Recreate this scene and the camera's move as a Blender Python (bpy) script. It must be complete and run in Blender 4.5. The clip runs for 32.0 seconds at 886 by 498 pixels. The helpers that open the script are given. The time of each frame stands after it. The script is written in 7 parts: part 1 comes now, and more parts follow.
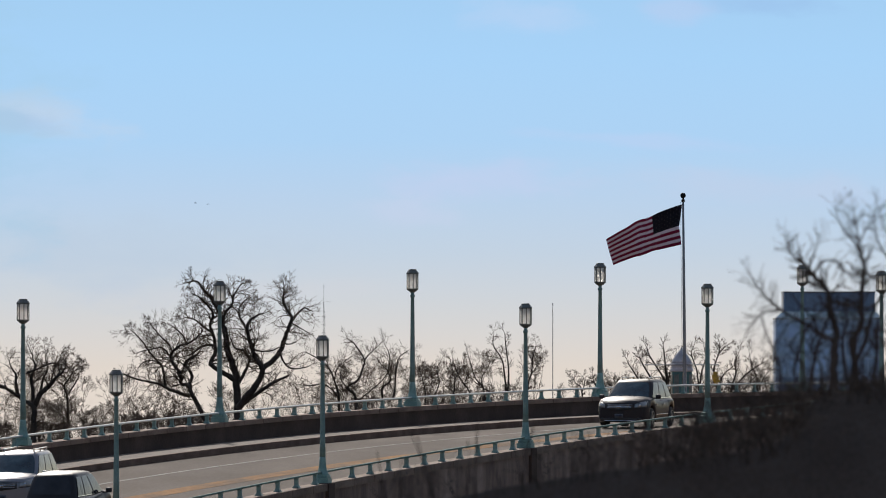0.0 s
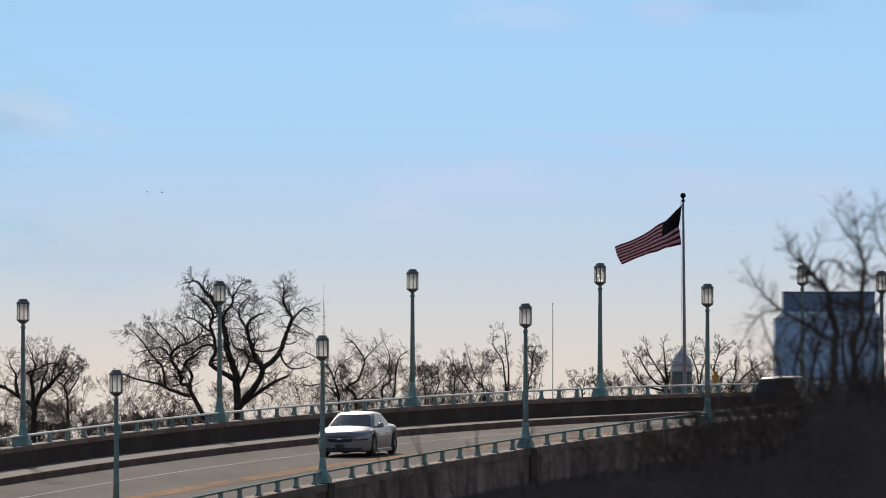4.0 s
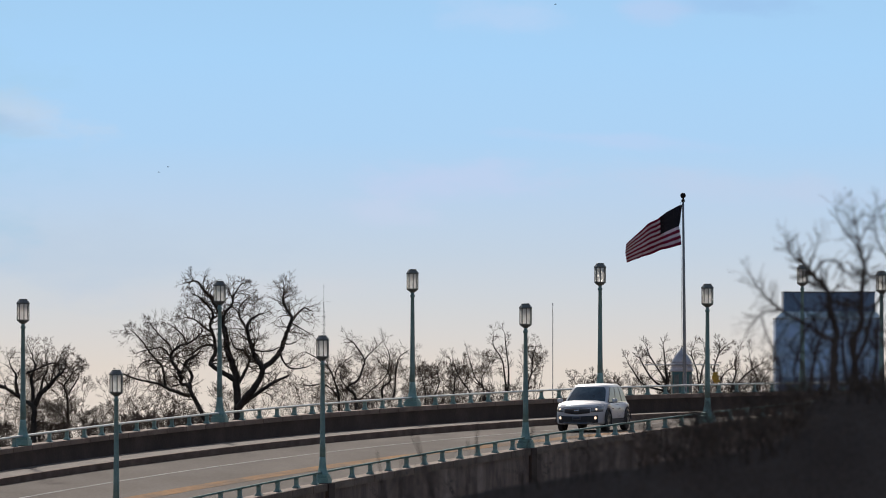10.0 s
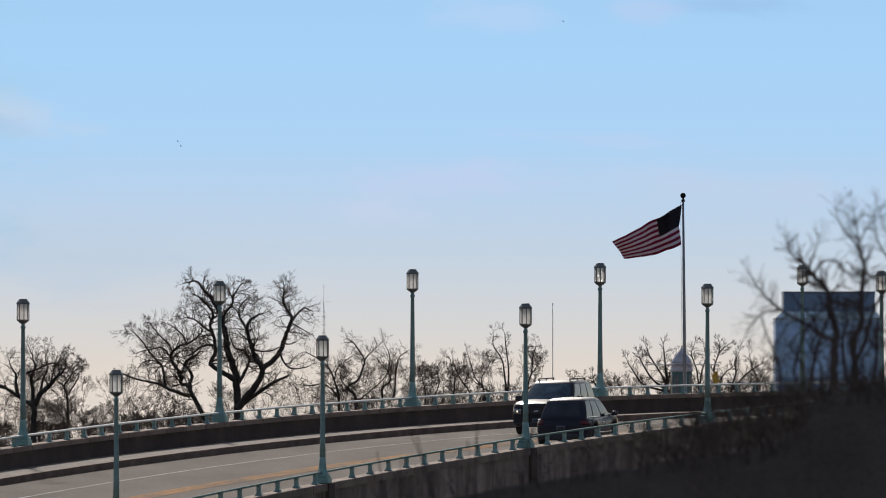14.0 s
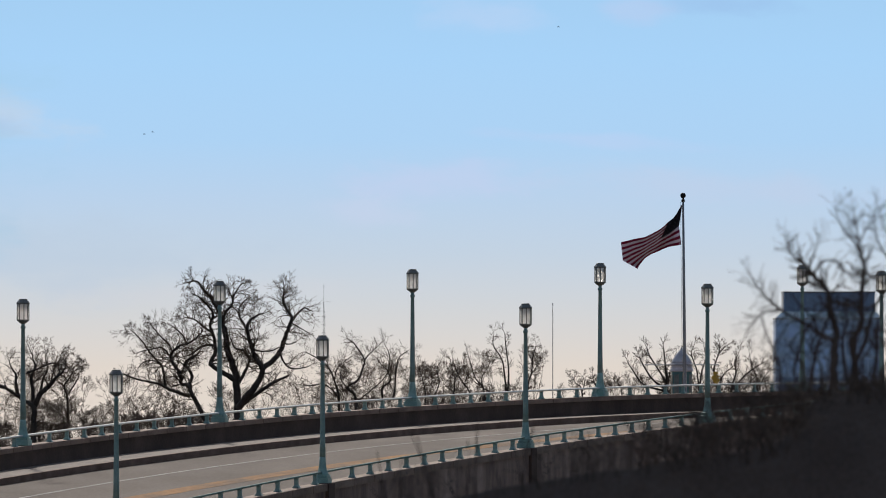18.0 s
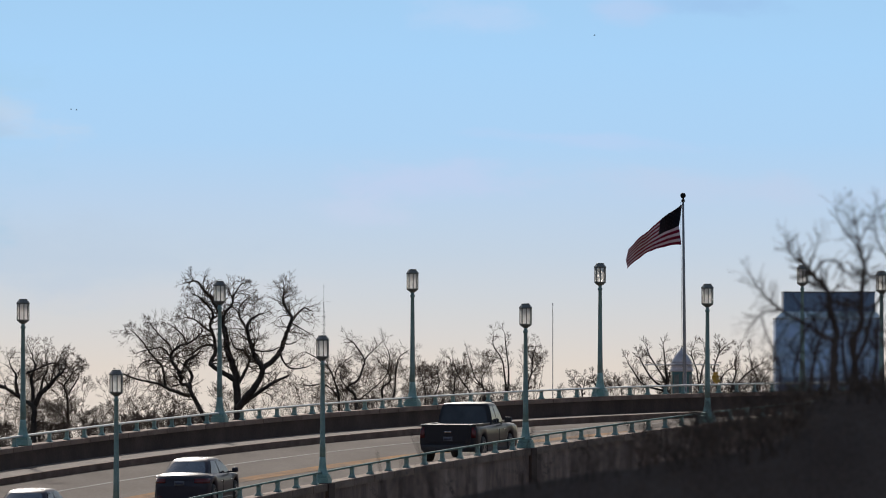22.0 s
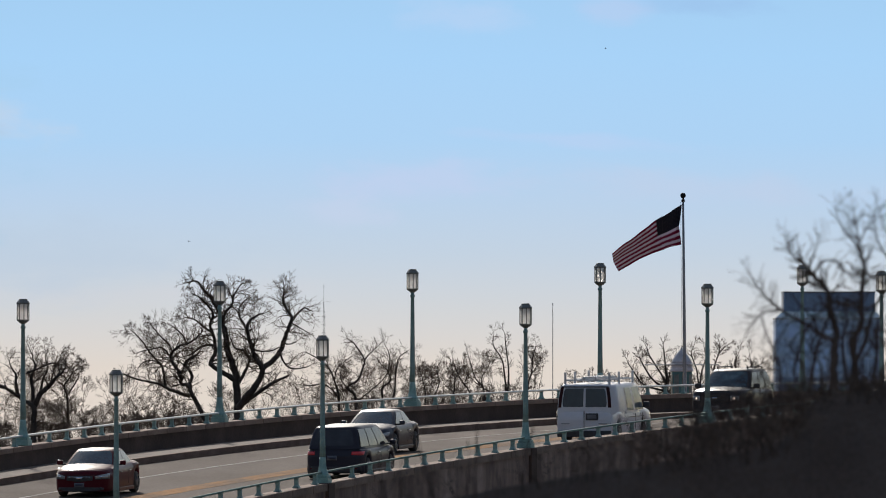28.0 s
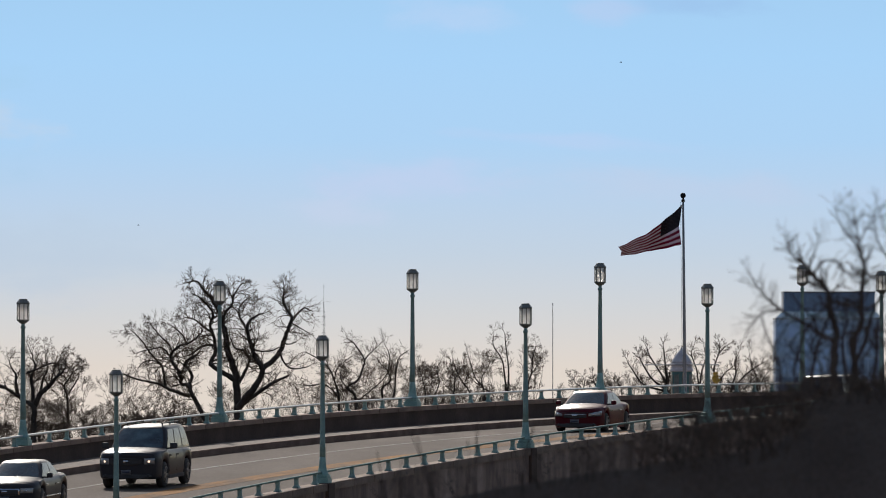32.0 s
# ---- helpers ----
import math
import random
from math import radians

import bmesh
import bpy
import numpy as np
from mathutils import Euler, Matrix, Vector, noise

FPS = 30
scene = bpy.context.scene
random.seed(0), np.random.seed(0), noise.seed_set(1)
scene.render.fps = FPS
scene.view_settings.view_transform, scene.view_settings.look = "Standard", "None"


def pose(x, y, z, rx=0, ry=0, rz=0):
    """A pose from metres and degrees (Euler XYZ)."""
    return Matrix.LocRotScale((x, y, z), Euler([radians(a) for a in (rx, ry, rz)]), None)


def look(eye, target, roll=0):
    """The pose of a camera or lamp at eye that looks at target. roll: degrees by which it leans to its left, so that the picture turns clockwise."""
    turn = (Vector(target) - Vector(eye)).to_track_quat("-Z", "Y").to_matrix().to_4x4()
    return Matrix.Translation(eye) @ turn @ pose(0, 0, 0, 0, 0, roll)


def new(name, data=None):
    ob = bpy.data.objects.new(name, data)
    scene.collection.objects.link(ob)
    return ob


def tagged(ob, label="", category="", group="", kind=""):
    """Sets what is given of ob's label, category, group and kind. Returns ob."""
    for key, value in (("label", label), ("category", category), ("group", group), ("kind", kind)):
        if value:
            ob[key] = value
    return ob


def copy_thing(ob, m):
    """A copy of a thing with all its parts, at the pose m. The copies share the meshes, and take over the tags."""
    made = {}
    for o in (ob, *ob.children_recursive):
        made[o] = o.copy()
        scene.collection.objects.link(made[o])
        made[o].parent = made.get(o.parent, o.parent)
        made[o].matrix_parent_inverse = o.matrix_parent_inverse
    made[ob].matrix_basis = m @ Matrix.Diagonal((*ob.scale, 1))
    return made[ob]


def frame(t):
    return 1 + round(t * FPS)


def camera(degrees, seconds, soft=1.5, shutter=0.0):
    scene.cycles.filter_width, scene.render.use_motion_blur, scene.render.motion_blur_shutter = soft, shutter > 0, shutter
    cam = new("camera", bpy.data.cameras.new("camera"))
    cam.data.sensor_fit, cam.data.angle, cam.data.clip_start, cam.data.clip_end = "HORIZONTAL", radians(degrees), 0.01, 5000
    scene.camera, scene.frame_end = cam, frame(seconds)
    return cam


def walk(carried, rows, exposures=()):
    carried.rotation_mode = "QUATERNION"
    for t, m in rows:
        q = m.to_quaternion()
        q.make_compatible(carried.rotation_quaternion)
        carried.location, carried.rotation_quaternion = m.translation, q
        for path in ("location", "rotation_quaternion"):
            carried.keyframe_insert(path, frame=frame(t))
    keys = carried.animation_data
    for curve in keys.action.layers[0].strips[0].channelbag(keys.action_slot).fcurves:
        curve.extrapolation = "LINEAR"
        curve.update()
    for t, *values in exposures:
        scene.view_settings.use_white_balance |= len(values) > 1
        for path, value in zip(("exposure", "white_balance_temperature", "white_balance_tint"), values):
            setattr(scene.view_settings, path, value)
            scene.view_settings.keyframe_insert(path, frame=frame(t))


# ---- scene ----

# ------------------------------------------------------------------ camera
EYE_Z = 12.0
cam = camera(3.3887, 32.0, soft=1.0)
AIM = pose(0, 0, EYE_Z, 90 + 0.6032, 0, 0)
walk(cam, [(0.0, AIM), (32.0, AIM)], [(0.0, 0.0), (32.0, 0.0)])
cam.data.dof.use_dof = True
cam.data.dof.focus_distance = 505.0
cam.data.dof.aperture_fstop = 12.0

# ------------------------------------------------------------------ light
SUN_AZ, SUN_EL = -8.0, 31.0      # degrees left of the line of sight, above the horizon
world = bpy.data.worlds.new("daylight")
scene.world = world
world.use_nodes = True
wn = world.node_tree
sky = wn.nodes.new("ShaderNodeTexSky")
sky.sky_type = "NISHITA"
sky.sun_disc = False
sky.dust_density, sky.ozone_density = 1.4, 0.7
sky.sun_elevation = radians(SUN_EL)
sky.sun_rotation = radians(SUN_AZ)
wn.nodes["Background"].inputs["Strength"].default_value = 0.105
wn.links.new(sky.outputs["Color"], wn.nodes["Background"].inputs["Color"])
sun = new("sun", bpy.data.lights.new("sun", "SUN"))
sun.data.energy, sun.data.angle, sun.data.color = 4.4, radians(5.0), (1.0, 0.945, 0.87)
sd = Vector((math.sin(radians(SUN_AZ)) * math.cos(radians(SUN_EL)), math.cos(radians(SUN_AZ)) * math.cos(radians(SUN_EL)), math.sin(radians(SUN_EL))))
sun.matrix_world = look(sd * 900, (0, 0, 0))


# ------------------------------------------------------------------ materials
def ramp_mat(name, stops, scale, rough=0.8, metal=0.0, bump=0.0, detail=6.0, fine=None, spec=0.5, vary=0.0, stretch=None, coat=0.0, grit=0.35):
    """A surface whose colour runs through stops by noise at one scale, speckled at a finer one."""
    m = bpy.data.materials.new(name)
    m.use_nodes = True
    nt = m.node_tree
    b = nt.nodes["Principled BSDF"]
    co = nt.nodes.new("ShaderNodeTexCoord")
    mp = nt.nodes.new("ShaderNodeMapping")
    if stretch:
        mp.inputs["Scale"].default_value = stretch
    nt.links.new(co.outputs["Object"], mp.inputs["Vector"])
    n1 = nt.nodes.new("ShaderNodeTexNoise")
    n1.inputs["Scale"].default_value, n1.inputs["Detail"].default_value = scale, detail
    nt.links.new(mp.outputs["Vector"], n1.inputs["Vector"])
    r = nt.nodes.new("ShaderNodeValToRGB")
    el = r.color_ramp.elements
    while len(el) < len(stops):
        el.new(0.5)
    for e, (p, c) in zip(el, stops):
        e.position, e.color = p, (*c, 1)
    nt.links.new(n1.outputs["Fac"], r.inputs["Fac"])
    out = r.outputs["Color"]
    n2 = nt.nodes.new("ShaderNodeTexNoise")
    n2.inputs["Scale"].default_value, n2.inputs["Detail"].default_value = fine or scale * 14, 4
    nt.links.new(mp.outputs["Vector"], n2.inputs["Vector"])
    mx = nt.nodes.new("ShaderNodeMix")
    mx.data_type, mx.blend_type = "RGBA", "OVERLAY"
    mx.inputs[0].default_value = grit
    nt.links.new(out, mx.inputs[6])
    nt.links.new(n2.outputs["Fac"], mx.inputs[7])
    out = mx.outputs[2]
    if vary:
        oi = nt.nodes.new("ShaderNodeObjectInfo")
        mr = nt.nodes.new("ShaderNodeMapRange")
        mr.inputs[3].default_value, mr.inputs[4].default_value = 1 - vary, 1 + vary
        nt.links.new(oi.outputs["Random"], mr.inputs[0])
        vm = nt.nodes.new("ShaderNodeVectorMath")
        vm.operation = "SCALE"
        nt.links.new(out, vm.inputs[0])
        nt.links.new(mr.outputs[0], vm.inputs["Scale"])
        out = vm.outputs[0]
    nt.links.new(out, b.inputs["Base Color"])
    b.inputs["Roughness"].default_value, b.inputs["Metallic"].default_value = rough, metal
    b.inputs["Specular IOR Level"].default_value = spec
    b.inputs["Coat Weight"].default_value, b.inputs["Coat IOR"].default_value = coat, 1.36
    b.inputs["Coat Roughness"].default_value = 0.13
    if bump:
        bp = nt.nodes.new("ShaderNodeBump")
        bp.inputs["Strength"].default_value, bp.inputs["Distance"].default_value = bump, 0.02
        nt.links.new(n2.outputs["Fac"], bp.inputs["Height"])
        nt.links.new(bp.outputs["Normal"], b.inputs["Normal"])
    return m


def tone(c, k):
    return tuple(min(1.0, v * k) for v in c)


def simple(name, c, rough=0.5, metal=0.0, scale=3.0, spread=0.12, bump=0.0, spec=0.5, coat=0.0, grit=0.35):
    return ramp_mat(name, [(0.35, tone(c, 1 - spread)), (0.65, tone(c, 1 + spread))], scale, rough, metal, bump, spec=spec, coat=coat, grit=grit)


M_ROAD = ramp_mat("worn concrete roadway", [(0.3, (0.0854, 0.0666, 0.0538)), (0.55, (0.1189, 0.0939, 0.0773)), (0.75, (0.1526, 0.1216, 0.1008))], 0.35, 0.95, bump=0.2, fine=9, stretch=(1.0, 0.25, 1.0), spec=0.06)
M_WALK = ramp_mat("pale pavement concrete", [(0.3, (0.1208, 0.0945, 0.0782)), (0.7, (0.1811, 0.1435, 0.1208))], 0.6, 0.9, bump=0.2, fine=12, spec=0.1)
M_KERB = ramp_mat("dirty kerb stone", [(0.3, (0.1196, 0.0758, 0.0577)), (0.7, (0.1994, 0.1316, 0.102))], 0.9, 0.9, bump=0.3, fine=14, spec=0.1)
M_WALL = ramp_mat("dark brown parapet concrete", [(0.3, (0.055, 0.036, 0.029)), (0.55, (0.082, 0.054, 0.044)), (0.75, (0.12, 0.08, 0.065))], 0.5, 0.92, bump=0.35, fine=10, vary=0.05, spec=0.15)
M_CAP = ramp_mat("parapet cap stone", [(0.3, (0.1747, 0.1198, 0.0917)), (0.7, (0.2822, 0.2022, 0.1588))], 0.7, 0.9, bump=0.35, fine=12, vary=0.06, spec=0.15)
M_FASCIA = ramp_mat("streaked grey bridge concrete", [(0.28, (0.098, 0.0641, 0.0512)), (0.5, (0.2284, 0.1557, 0.1259)), (0.72, (0.3752, 0.2663, 0.2173))], 0.45, 0.92, bump=0.4, fine=9, stretch=(1.6, 1.6, 0.35), spec=0.2)
M_WHITE = ramp_mat("worn white road paint", [(0.3, (0.22, 0.20, 0.185)), (0.6, (0.40, 0.375, 0.35))], 2.2, 0.9, spec=0.05)
M_YELLOW = ramp_mat("worn orange-yellow road paint", [(0.34, (0.15, 0.098, 0.065)), (0.5, (0.215, 0.118, 0.056)), (0.66, (0.29, 0.142, 0.052))], 0.8, 0.9, spec=0.03, fine=5, stretch=(1.0, 0.3, 1.0))
M_TEAL = ramp_mat("verdigris green painted iron", [(0.3, (0.165, 0.285, 0.258)), (0.6, (0.23, 0.37, 0.335)), (0.8, (0.295, 0.425, 0.385))], 2.5, 0.55, bump=0.15, fine=30, vary=0.07)
M_TEAL_DARK = ramp_mat("dark patinated iron", [(0.35, (0.12, 0.122, 0.112)), (0.7, (0.19, 0.19, 0.174))], 3.0, 0.5, fine=30)
# far rail only: sun glint put into a whitish base colour
M_RAIL_GLINT = ramp_mat("green handrail paint with sun glint in its colour", [(0.3, (0.44, 0.46, 0.44)), (0.7, (0.57, 0.58, 0.555))], 2.0, 0.3, fine=25)
M_GROUND = ramp_mat("winter grass and leaf litter", [(0.3, (0.035, 0.03, 0.02)), (0.5, (0.06, 0.05, 0.033)), (0.7, (0.085, 0.07, 0.048))], 0.05, 0.95, bump=0.4, fine=1.5, spec=0.05)
# pale so that the unseen slope bounces warm fill onto shaded faces
M_FILL_HILL = ramp_mat("pale warm fill-light reflector", [(0.3, (0.22, 0.172, 0.14)), (0.5, (0.30, 0.24, 0.20)), (0.7, (0.38, 0.31, 0.262))], 0.02, 0.95, fine=0.6, spec=0.05)
# for the added ridges that block low sky at both sides
M_SKY_BLOCK = ramp_mat("dark sky-blocking ridge", [(0.3, (0.02, 0.017, 0.015)), (0.7, (0.05, 0.042, 0.036))], 0.03, 0.95, bump=0.5, fine=0.4, spec=0.05)
M_BARK = ramp_mat("dark grey oak bark", [(0.3, (0.035, 0.028, 0.024)), (0.7, (0.085, 0.07, 0.06))], 1.5, 0.95, bump=0.5, fine=18, spec=0.1)
M_TWIG = ramp_mat("bare brown twigs", [(0.3, (0.087, 0.0643, 0.0522)), (0.7, (0.1652, 0.127, 0.1009))], 1.0, 0.95, spec=0.1)
M_POLE = ramp_mat("dull painted steel pole", [(0.3, (0.20, 0.20, 0.21)), (0.7, (0.30, 0.30, 0.31))], 1.0, 0.45, 0.3)
# far shafts: the same iron, weaker light put into a slightly darker colour
M_SHAFT_DIM = ramp_mat("grey-green shaft iron toned for weaker light", [(0.3, (0.163, 0.245, 0.226)), (0.7, (0.235, 0.322, 0.296))], 2.5, 0.6, bump=0.15, fine=30, spec=0.2)
M_SHAFT = ramp_mat("grey-green shaft iron", [(0.3, (0.175, 0.262, 0.241)), (0.7, (0.25, 0.35, 0.322))], 2.5, 0.6, bump=0.15, fine=30, spec=0.3)
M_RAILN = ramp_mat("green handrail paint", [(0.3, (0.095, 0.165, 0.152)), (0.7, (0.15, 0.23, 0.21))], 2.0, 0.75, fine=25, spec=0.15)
M_POST = ramp_mat("grey-green cast iron", [(0.3, (0.16, 0.255, 0.235)), (0.7, (0.24, 0.35, 0.32))], 2.0, 0.6, fine=25, vary=0.1, spec=0.2)
M_BLACK = simple("black enamel", (0.014, 0.014, 0.015), 0.75, spec=0.1)


def glass_mat(name, color, rough, trans, alpha=1.0):
    m = bpy.data.materials.new(name)
    m.use_nodes = True
    nt = m.node_tree
    b = nt.nodes["Principled BSDF"]
    n = nt.nodes.new("ShaderNodeTexNoise")
    n.inputs["Scale"].default_value = 6
    mx = nt.nodes.new("ShaderNodeMix")
    mx.data_type = "RGBA"
    mx.inputs[6].default_value, mx.inputs[7].default_value = (*tone(color, 0.92), 1), (*tone(color, 1.06), 1)
    nt.links.new(n.outputs["Fac"], mx.inputs[0])
    nt.links.new(mx.outputs[2], b.inputs["Base Color"])
    b.inputs["Roughness"].default_value, b.inputs["Transmission Weight"].default_value = rough, trans
    b.inputs["IOR"].default_value = 1.45
    return m


M_FROST = glass_mat("frosted lamp glass", (0.70, 0.68, 0.66), 0.45, 0.72)


# ------------------------------------------------------------------ helpers for things
def part(name, bm, material, parent=None, label="", smooth=False):
    me = bpy.data.meshes.new(name)
    bmesh.ops.recalc_face_normals(bm, faces=bm.faces[:])
    bm.to_mesh(me)
    bm.free()
    for m in material if isinstance(material, (list, tuple)) else [material]:
        me.materials.append(m)
    if smooth:
        me.polygons.foreach_set("use_smooth", [len(p.vertices) <= 4 for p in me.polygons])
    ob = new(name, me)
    if parent:
        ob.parent = parent
    if label:
        tagged(ob, label)
    return ob


def raw(name, verts, faces, material, parent=None, label="", smooth=False):
    me = bpy.data.meshes.new(name)
    me.from_pydata([tuple(v) for v in verts], [], [tuple(f) for f in faces])
    me.materials.append(material)
    if smooth:
        me.polygons.foreach_set("use_smooth", [len(p.vertices) <= 4 for p in me.polygons])
    ob = new(name, me)
    if parent:
        ob.parent = parent
    if label:
        tagged(ob, label)
    return ob


def box(bm, x0, x1, y0, y1, z0, z1, bevel=0.0):
    g = bmesh.ops.create_cube(bm, size=1)
    vs = g["verts"]
    for v in vs:
        v.co = Vector((x0 + (v.co.x + 0.5) * (x1 - x0), y0 + (v.co.y + 0.5) * (y1 - y0), z0 + (v.co.z + 0.5) * (z1 - z0)))
    if bevel:
        es = list({e for v in vs for e in v.link_edges})
        bmesh.ops.bevel(bm, geom=es, offset=bevel, segments=2, profile=0.6, affect="EDGES")
    return vs


def lathe(profile, n=12, turn=0.0):
    """A turned body from (radius, height) pairs, closed at both ends."""
    bm = bmesh.new()
    rings = []
    for r, z in profile:
        rings.append([bm.verts.new((r * math.cos(turn + 2 * math.pi * i / n), r * math.sin(turn + 2 * math.pi * i / n), z)) for i in range(n)])
    for a, b in zip(rings, rings[1:]):
        for i in range(n):
            bm.faces.new((a[i], a[(i + 1) % n], b[(i + 1) % n], b[i]))
    bm.faces.new(rings[0][::-1])
    bm.faces.new(rings[-1])
    return bm


# ------------------------------------------------------------------ the bridge's line
BAY = 25.5                         # metres from lamp to lamp
WIDE = 17.05                       # metres between the two lamp rows
FAR = ((0.3358, 5.5959, -13.7043), (-0.0571, 24.7486, 490.7657), (-0.0837, 0.8039, 10.7362))
NEAR = ((0.116, 6.3163, 2.5956), (0.0, 24.6, 486.3), (-0.0877, 0.8954, 10.6493))


def deck(u, w, up=0.0):
    """The place u bays along the bridge and w metres in from its far lamp row; up is counted from the cap of the parapets."""
    lo = min(max(u, -2.5), 5.0)
    e = u - lo
    ease = math.copysign(4 * (1 - math.exp(-abs(e) / 4)), e)
    out = []
    for k, (f, n) in enumerate(zip(FAR, NEAR)):
        a, b = f[0] * lo * lo + f[1] * lo + f[2], n[0] * lo * lo + n[1] * lo + n[2]
        slope = (2 * (f[0] + n[0]) * lo + f[1] + n[1]) / 2
        out.append(a + (b - a) * w / WIDE + slope * (ease if k == 2 else e))
    out[2] += up
    return Vector(out)


ROAD_Z = -0.9                      # roadway below the caps
WALK_Z = -0.68
KERB_FAR, KERB_NEAR = 1.95, 15.1


def stations(u0, u1, step):
    n = max(1, round((u1 - u0) / step))
    return [u0 + (u1 - u0) * i / n for i in range(n + 1)]


def sweep(name, section, us, material, parent=None, label="", smooth=False):
    """A body of one cross-section (w, up) swept along the bridge."""
    k, vs, fs = len(section), [], []
    for u in us:
        vs += [deck(u, w, z) for w, z in section]
    for i in range(len(us) - 1):
        for j in range(k):
            a, b = i * k + j, i * k + (j + 1) % k
            fs.append((a, b, b + k, a + k))
    fs.append(tuple(range(k))[::-1])
    fs.append(tuple(range((len(us) - 1) * k, len(us) * k)))
    ob = raw(name, vs, fs, material, parent, label, smooth)
    bm = bmesh.new()
    bm.from_mesh(ob.data)
    bmesh.ops.recalc_face_normals(bm, faces=bm.faces[:])
    bm.to_mesh(ob.data)
    bm.free()
    return ob


def rect(w0, w1, z0, z1):
    return [(w0, z0), (w1, z0), (w1, z1), (w0, z1)]


LONG = stations(-34, -4, 1.0) + stations(-3.75, 8, 0.25) + stations(9, 40, 1.0)
NEARBY = stations(-4, 8, 0.2)

# roadway, pavements, kerbs, parapets
road = tagged(sweep("road", rect(KERB_FAR, KERB_NEAR, ROAD_Z - 0.5, ROAD_Z), LONG, M_ROAD), "grey-beige worn concrete bridge roadway", "road", kind="structure")
walk_far = tagged(sweep("pavement", rect(0.25, KERB_FAR - 0.2, ROAD_Z - 0.5, WALK_Z), LONG, M_WALK), "pale concrete bridge pavement beside the parapet", "pavement", kind="structure")
walk_near = tagged(sweep("pavement", rect(KERB_NEAR + 0.2, WIDE - 0.25, ROAD_Z - 0.5, WALK_Z), LONG, M_WALK), "pale concrete bridge pavement beside the parapet", "pavement", kind="structure")
for a, b in ((KERB_FAR - 0.2, KERB_FAR), (KERB_NEAR, KERB_NEAR + 0.2)):
    tagged(sweep("kerb", rect(a, b, ROAD_Z - 0.5, WALK_Z + 0.004), LONG, M_KERB), "dark dirty stone kerb along the roadway", "kerb", kind="structure")
tagged(sweep("lane_line", rect(4.83, 4.97, ROAD_Z - 0.02, ROAD_Z + 0.005), stations(-6, 9, 0.25), M_WHITE), "worn solid white lane line", "road marking", kind="structure")
for a in (8.19, 8.67):
    tagged(sweep("centre_line", rect(a, a + 0.46, ROAD_Z - 0.02, ROAD_Z + 0.005), stations(-6, 9, 0.25), M_YELLOW), "worn orange-yellow centre line", "road marking", kind="structure")

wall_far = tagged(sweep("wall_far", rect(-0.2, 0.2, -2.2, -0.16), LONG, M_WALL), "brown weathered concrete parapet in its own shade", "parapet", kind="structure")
wall_near = tagged(sweep("wall_near", rect(WIDE - 0.2, WIDE + 0.2, -2.0, -0.22), LONG, M_FASCIA), "streaked grey concrete parapet and deck edge", "parapet", kind="structure")

# deck edge, spandrel walls under the deck, cap stones
tagged(sweep("deck_slab", rect(-0.1, WIDE - 0.25, -1.75, ROAD_Z - 0.504), LONG, M_FASCIA), "grey concrete underside slab of the bridge", "bridge deck", kind="structure")
tagged(sweep("spandrel_wall", rect(2.0, WIDE - 1.3, -14.0, -1.754), LONG, M_FASCIA), "shaded grey concrete wall carrying the bridge deck", "bridge wall", kind="structure")
for wc, host, lo, hi, cap in ((0.0, wall_far, -6, 58, -0.16), (WIDE, wall_near, -28, 36, -0.22)):
    for i in range(lo, hi):
        sweep("cap_stone", rect(wc - 0.27, wc + 0.27, cap, 0.0), [i * 0.1 + 0.0012, i * 0.1 + 0.05, i * 0.1 + 0.0988], M_CAP, host)
    for a, b in ((-34, lo * 0.1), (hi * 0.1, 40)):
        sweep("coping", rect(wc - 0.27, wc + 0.27, cap, 0.0), stations(a, b, 0.5), M_CAP, host)


def along(u, w, up=0.0, back=False):
    """A pose on the bridge: x runs along it, y across, z up."""
    p, q = deck(u - 0.02, w), deck(u + 0.02, w)
    f = (q - p).normalized() * (-1 if back else 1)
    s = Vector((0, 0, 1)).cross(f).normalized()
    n = f.cross(s)
    m = Matrix((f, s, n)).transposed().to_4x4()
    m.translation = deck(u, w, up)
    return m


def upright(u, w, up=0.0):
    p, q = deck(u - 0.02, w), deck(u + 0.02, w)
    return Matrix.Translation(deck(u, w, up)) @ Matrix.Rotation(math.atan2(q.y - p.y, q.x - p.x), 4, "Z")


# railings: a round rail on cast posts
def post_mesh():
    bm = bmesh.new()
    for (hx, hy, z0), (kx, ky, z1) in (((0.13, 0.10, 0.0), (0.13, 0.10, 0.045)), ((0.10, 0.08, 0.045), (0.066, 0.055, 0.13)), ((0.066, 0.055, 0.13), (0.066, 0.055, 0.31)), ((0.066, 0.055, 0.31), (0.095, 0.06, 0.37))):
        vs = [bm.verts.new((sx * a, sy * b, z)) for a, b, z in ((hx, hy, z0), (kx, ky, z1)) for sx, sy in ((-1, -1), (1, -1), (1, 1), (-1, 1))]
        for i in range(4):
            bm.faces.new((vs[i], vs[(i + 1) % 4], vs[4 + (i + 1) % 4], vs[4 + i]))
        bm.faces.new(vs[3::-1])
        bm.faces.new(vs[4:])
    me = bpy.data.meshes.new("post")
    bmesh.ops.recalc_face_normals(bm, faces=bm.faces[:])
    bm.to_mesh(me)
    bm.free()
    me.materials.append(M_POST)
    return me


POST = post_mesh()


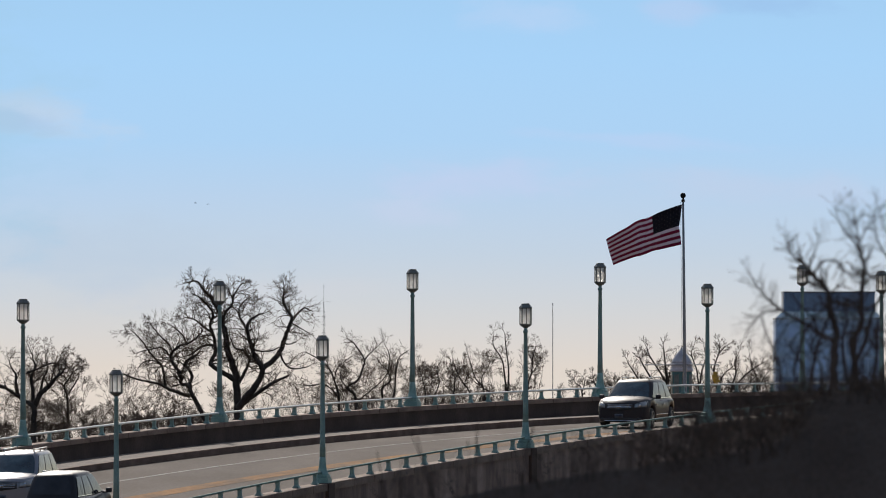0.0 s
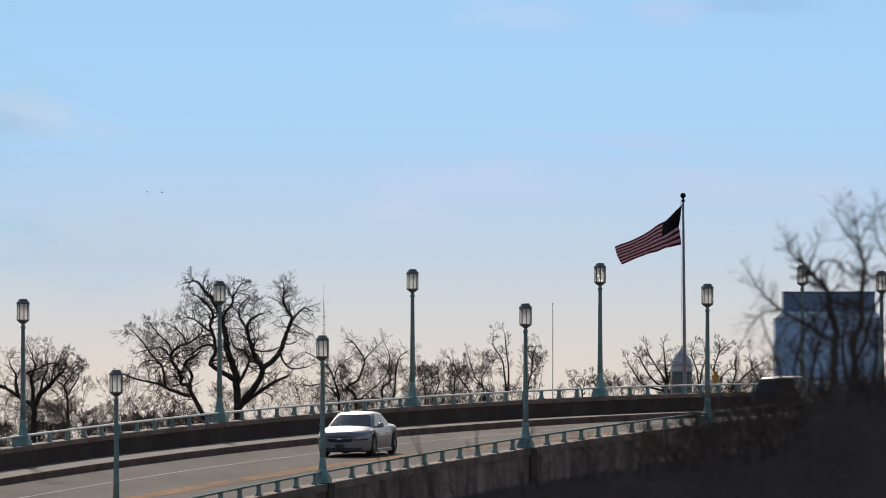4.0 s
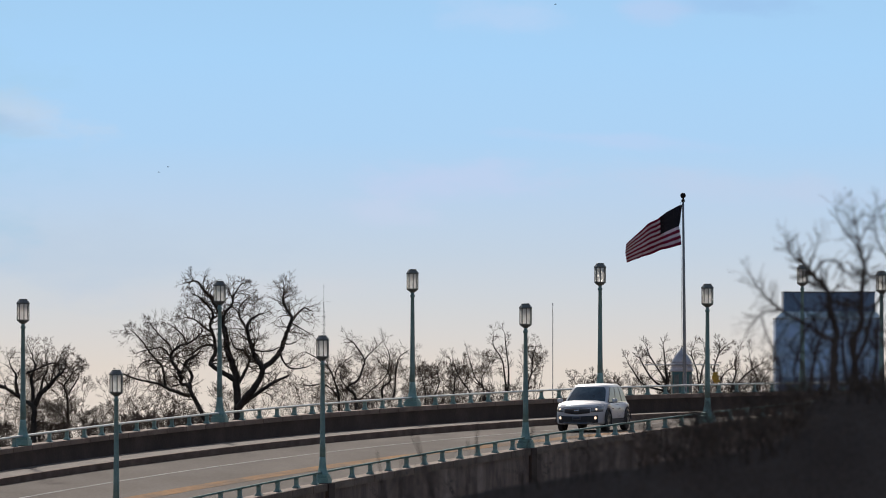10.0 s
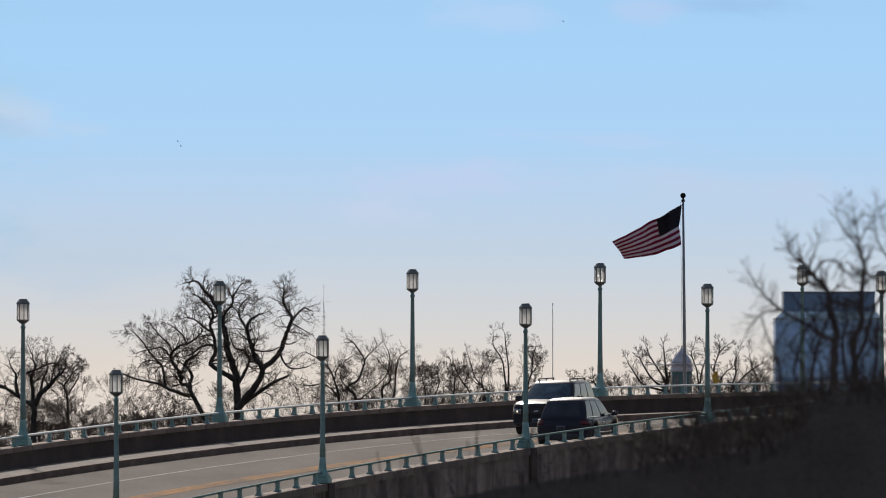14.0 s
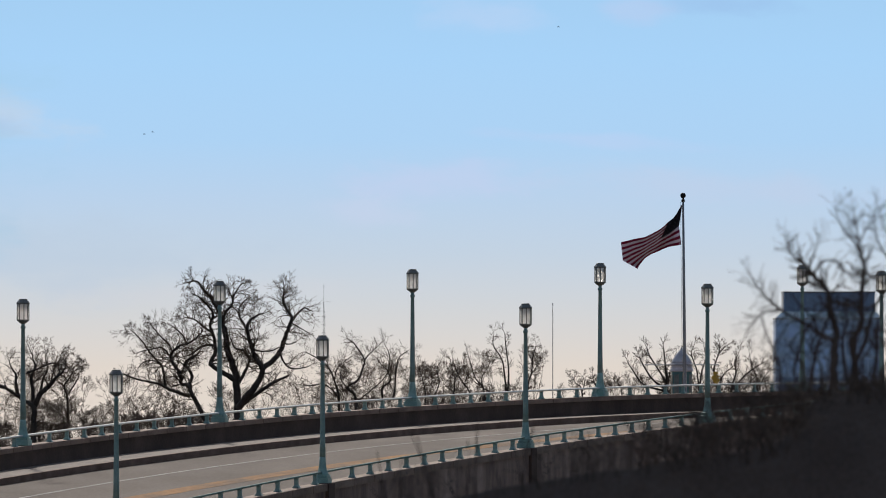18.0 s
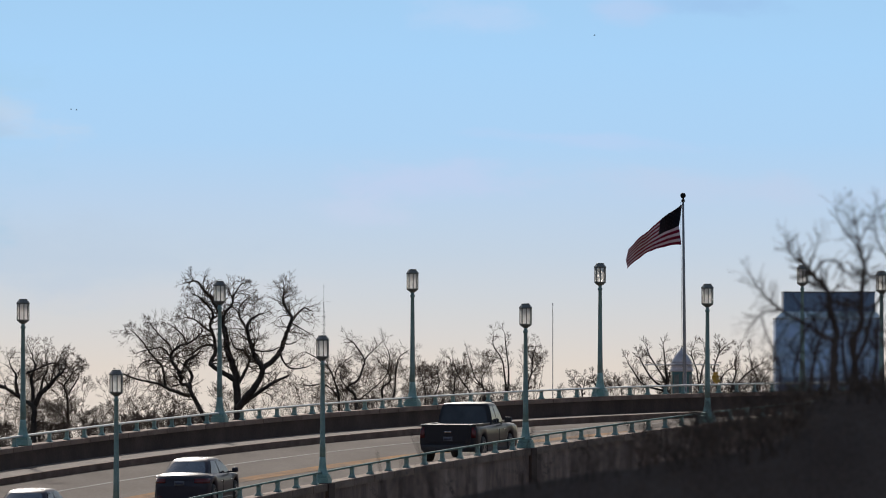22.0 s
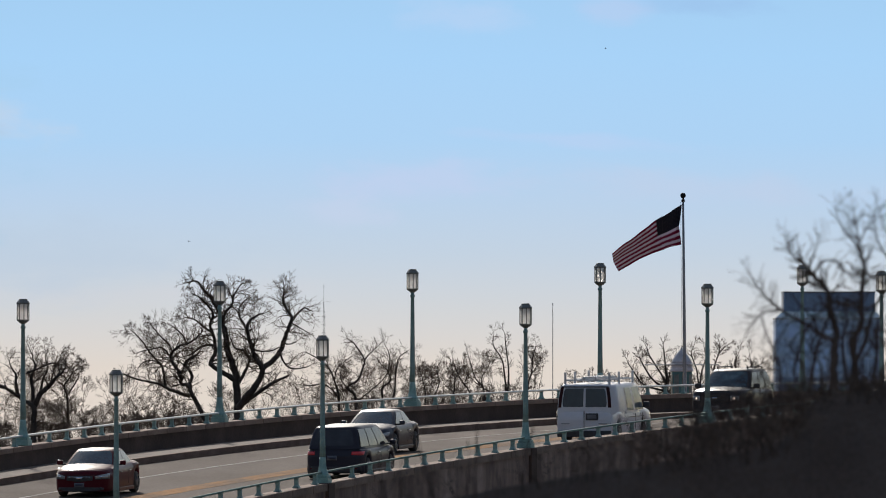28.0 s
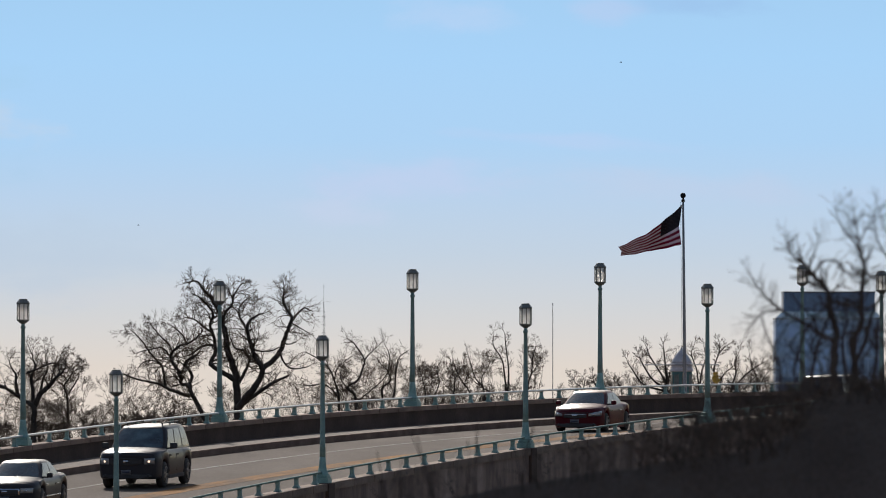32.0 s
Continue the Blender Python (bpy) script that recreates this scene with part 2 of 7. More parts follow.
def railing(wc, lo, hi, tall, material, thick):
    ob = tagged(new("railing"), "pale green painted iron railing on the bridge parapet", "railing", "bridge railings")
    ring = [(wc + thick * 1.1 * math.cos(a), tall + 0.005 + thick * math.sin(a)) for a in (math.pi * k / 4 + 0.39 for k in range(8))]
    sweep("handrail", ring, stations(lo - 0.5, hi + 0.5, 0.1), material, ob, "round handrail, sun glint in the far one's colour", smooth=True)
    for i in range(math.floor(lo), math.ceil(hi)):
        for k in range(10):
            u = i + (1.41 + k) / 11
            if lo <= u <= hi:
                p = new("post", POST)
                p.parent, p.matrix_basis = ob, along(u, wc) @ Matrix.Diagonal((1, 1, tall / 0.4, 1))
    return ob


# the far rail takes the colour with the glint, the near one plain green
railing(0.0, -0.6, 5.6, 0.31, M_RAIL_GLINT, 0.038)
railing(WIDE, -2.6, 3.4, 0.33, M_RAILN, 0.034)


# street lamps on the parapets
def street_lamp(shaft):
    ob = tagged(new("street_lamp"), "green iron street lamp with a frosted lantern on the bridge parapet", "street lamp", "bridge street lamps")
    bm = bmesh.new()
    box(bm, -0.275, 0.275, -0.24, 0.24, -0.004, 0.17, 0.02)
    box(bm, -0.25, 0.25, -0.21, 0.21, 0.168, 0.265, 0.03)
    part("plinth", bm, M_TEAL, ob)
    part("foot", lathe([(0.205, 0.262), (0.21, 0.29), (0.185, 0.32), (0.16, 0.37), (0.136, 0.46), (0.118, 0.58), (0.106, 0.74), (0.10, 0.84)], 16), M_TEAL, ob, "flared green iron foot", True)
    part("shaft", lathe([(0.098, 0.83), (0.088, 1.4), (0.074, 2.6), (0.062, 3.80), (0.084, 3.82), (0.084, 3.87), (0.06, 3.89), (0.06, 3.97)], 14), shaft, ob, "tapered iron shaft", True)
    part("collar", lathe([(0.07, 3.96), (0.088, 3.98), (0.125, 4.0), (0.19, 4.055), (0.206, 4.07), (0.206, 4.10)], 8, math.pi / 8), M_TEAL_DARK, ob, "dark iron collar")
    for k in range(8):
        a = math.pi / 4 * k + math.pi / 8
        b = a + math.pi / 4
        r = 0.193
        p, q = Vector((r * math.cos(a), r * math.sin(a), 0)), Vector((r * math.cos(b), r * math.sin(b), 0))
        bm = bmesh.new()
        box(bm, -0.013, 0.013, -0.013, 0.013, 4.08, 4.62)
        bmesh.ops.transform(bm, matrix=Matrix.Translation(p) @ Matrix.Rotation(a, 4, "Z"), verts=bm.verts[:])
        part("mullion", bm, M_TEAL_DARK, ob)
        bm = bmesh.new()
        mid, way = (p + q) / 2 * 0.97, (q - p).normalized()
        box(bm, -0.066, 0.066, -0.004, 0.004, 4.09, 4.61)
        bmesh.ops.transform(bm, matrix=Matrix.Translation(mid) @ Matrix.Rotation(math.atan2(way.y, way.x), 4, "Z"), verts=bm.verts[:])
        pane = part("pane", bm, M_FROST, ob, "frosted white glass pane")
        pane.visible_shadow = False
    part("roof", lathe([(0.212, 4.605), (0.222, 4.625), (0.218, 4.645), (0.175, 4.70), (0.14, 4.735), (0.142, 4.76), (0.12, 4.775)], 8, math.pi / 8), M_TEAL_DARK, ob, "dark iron lantern roof")
    return ob


FAR_LAMPS, NEAR_LAMPS = [-0.009, 1.013, 2.01, 2.975, 4.01, 5.0], [-1.994, -1.017, 0.014, 0.999, 1.998]
FAR_TALL, NEAR_TALL = [1.006, 1.02, 1.036, 1.052, 1.041, 1.04], [0.956, 0.953, 0.983, 0.993, 0.998]
for rank, tall, w, shaft in ((FAR_LAMPS, FAR_TALL, 0.0, M_SHAFT_DIM), (NEAR_LAMPS, NEAR_TALL, WIDE, M_SHAFT)):
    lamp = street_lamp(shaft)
    lamp.matrix_basis = upright(rank[0], w) @ Matrix.Diagonal((tall[0],) * 3 + (1,))
    for u, k in zip(rank[1:], tall[1:]):
        other = copy_thing(lamp, upright(u, w))
        other.scale = (k, k, k)
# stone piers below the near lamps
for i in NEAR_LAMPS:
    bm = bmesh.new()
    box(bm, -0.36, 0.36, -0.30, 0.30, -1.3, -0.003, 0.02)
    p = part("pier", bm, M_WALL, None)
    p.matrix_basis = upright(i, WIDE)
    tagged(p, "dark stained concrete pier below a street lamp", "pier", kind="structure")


# ------------------------------------------------------------------ ground, foreground bank
def smooth_step(a, b, x):
    t = min(1.0, max(0.0, (x - a) / (b - a)))
    return t * t * (3 - 2 * t)


def ground_sheet():
    xs = [-4800, -3000, -1800, -1000, -600, -350, -200, -120, -80, -60] + list(range(-50, 51, 5)) + [60, 80, 120, 200, 350, 600, 1000, 1800, 3000, 4800]
    ys = [-2000, -1000, -720, -640, -560, -500, -430, -300, -120, -60, -30, -15] + list(range(-8, 110, 5)) + [120, 150, 200, 280, 380, 500, 650, 800, 1000, 1400, 2000, 3000, 4900]
    vs, fs = [], []
    for y in ys:
        for x in xs:
            hill = 10.4 * (1 - smooth_step(12, 85, math.hypot(x * 0.8, max(y, 0))))
            vs.append((x, y, hill + 0.25 * noise.noise((x * 0.05, y * 0.05, 0)) * (1 if hill < 9 else 0.1)))
    n = len(xs)
    for j in range(len(ys) - 1):
        for i in range(n - 1):
            fs.append((j * n + i, j * n + i + 1, (j + 1) * n + i + 1, (j + 1) * n + i))
    return tagged(raw("ground", vs, fs, M_GROUND, smooth=True), "dull brown winter grass and leaf litter", "ground", kind="structure")


# added out of view behind the camera: bounces sunlight back, hides low sky
def fill_hillside():
    xs, ys = [-2600, -1600, -900, -450, 0, 450, 900, 1600, 2600], [-420, -480, -540, -600, -660, -720, -900, -1300]
    vs = [(x, y, -1 + 190 * smooth_step(-425, -720, y) + (8 * noise.noise((x * 0.004, y * 0.006, 3)) if y < -430 else 0)) for y in ys for x in xs]
    n = len(xs)
    fs = [(j * n + i, (j + 1) * n + i, (j + 1) * n + i + 1, j * n + i + 1) for j in range(len(ys) - 1) for i in range(n - 1)]
    return tagged(raw("fill_hillside", vs, fs, M_FILL_HILL, smooth=True), "unseen pale slope added behind the camera as warm fill", "hill", kind="structure")


def sky_block_ridge(side):
    """A long dark rise added well outside the view, to keep low sky off the cars' sides."""
    vs, fs, n = [], [], 40
    for i in range(n + 1):
        a = radians(13 + 130 * i / n) * side
        for r, h in ((620, -1), (640, 40), (690, 66), (800, 80), (1100, 70)):
            k = h * (0.8 + 0.35 * noise.noise((a * 6, r * 0.01, side))) if h > 0 else h
            vs.append((math.sin(a) * r, math.cos(a) * r + 60, k * smooth_step(0, 4, i) if h > 0 else h))
    for i in range(n):
        for j in range(4):
            q = (i * 5 + j, i * 5 + j + 1, i * 5 + j + 6, i * 5 + j + 5)
            fs.append(q if side > 0 else q[::-1])
    return tagged(raw("sky_block_ridge", vs, fs, M_SKY_BLOCK, smooth=True), "unseen dark ridge added to block the low sky", "ridge", kind="structure")


ground_sheet()
fill_hillside()
sky_block_ridge(-1)
sky_block_ridge(1)
M_BANK = ramp_mat("dark damp earth and ivy", [(0.3, (0.100, 0.080, 0.0695)), (0.7, (0.130, 0.107, 0.0930))], 2.0, 0.95, bump=0.3, fine=30, spec=0.03)


def bank_top(x):
    return float(np.interp(x, [-9, -3, -0.6, 0.0, 0.38, 0.98, 1.58, 2.0, 2.5, 2.72, 2.9, 3.05, 3.6, 6, 16], [6.5, 9.6, 11.05, 11.27, 11.34, 11.44, 11.53, 11.60, 11.66, 11.74, 12.0, 12.10, 12.14, 12.2, 12.0]))


def bank():
    vs, fs, nx, ny = [], [], 110, 69
    for j in range(ny):
        y = 104 + 34 * j / (ny - 1)
        for i in range(nx):
            x = -9 + 25 * i / (nx - 1)
            f = min(1.0, max(0.0, (y - 113.5) / 5.5)) * (1 - 0.98 * max(0.0, (y - 119) / 19))
            vs.append((x, y, -0.4 + (bank_top(x) + 0.4) * f + 0.03 * noise.noise((x * 3, y * 3, 1)) * f))
    for j in range(ny - 1):
        for i in range(nx - 1):
            fs.append((j * nx + i, j * nx + i + 1, (j + 1) * nx + i + 1, (j + 1) * nx + i))
    return tagged(raw("embankment", vs, fs, M_BANK), "near-black shaded earth bank overgrown with brush", "embankment", kind="structure")


bank()


# ------------------------------------------------------------------ distance
def backdrop():
    m = bpy.data.materials.new("hazy winter sky")
    m.use_nodes = True
    nt = m.node_tree
    nt.nodes.remove(nt.nodes["Principled BSDF"])
    em = nt.nodes.new("ShaderNodeEmission")
    co = nt.nodes.new("ShaderNodeTexCoord")
    sp = nt.nodes.new("ShaderNodeSeparateXYZ")
    nt.links.new(co.outputs["Object"], sp.inputs[0])
    mr = nt.nodes.new("ShaderNodeMapRange")
    mr.inputs[1].default_value, mr.inputs[2].default_value = 0.0, 130.0
    nt.links.new(sp.outputs["Z"], mr.inputs[0])
    r = nt.nodes.new("ShaderNodeValToRGB")
    e = r.color_ramp.elements
    stops = [(0.0, (0.76, 0.675, 0.60)), (0.093, (0.745, 0.672, 0.606)), (0.227, (0.645, 0.662, 0.682)), (0.36, (0.55, 0.648, 0.76)), (0.494, (0.490, 0.645, 0.835)), (0.628, (0.422, 0.648, 0.905)), (0.828, (0.392, 0.648, 0.935)), (1.0, (0.37, 0.618, 0.895))]
    while len(e) < len(stops):
        e.new(0.5)
    for k, (p, c) in zip(e, stops):
        k.position, k.color = p, (*c, 1)
    nt.links.new(mr.outputs[0], r.inputs[0])
    # thin drifting clouds: soft, ragged ovals (x, z, half length, half height, tilt, colour, strength)
    mp = nt.nodes.new("ShaderNodeMapping")
    mp.inputs["Scale"].default_value = (0.035, 1.0, 0.085)
    nt.links.new(co.outputs["Object"], mp.inputs[0])
    n = nt.nodes.new("ShaderNodeTexNoise")
    n.inputs["Scale"].default_value, n.inputs["Detail"].default_value, n.inputs["Roughness"].default_value = 1.0, 6, 0.6
    nt.links.new(mp.outputs[0], n.inputs["Vector"])
    colour = r.outputs[0]
    for x, z, a, b, tilt, c, k in ((-128, 91, 34, 8.5, 12, (0.58, 0.67, 0.81), 0.7), (-131, 88, 20, 4.5, 8, (0.41, 0.56, 0.78), 0.65), (98, 124, 26, 5.5, 4, (0.34, 0.55, 0.84), 0.7), (72, 122, 14, 6, 0, (0.52, 0.62, 0.86), 0.45), (25, 120, 24, 7, 3, (0.52, 0.66, 0.90), 0.5),
                                   (10, 70, 36, 9, -3, (0.57, 0.64, 0.86), 0.5), (-10, 60, 22, 6, 5, (0.60, 0.66, 0.84), 0.4), (95, 68, 60, 7, 3, (0.56, 0.63, 0.80), 0.4), (60, 82, 50, 3, 4, (0.53, 0.64, 0.88), 0.4), (-60, 35, 60, 5, -2, (0.66, 0.66, 0.70), 0.3), (-105, 46, 62, 16, 0, (0.49, 0.60, 0.74), 0.42), (-150, 85, 44, 52, 0, (0.37, 0.60, 0.79), 0.45)):
        q = nt.nodes.new("ShaderNodeMapping")
        q.vector_type = "TEXTURE"
        q.inputs["Location"].default_value, q.inputs["Rotation"].default_value, q.inputs["Scale"].default_value = (x, 0, z), (0, radians(tilt), 0), (a, 1, b)
        nt.links.new(co.outputs["Object"], q.inputs[0])
        ln = nt.nodes.new("ShaderNodeVectorMath")
        ln.operation = "LENGTH"
        nt.links.new(q.outputs[0], ln.inputs[0])
        ad = nt.nodes.new("ShaderNodeMath")
        ad.operation = "MULTIPLY_ADD"
        ad.inputs[1].default_value = 2.2
        nt.links.new(n.outputs["Fac"], ad.inputs[0])
        sb = nt.nodes.new("ShaderNodeMath")
        sb.operation = "MULTIPLY"
        sb.inputs[1].default_value = -1.0
        nt.links.new(ln.outputs["Value"], sb.inputs[0])
        nt.links.new(sb.outputs[0], ad.inputs[2])
        cr = nt.nodes.new("ShaderNodeMapRange")
        cr.interpolation_type = "SMOOTHSTEP"
        cr.inputs[1].default_value, cr.inputs[2].default_value, cr.inputs[4].default_value = 0.05, 1.0, k
        nt.links.new(ad.outputs[0], cr.inputs[0])
        mx = nt.nodes.new("ShaderNodeMix")
        mx.data_type = "RGBA"
        mx.inputs[7].default_value = (*c, 1)
        nt.links.new(cr.outputs[0], mx.inputs[0])
        nt.links.new(colour, mx.inputs[6])
        colour = mx.outputs[2]
    nt.links.new(mx.outputs[2], em.inputs["Color"])
    nt.links.new(em.outputs[0], nt.nodes["Material Output"].inputs["Surface"])
    vs = [(-420, 0, -20), (420, 0, -20), (420, 0, 330), (-420, 0, 330)]
    ob = raw("backdrop", vs, [(0, 1, 2, 3)], m)
    ob.location = (0, 4600, EYE_Z)
    return tagged(ob, "pale blue hazy winter sky with faint drifting cloud", "sky", kind="structure")


sky_sheet = backdrop()


# ------------------------------------------------------------------ trees
class Wood:
    """Collects tapering limbs and turns them into one mesh."""

    def __init__(self):
        self.a, self.b, self.r = [], [], []

    def limb(self, p, q, r0, r1):
        self.a.append(tuple(p)), self.b.append(tuple(q)), self.r.append((r0, r1))

    def mesh(self, name, material, parent, sides=4, label=""):
        a, b, r = np.array(self.a), np.array(self.b), np.array(self.r)
        d = b - a
        ln = np.linalg.norm(d, axis=1, keepdims=True)
        d = d / np.maximum(ln, 1e-6)
        b = b + d * r[:, 1:] * 0.5
        ref = np.where(np.abs(d[:, 1:2]) < 0.9, np.array([[0.0, 1.0, 0.0]]), np.array([[1.0, 0.0, 0.0]]))
        s = np.cross(d, ref)
        s /= np.linalg.norm(s, axis=1, keepdims=True)
        t = np.cross(d, s)
        n, k = len(a), sides
        vs = np.empty((n, 2 * k, 3))
        for i in range(k):
            c, e = math.cos(2 * math.pi * i / k), math.sin(2 * math.pi * i / k)
            o = s * c + t * e
            vs[:, i] = a + o * r[:, :1]
            vs[:, k + i] = b + o * r[:, 1:]
        q = np.array([(i, (i + 1) % k, k + (i + 1) % k, k + i) for i in range(k)])
        fs = (np.arange(n)[:, None, None] * 2 * k + q[None]).reshape(-1)
        me = bpy.data.meshes.new(name)
        me.vertices.add(n * 2 * k)
        me.vertices.foreach_set("co", vs.reshape(-1))
        nf = n * k
        me.loops.add(nf * 4)
        me.loops.foreach_set("vertex_index", fs.astype(np.int32))
        me.polygons.add(nf)
        me.polygons.foreach_set("loop_start", np.arange(nf, dtype=np.int32) * 4)
        me.polygons.foreach_set("use_smooth", np.ones(nf, dtype=bool))
        me.update(calc_edges=True)
        me.materials.append(material)
        ob = new(name, me)
        ob.parent = parent
        if label:
            tagged(ob, label)
        return ob


def grow(wood, rng, p, d, length, r, level, top, wig=0.22, lift=0.05, kids=(3, 5), thin=0.011, spread=(28, 68), flat=0.6, fork=(0.42, 0.62), tip=0.0):
    """One crooked branch with its side branches; level counts down to twigs. Bends run on from step to step, so that it winds rather than frays."""
    if level == 0:
        length, wig = max(length, tip * rng.uniform(0.7, 1.3)), wig * (0.7 if tip else 1.0)
    n = max(3, min(9, round(length / 0.11)))
    step, own, bend = length / n, [], rng.gauss(0, wig)
    for i in range(n):
        bend = 0.35 * bend + rng.gauss(0, wig * 1.15)
        d = Matrix.Rotation(bend, 3, "Y") @ d
        d = (d + Vector((0, rng.gauss(0, wig) * flat, lift))).normalized()
        q = p + d * step
        r2 = max(thin, r * (1 - 0.5 / n))
        (top if level <= 2 else wood).limb(p, q, r, r2)
        own.append((q, d.copy(), r2))
        p, r = q, r2
    if level == 0:
        return
    side = rng.choice((-1, 1))
    count = rng.randint(*kids)
    for c in range(count):
        s = 0.2 + 0.8 * (c + rng.random()) / count
        q, e, r2 = own[min(n - 1, int(n * s))]
        side = -side if rng.random() < 0.8 else side
        axis = Vector((rng.gauss(0, 0.3), side, rng.gauss(0, 0.3))).normalized()
        e = Matrix.Rotation(radians(rng.uniform(*spread)), 3, axis) @ e
        grow(wood, rng, q, e, length * rng.uniform(0.5, 0.85) * (1.12 - 0.35 * s), max(thin, r2 * rng.uniform(*fork)), level - 1, top, wig, lift, kids, thin, spread, flat, fork, tip)
    q, e, r2 = own[-1]
    grow(wood, rng, q, e, length * 0.7, r2 * 0.85, level - 1, top, wig, lift, kids, thin, spread, flat, fork, tip)


def tree(x, y, label, seed, stems, group="", thin=0.007, kids=(3, 4), wig=0.2, lift=0.03, spread=(28, 68), material=None, shed=0.34, deep=0.35, fork=(0.42, 0.62), reach=None, long=1.0, slim=1.0, tip=0.0):
    """stems: each a list of (dx, dz, radius) points up the stem, with a length for the branches that it sheds at its end."""
    ob = tagged(new("tree"), label, "tree", group or "bare trees")
    ob.location = (x, y, 0)
    rng = random.Random(seed)
    fine = Wood()
    for k_stem, (pts, length, lv) in enumerate(stems):
        length *= long
        big = Wood()
        dep = [0.0]
        for _ in pts[1:]:
            dep.append(dep[-1] + rng.uniform(-deep, deep))
        cs = [Vector((a, dd, z)) for (a, z, _), dd in zip(pts, dep)]
        rs = [c * slim for _, _, c in pts]
        path = []
        for i in range(len(cs) - 1):
            p0, p1, p2, p3 = cs[max(i - 1, 0)], cs[i], cs[i + 1], cs[min(i + 2, len(cs) - 1)]
            for k in range(5):
                t = k / 5
                v = 0.5 * ((2 * p1) + (p2 - p0) * t + (2 * p0 - 5 * p1 + 4 * p2 - p3) * t * t + (3 * p1 - p0 - 3 * p2 + p3) * t ** 3)
                jit = min(0.03, rs[i] * 0.25)
                path.append((v + Vector((rng.uniform(-jit, jit), 0, rng.uniform(-jit, jit) * 0.5)), rs[i] * (1 - t) + rs[i + 1] * t))
        path.append((cs[-1], rs[-1]))
        for (p, r0), (q, r1) in zip(path, path[1:]):
            big.limb(p, q, r0, r1)
        tip = (path[-1][0] - path[-3][0]).normalized()
        grow(big, rng, path[-1][0], tip, length, path[-1][1], lv, fine, wig, lift, kids, thin, spread, fork=fork, tip=tip)
        # side branches along the upper part of the stem
        m = len(path)
        for k in range(max(2, int(m * shed))):
            i = rng.randint(m // 3, m - 2)
            e = (path[i + 1][0] - path[i][0]).normalized()
            axis = Vector((rng.gauss(0, 0.35), rng.choice((-1, 1)), rng.gauss(0, 0.35))).normalized()
            e = Matrix.Rotation(radians(rng.uniform(35, 75)), 3, axis) @ e
            grow(big, rng, path[i][0], e, (reach or length) * rng.uniform(0.5, 1.0), min(path[i][1] * 0.5, 0.03 if lv == 2 else 0.045), lv - 1 if lv < 3 or k % 3 == 0 else lv - 2, fine, wig, lift, kids, thin, spread, fork=fork, tip=tip)
        big.mesh("limb" if k_stem else "trunk", material or M_BARK, ob, 6)
    if fine.a:
        fine.mesh("crown", M_TWIG if material is None else material, ob, 3, "bare winter twigs")
    return ob


OAK = "large bare oak with gnarled dark limbs beyond the bridge"
GNARLED = dict(wig=0.16, lift=0.025, kids=(2, 3), spread=(25, 62), fork=(0.5, 0.7), thin=0.0072, shed=0.58, reach=0.8, long=0.66, tip=0.2)
LOW = "small bare winter tree beyond the bridge"
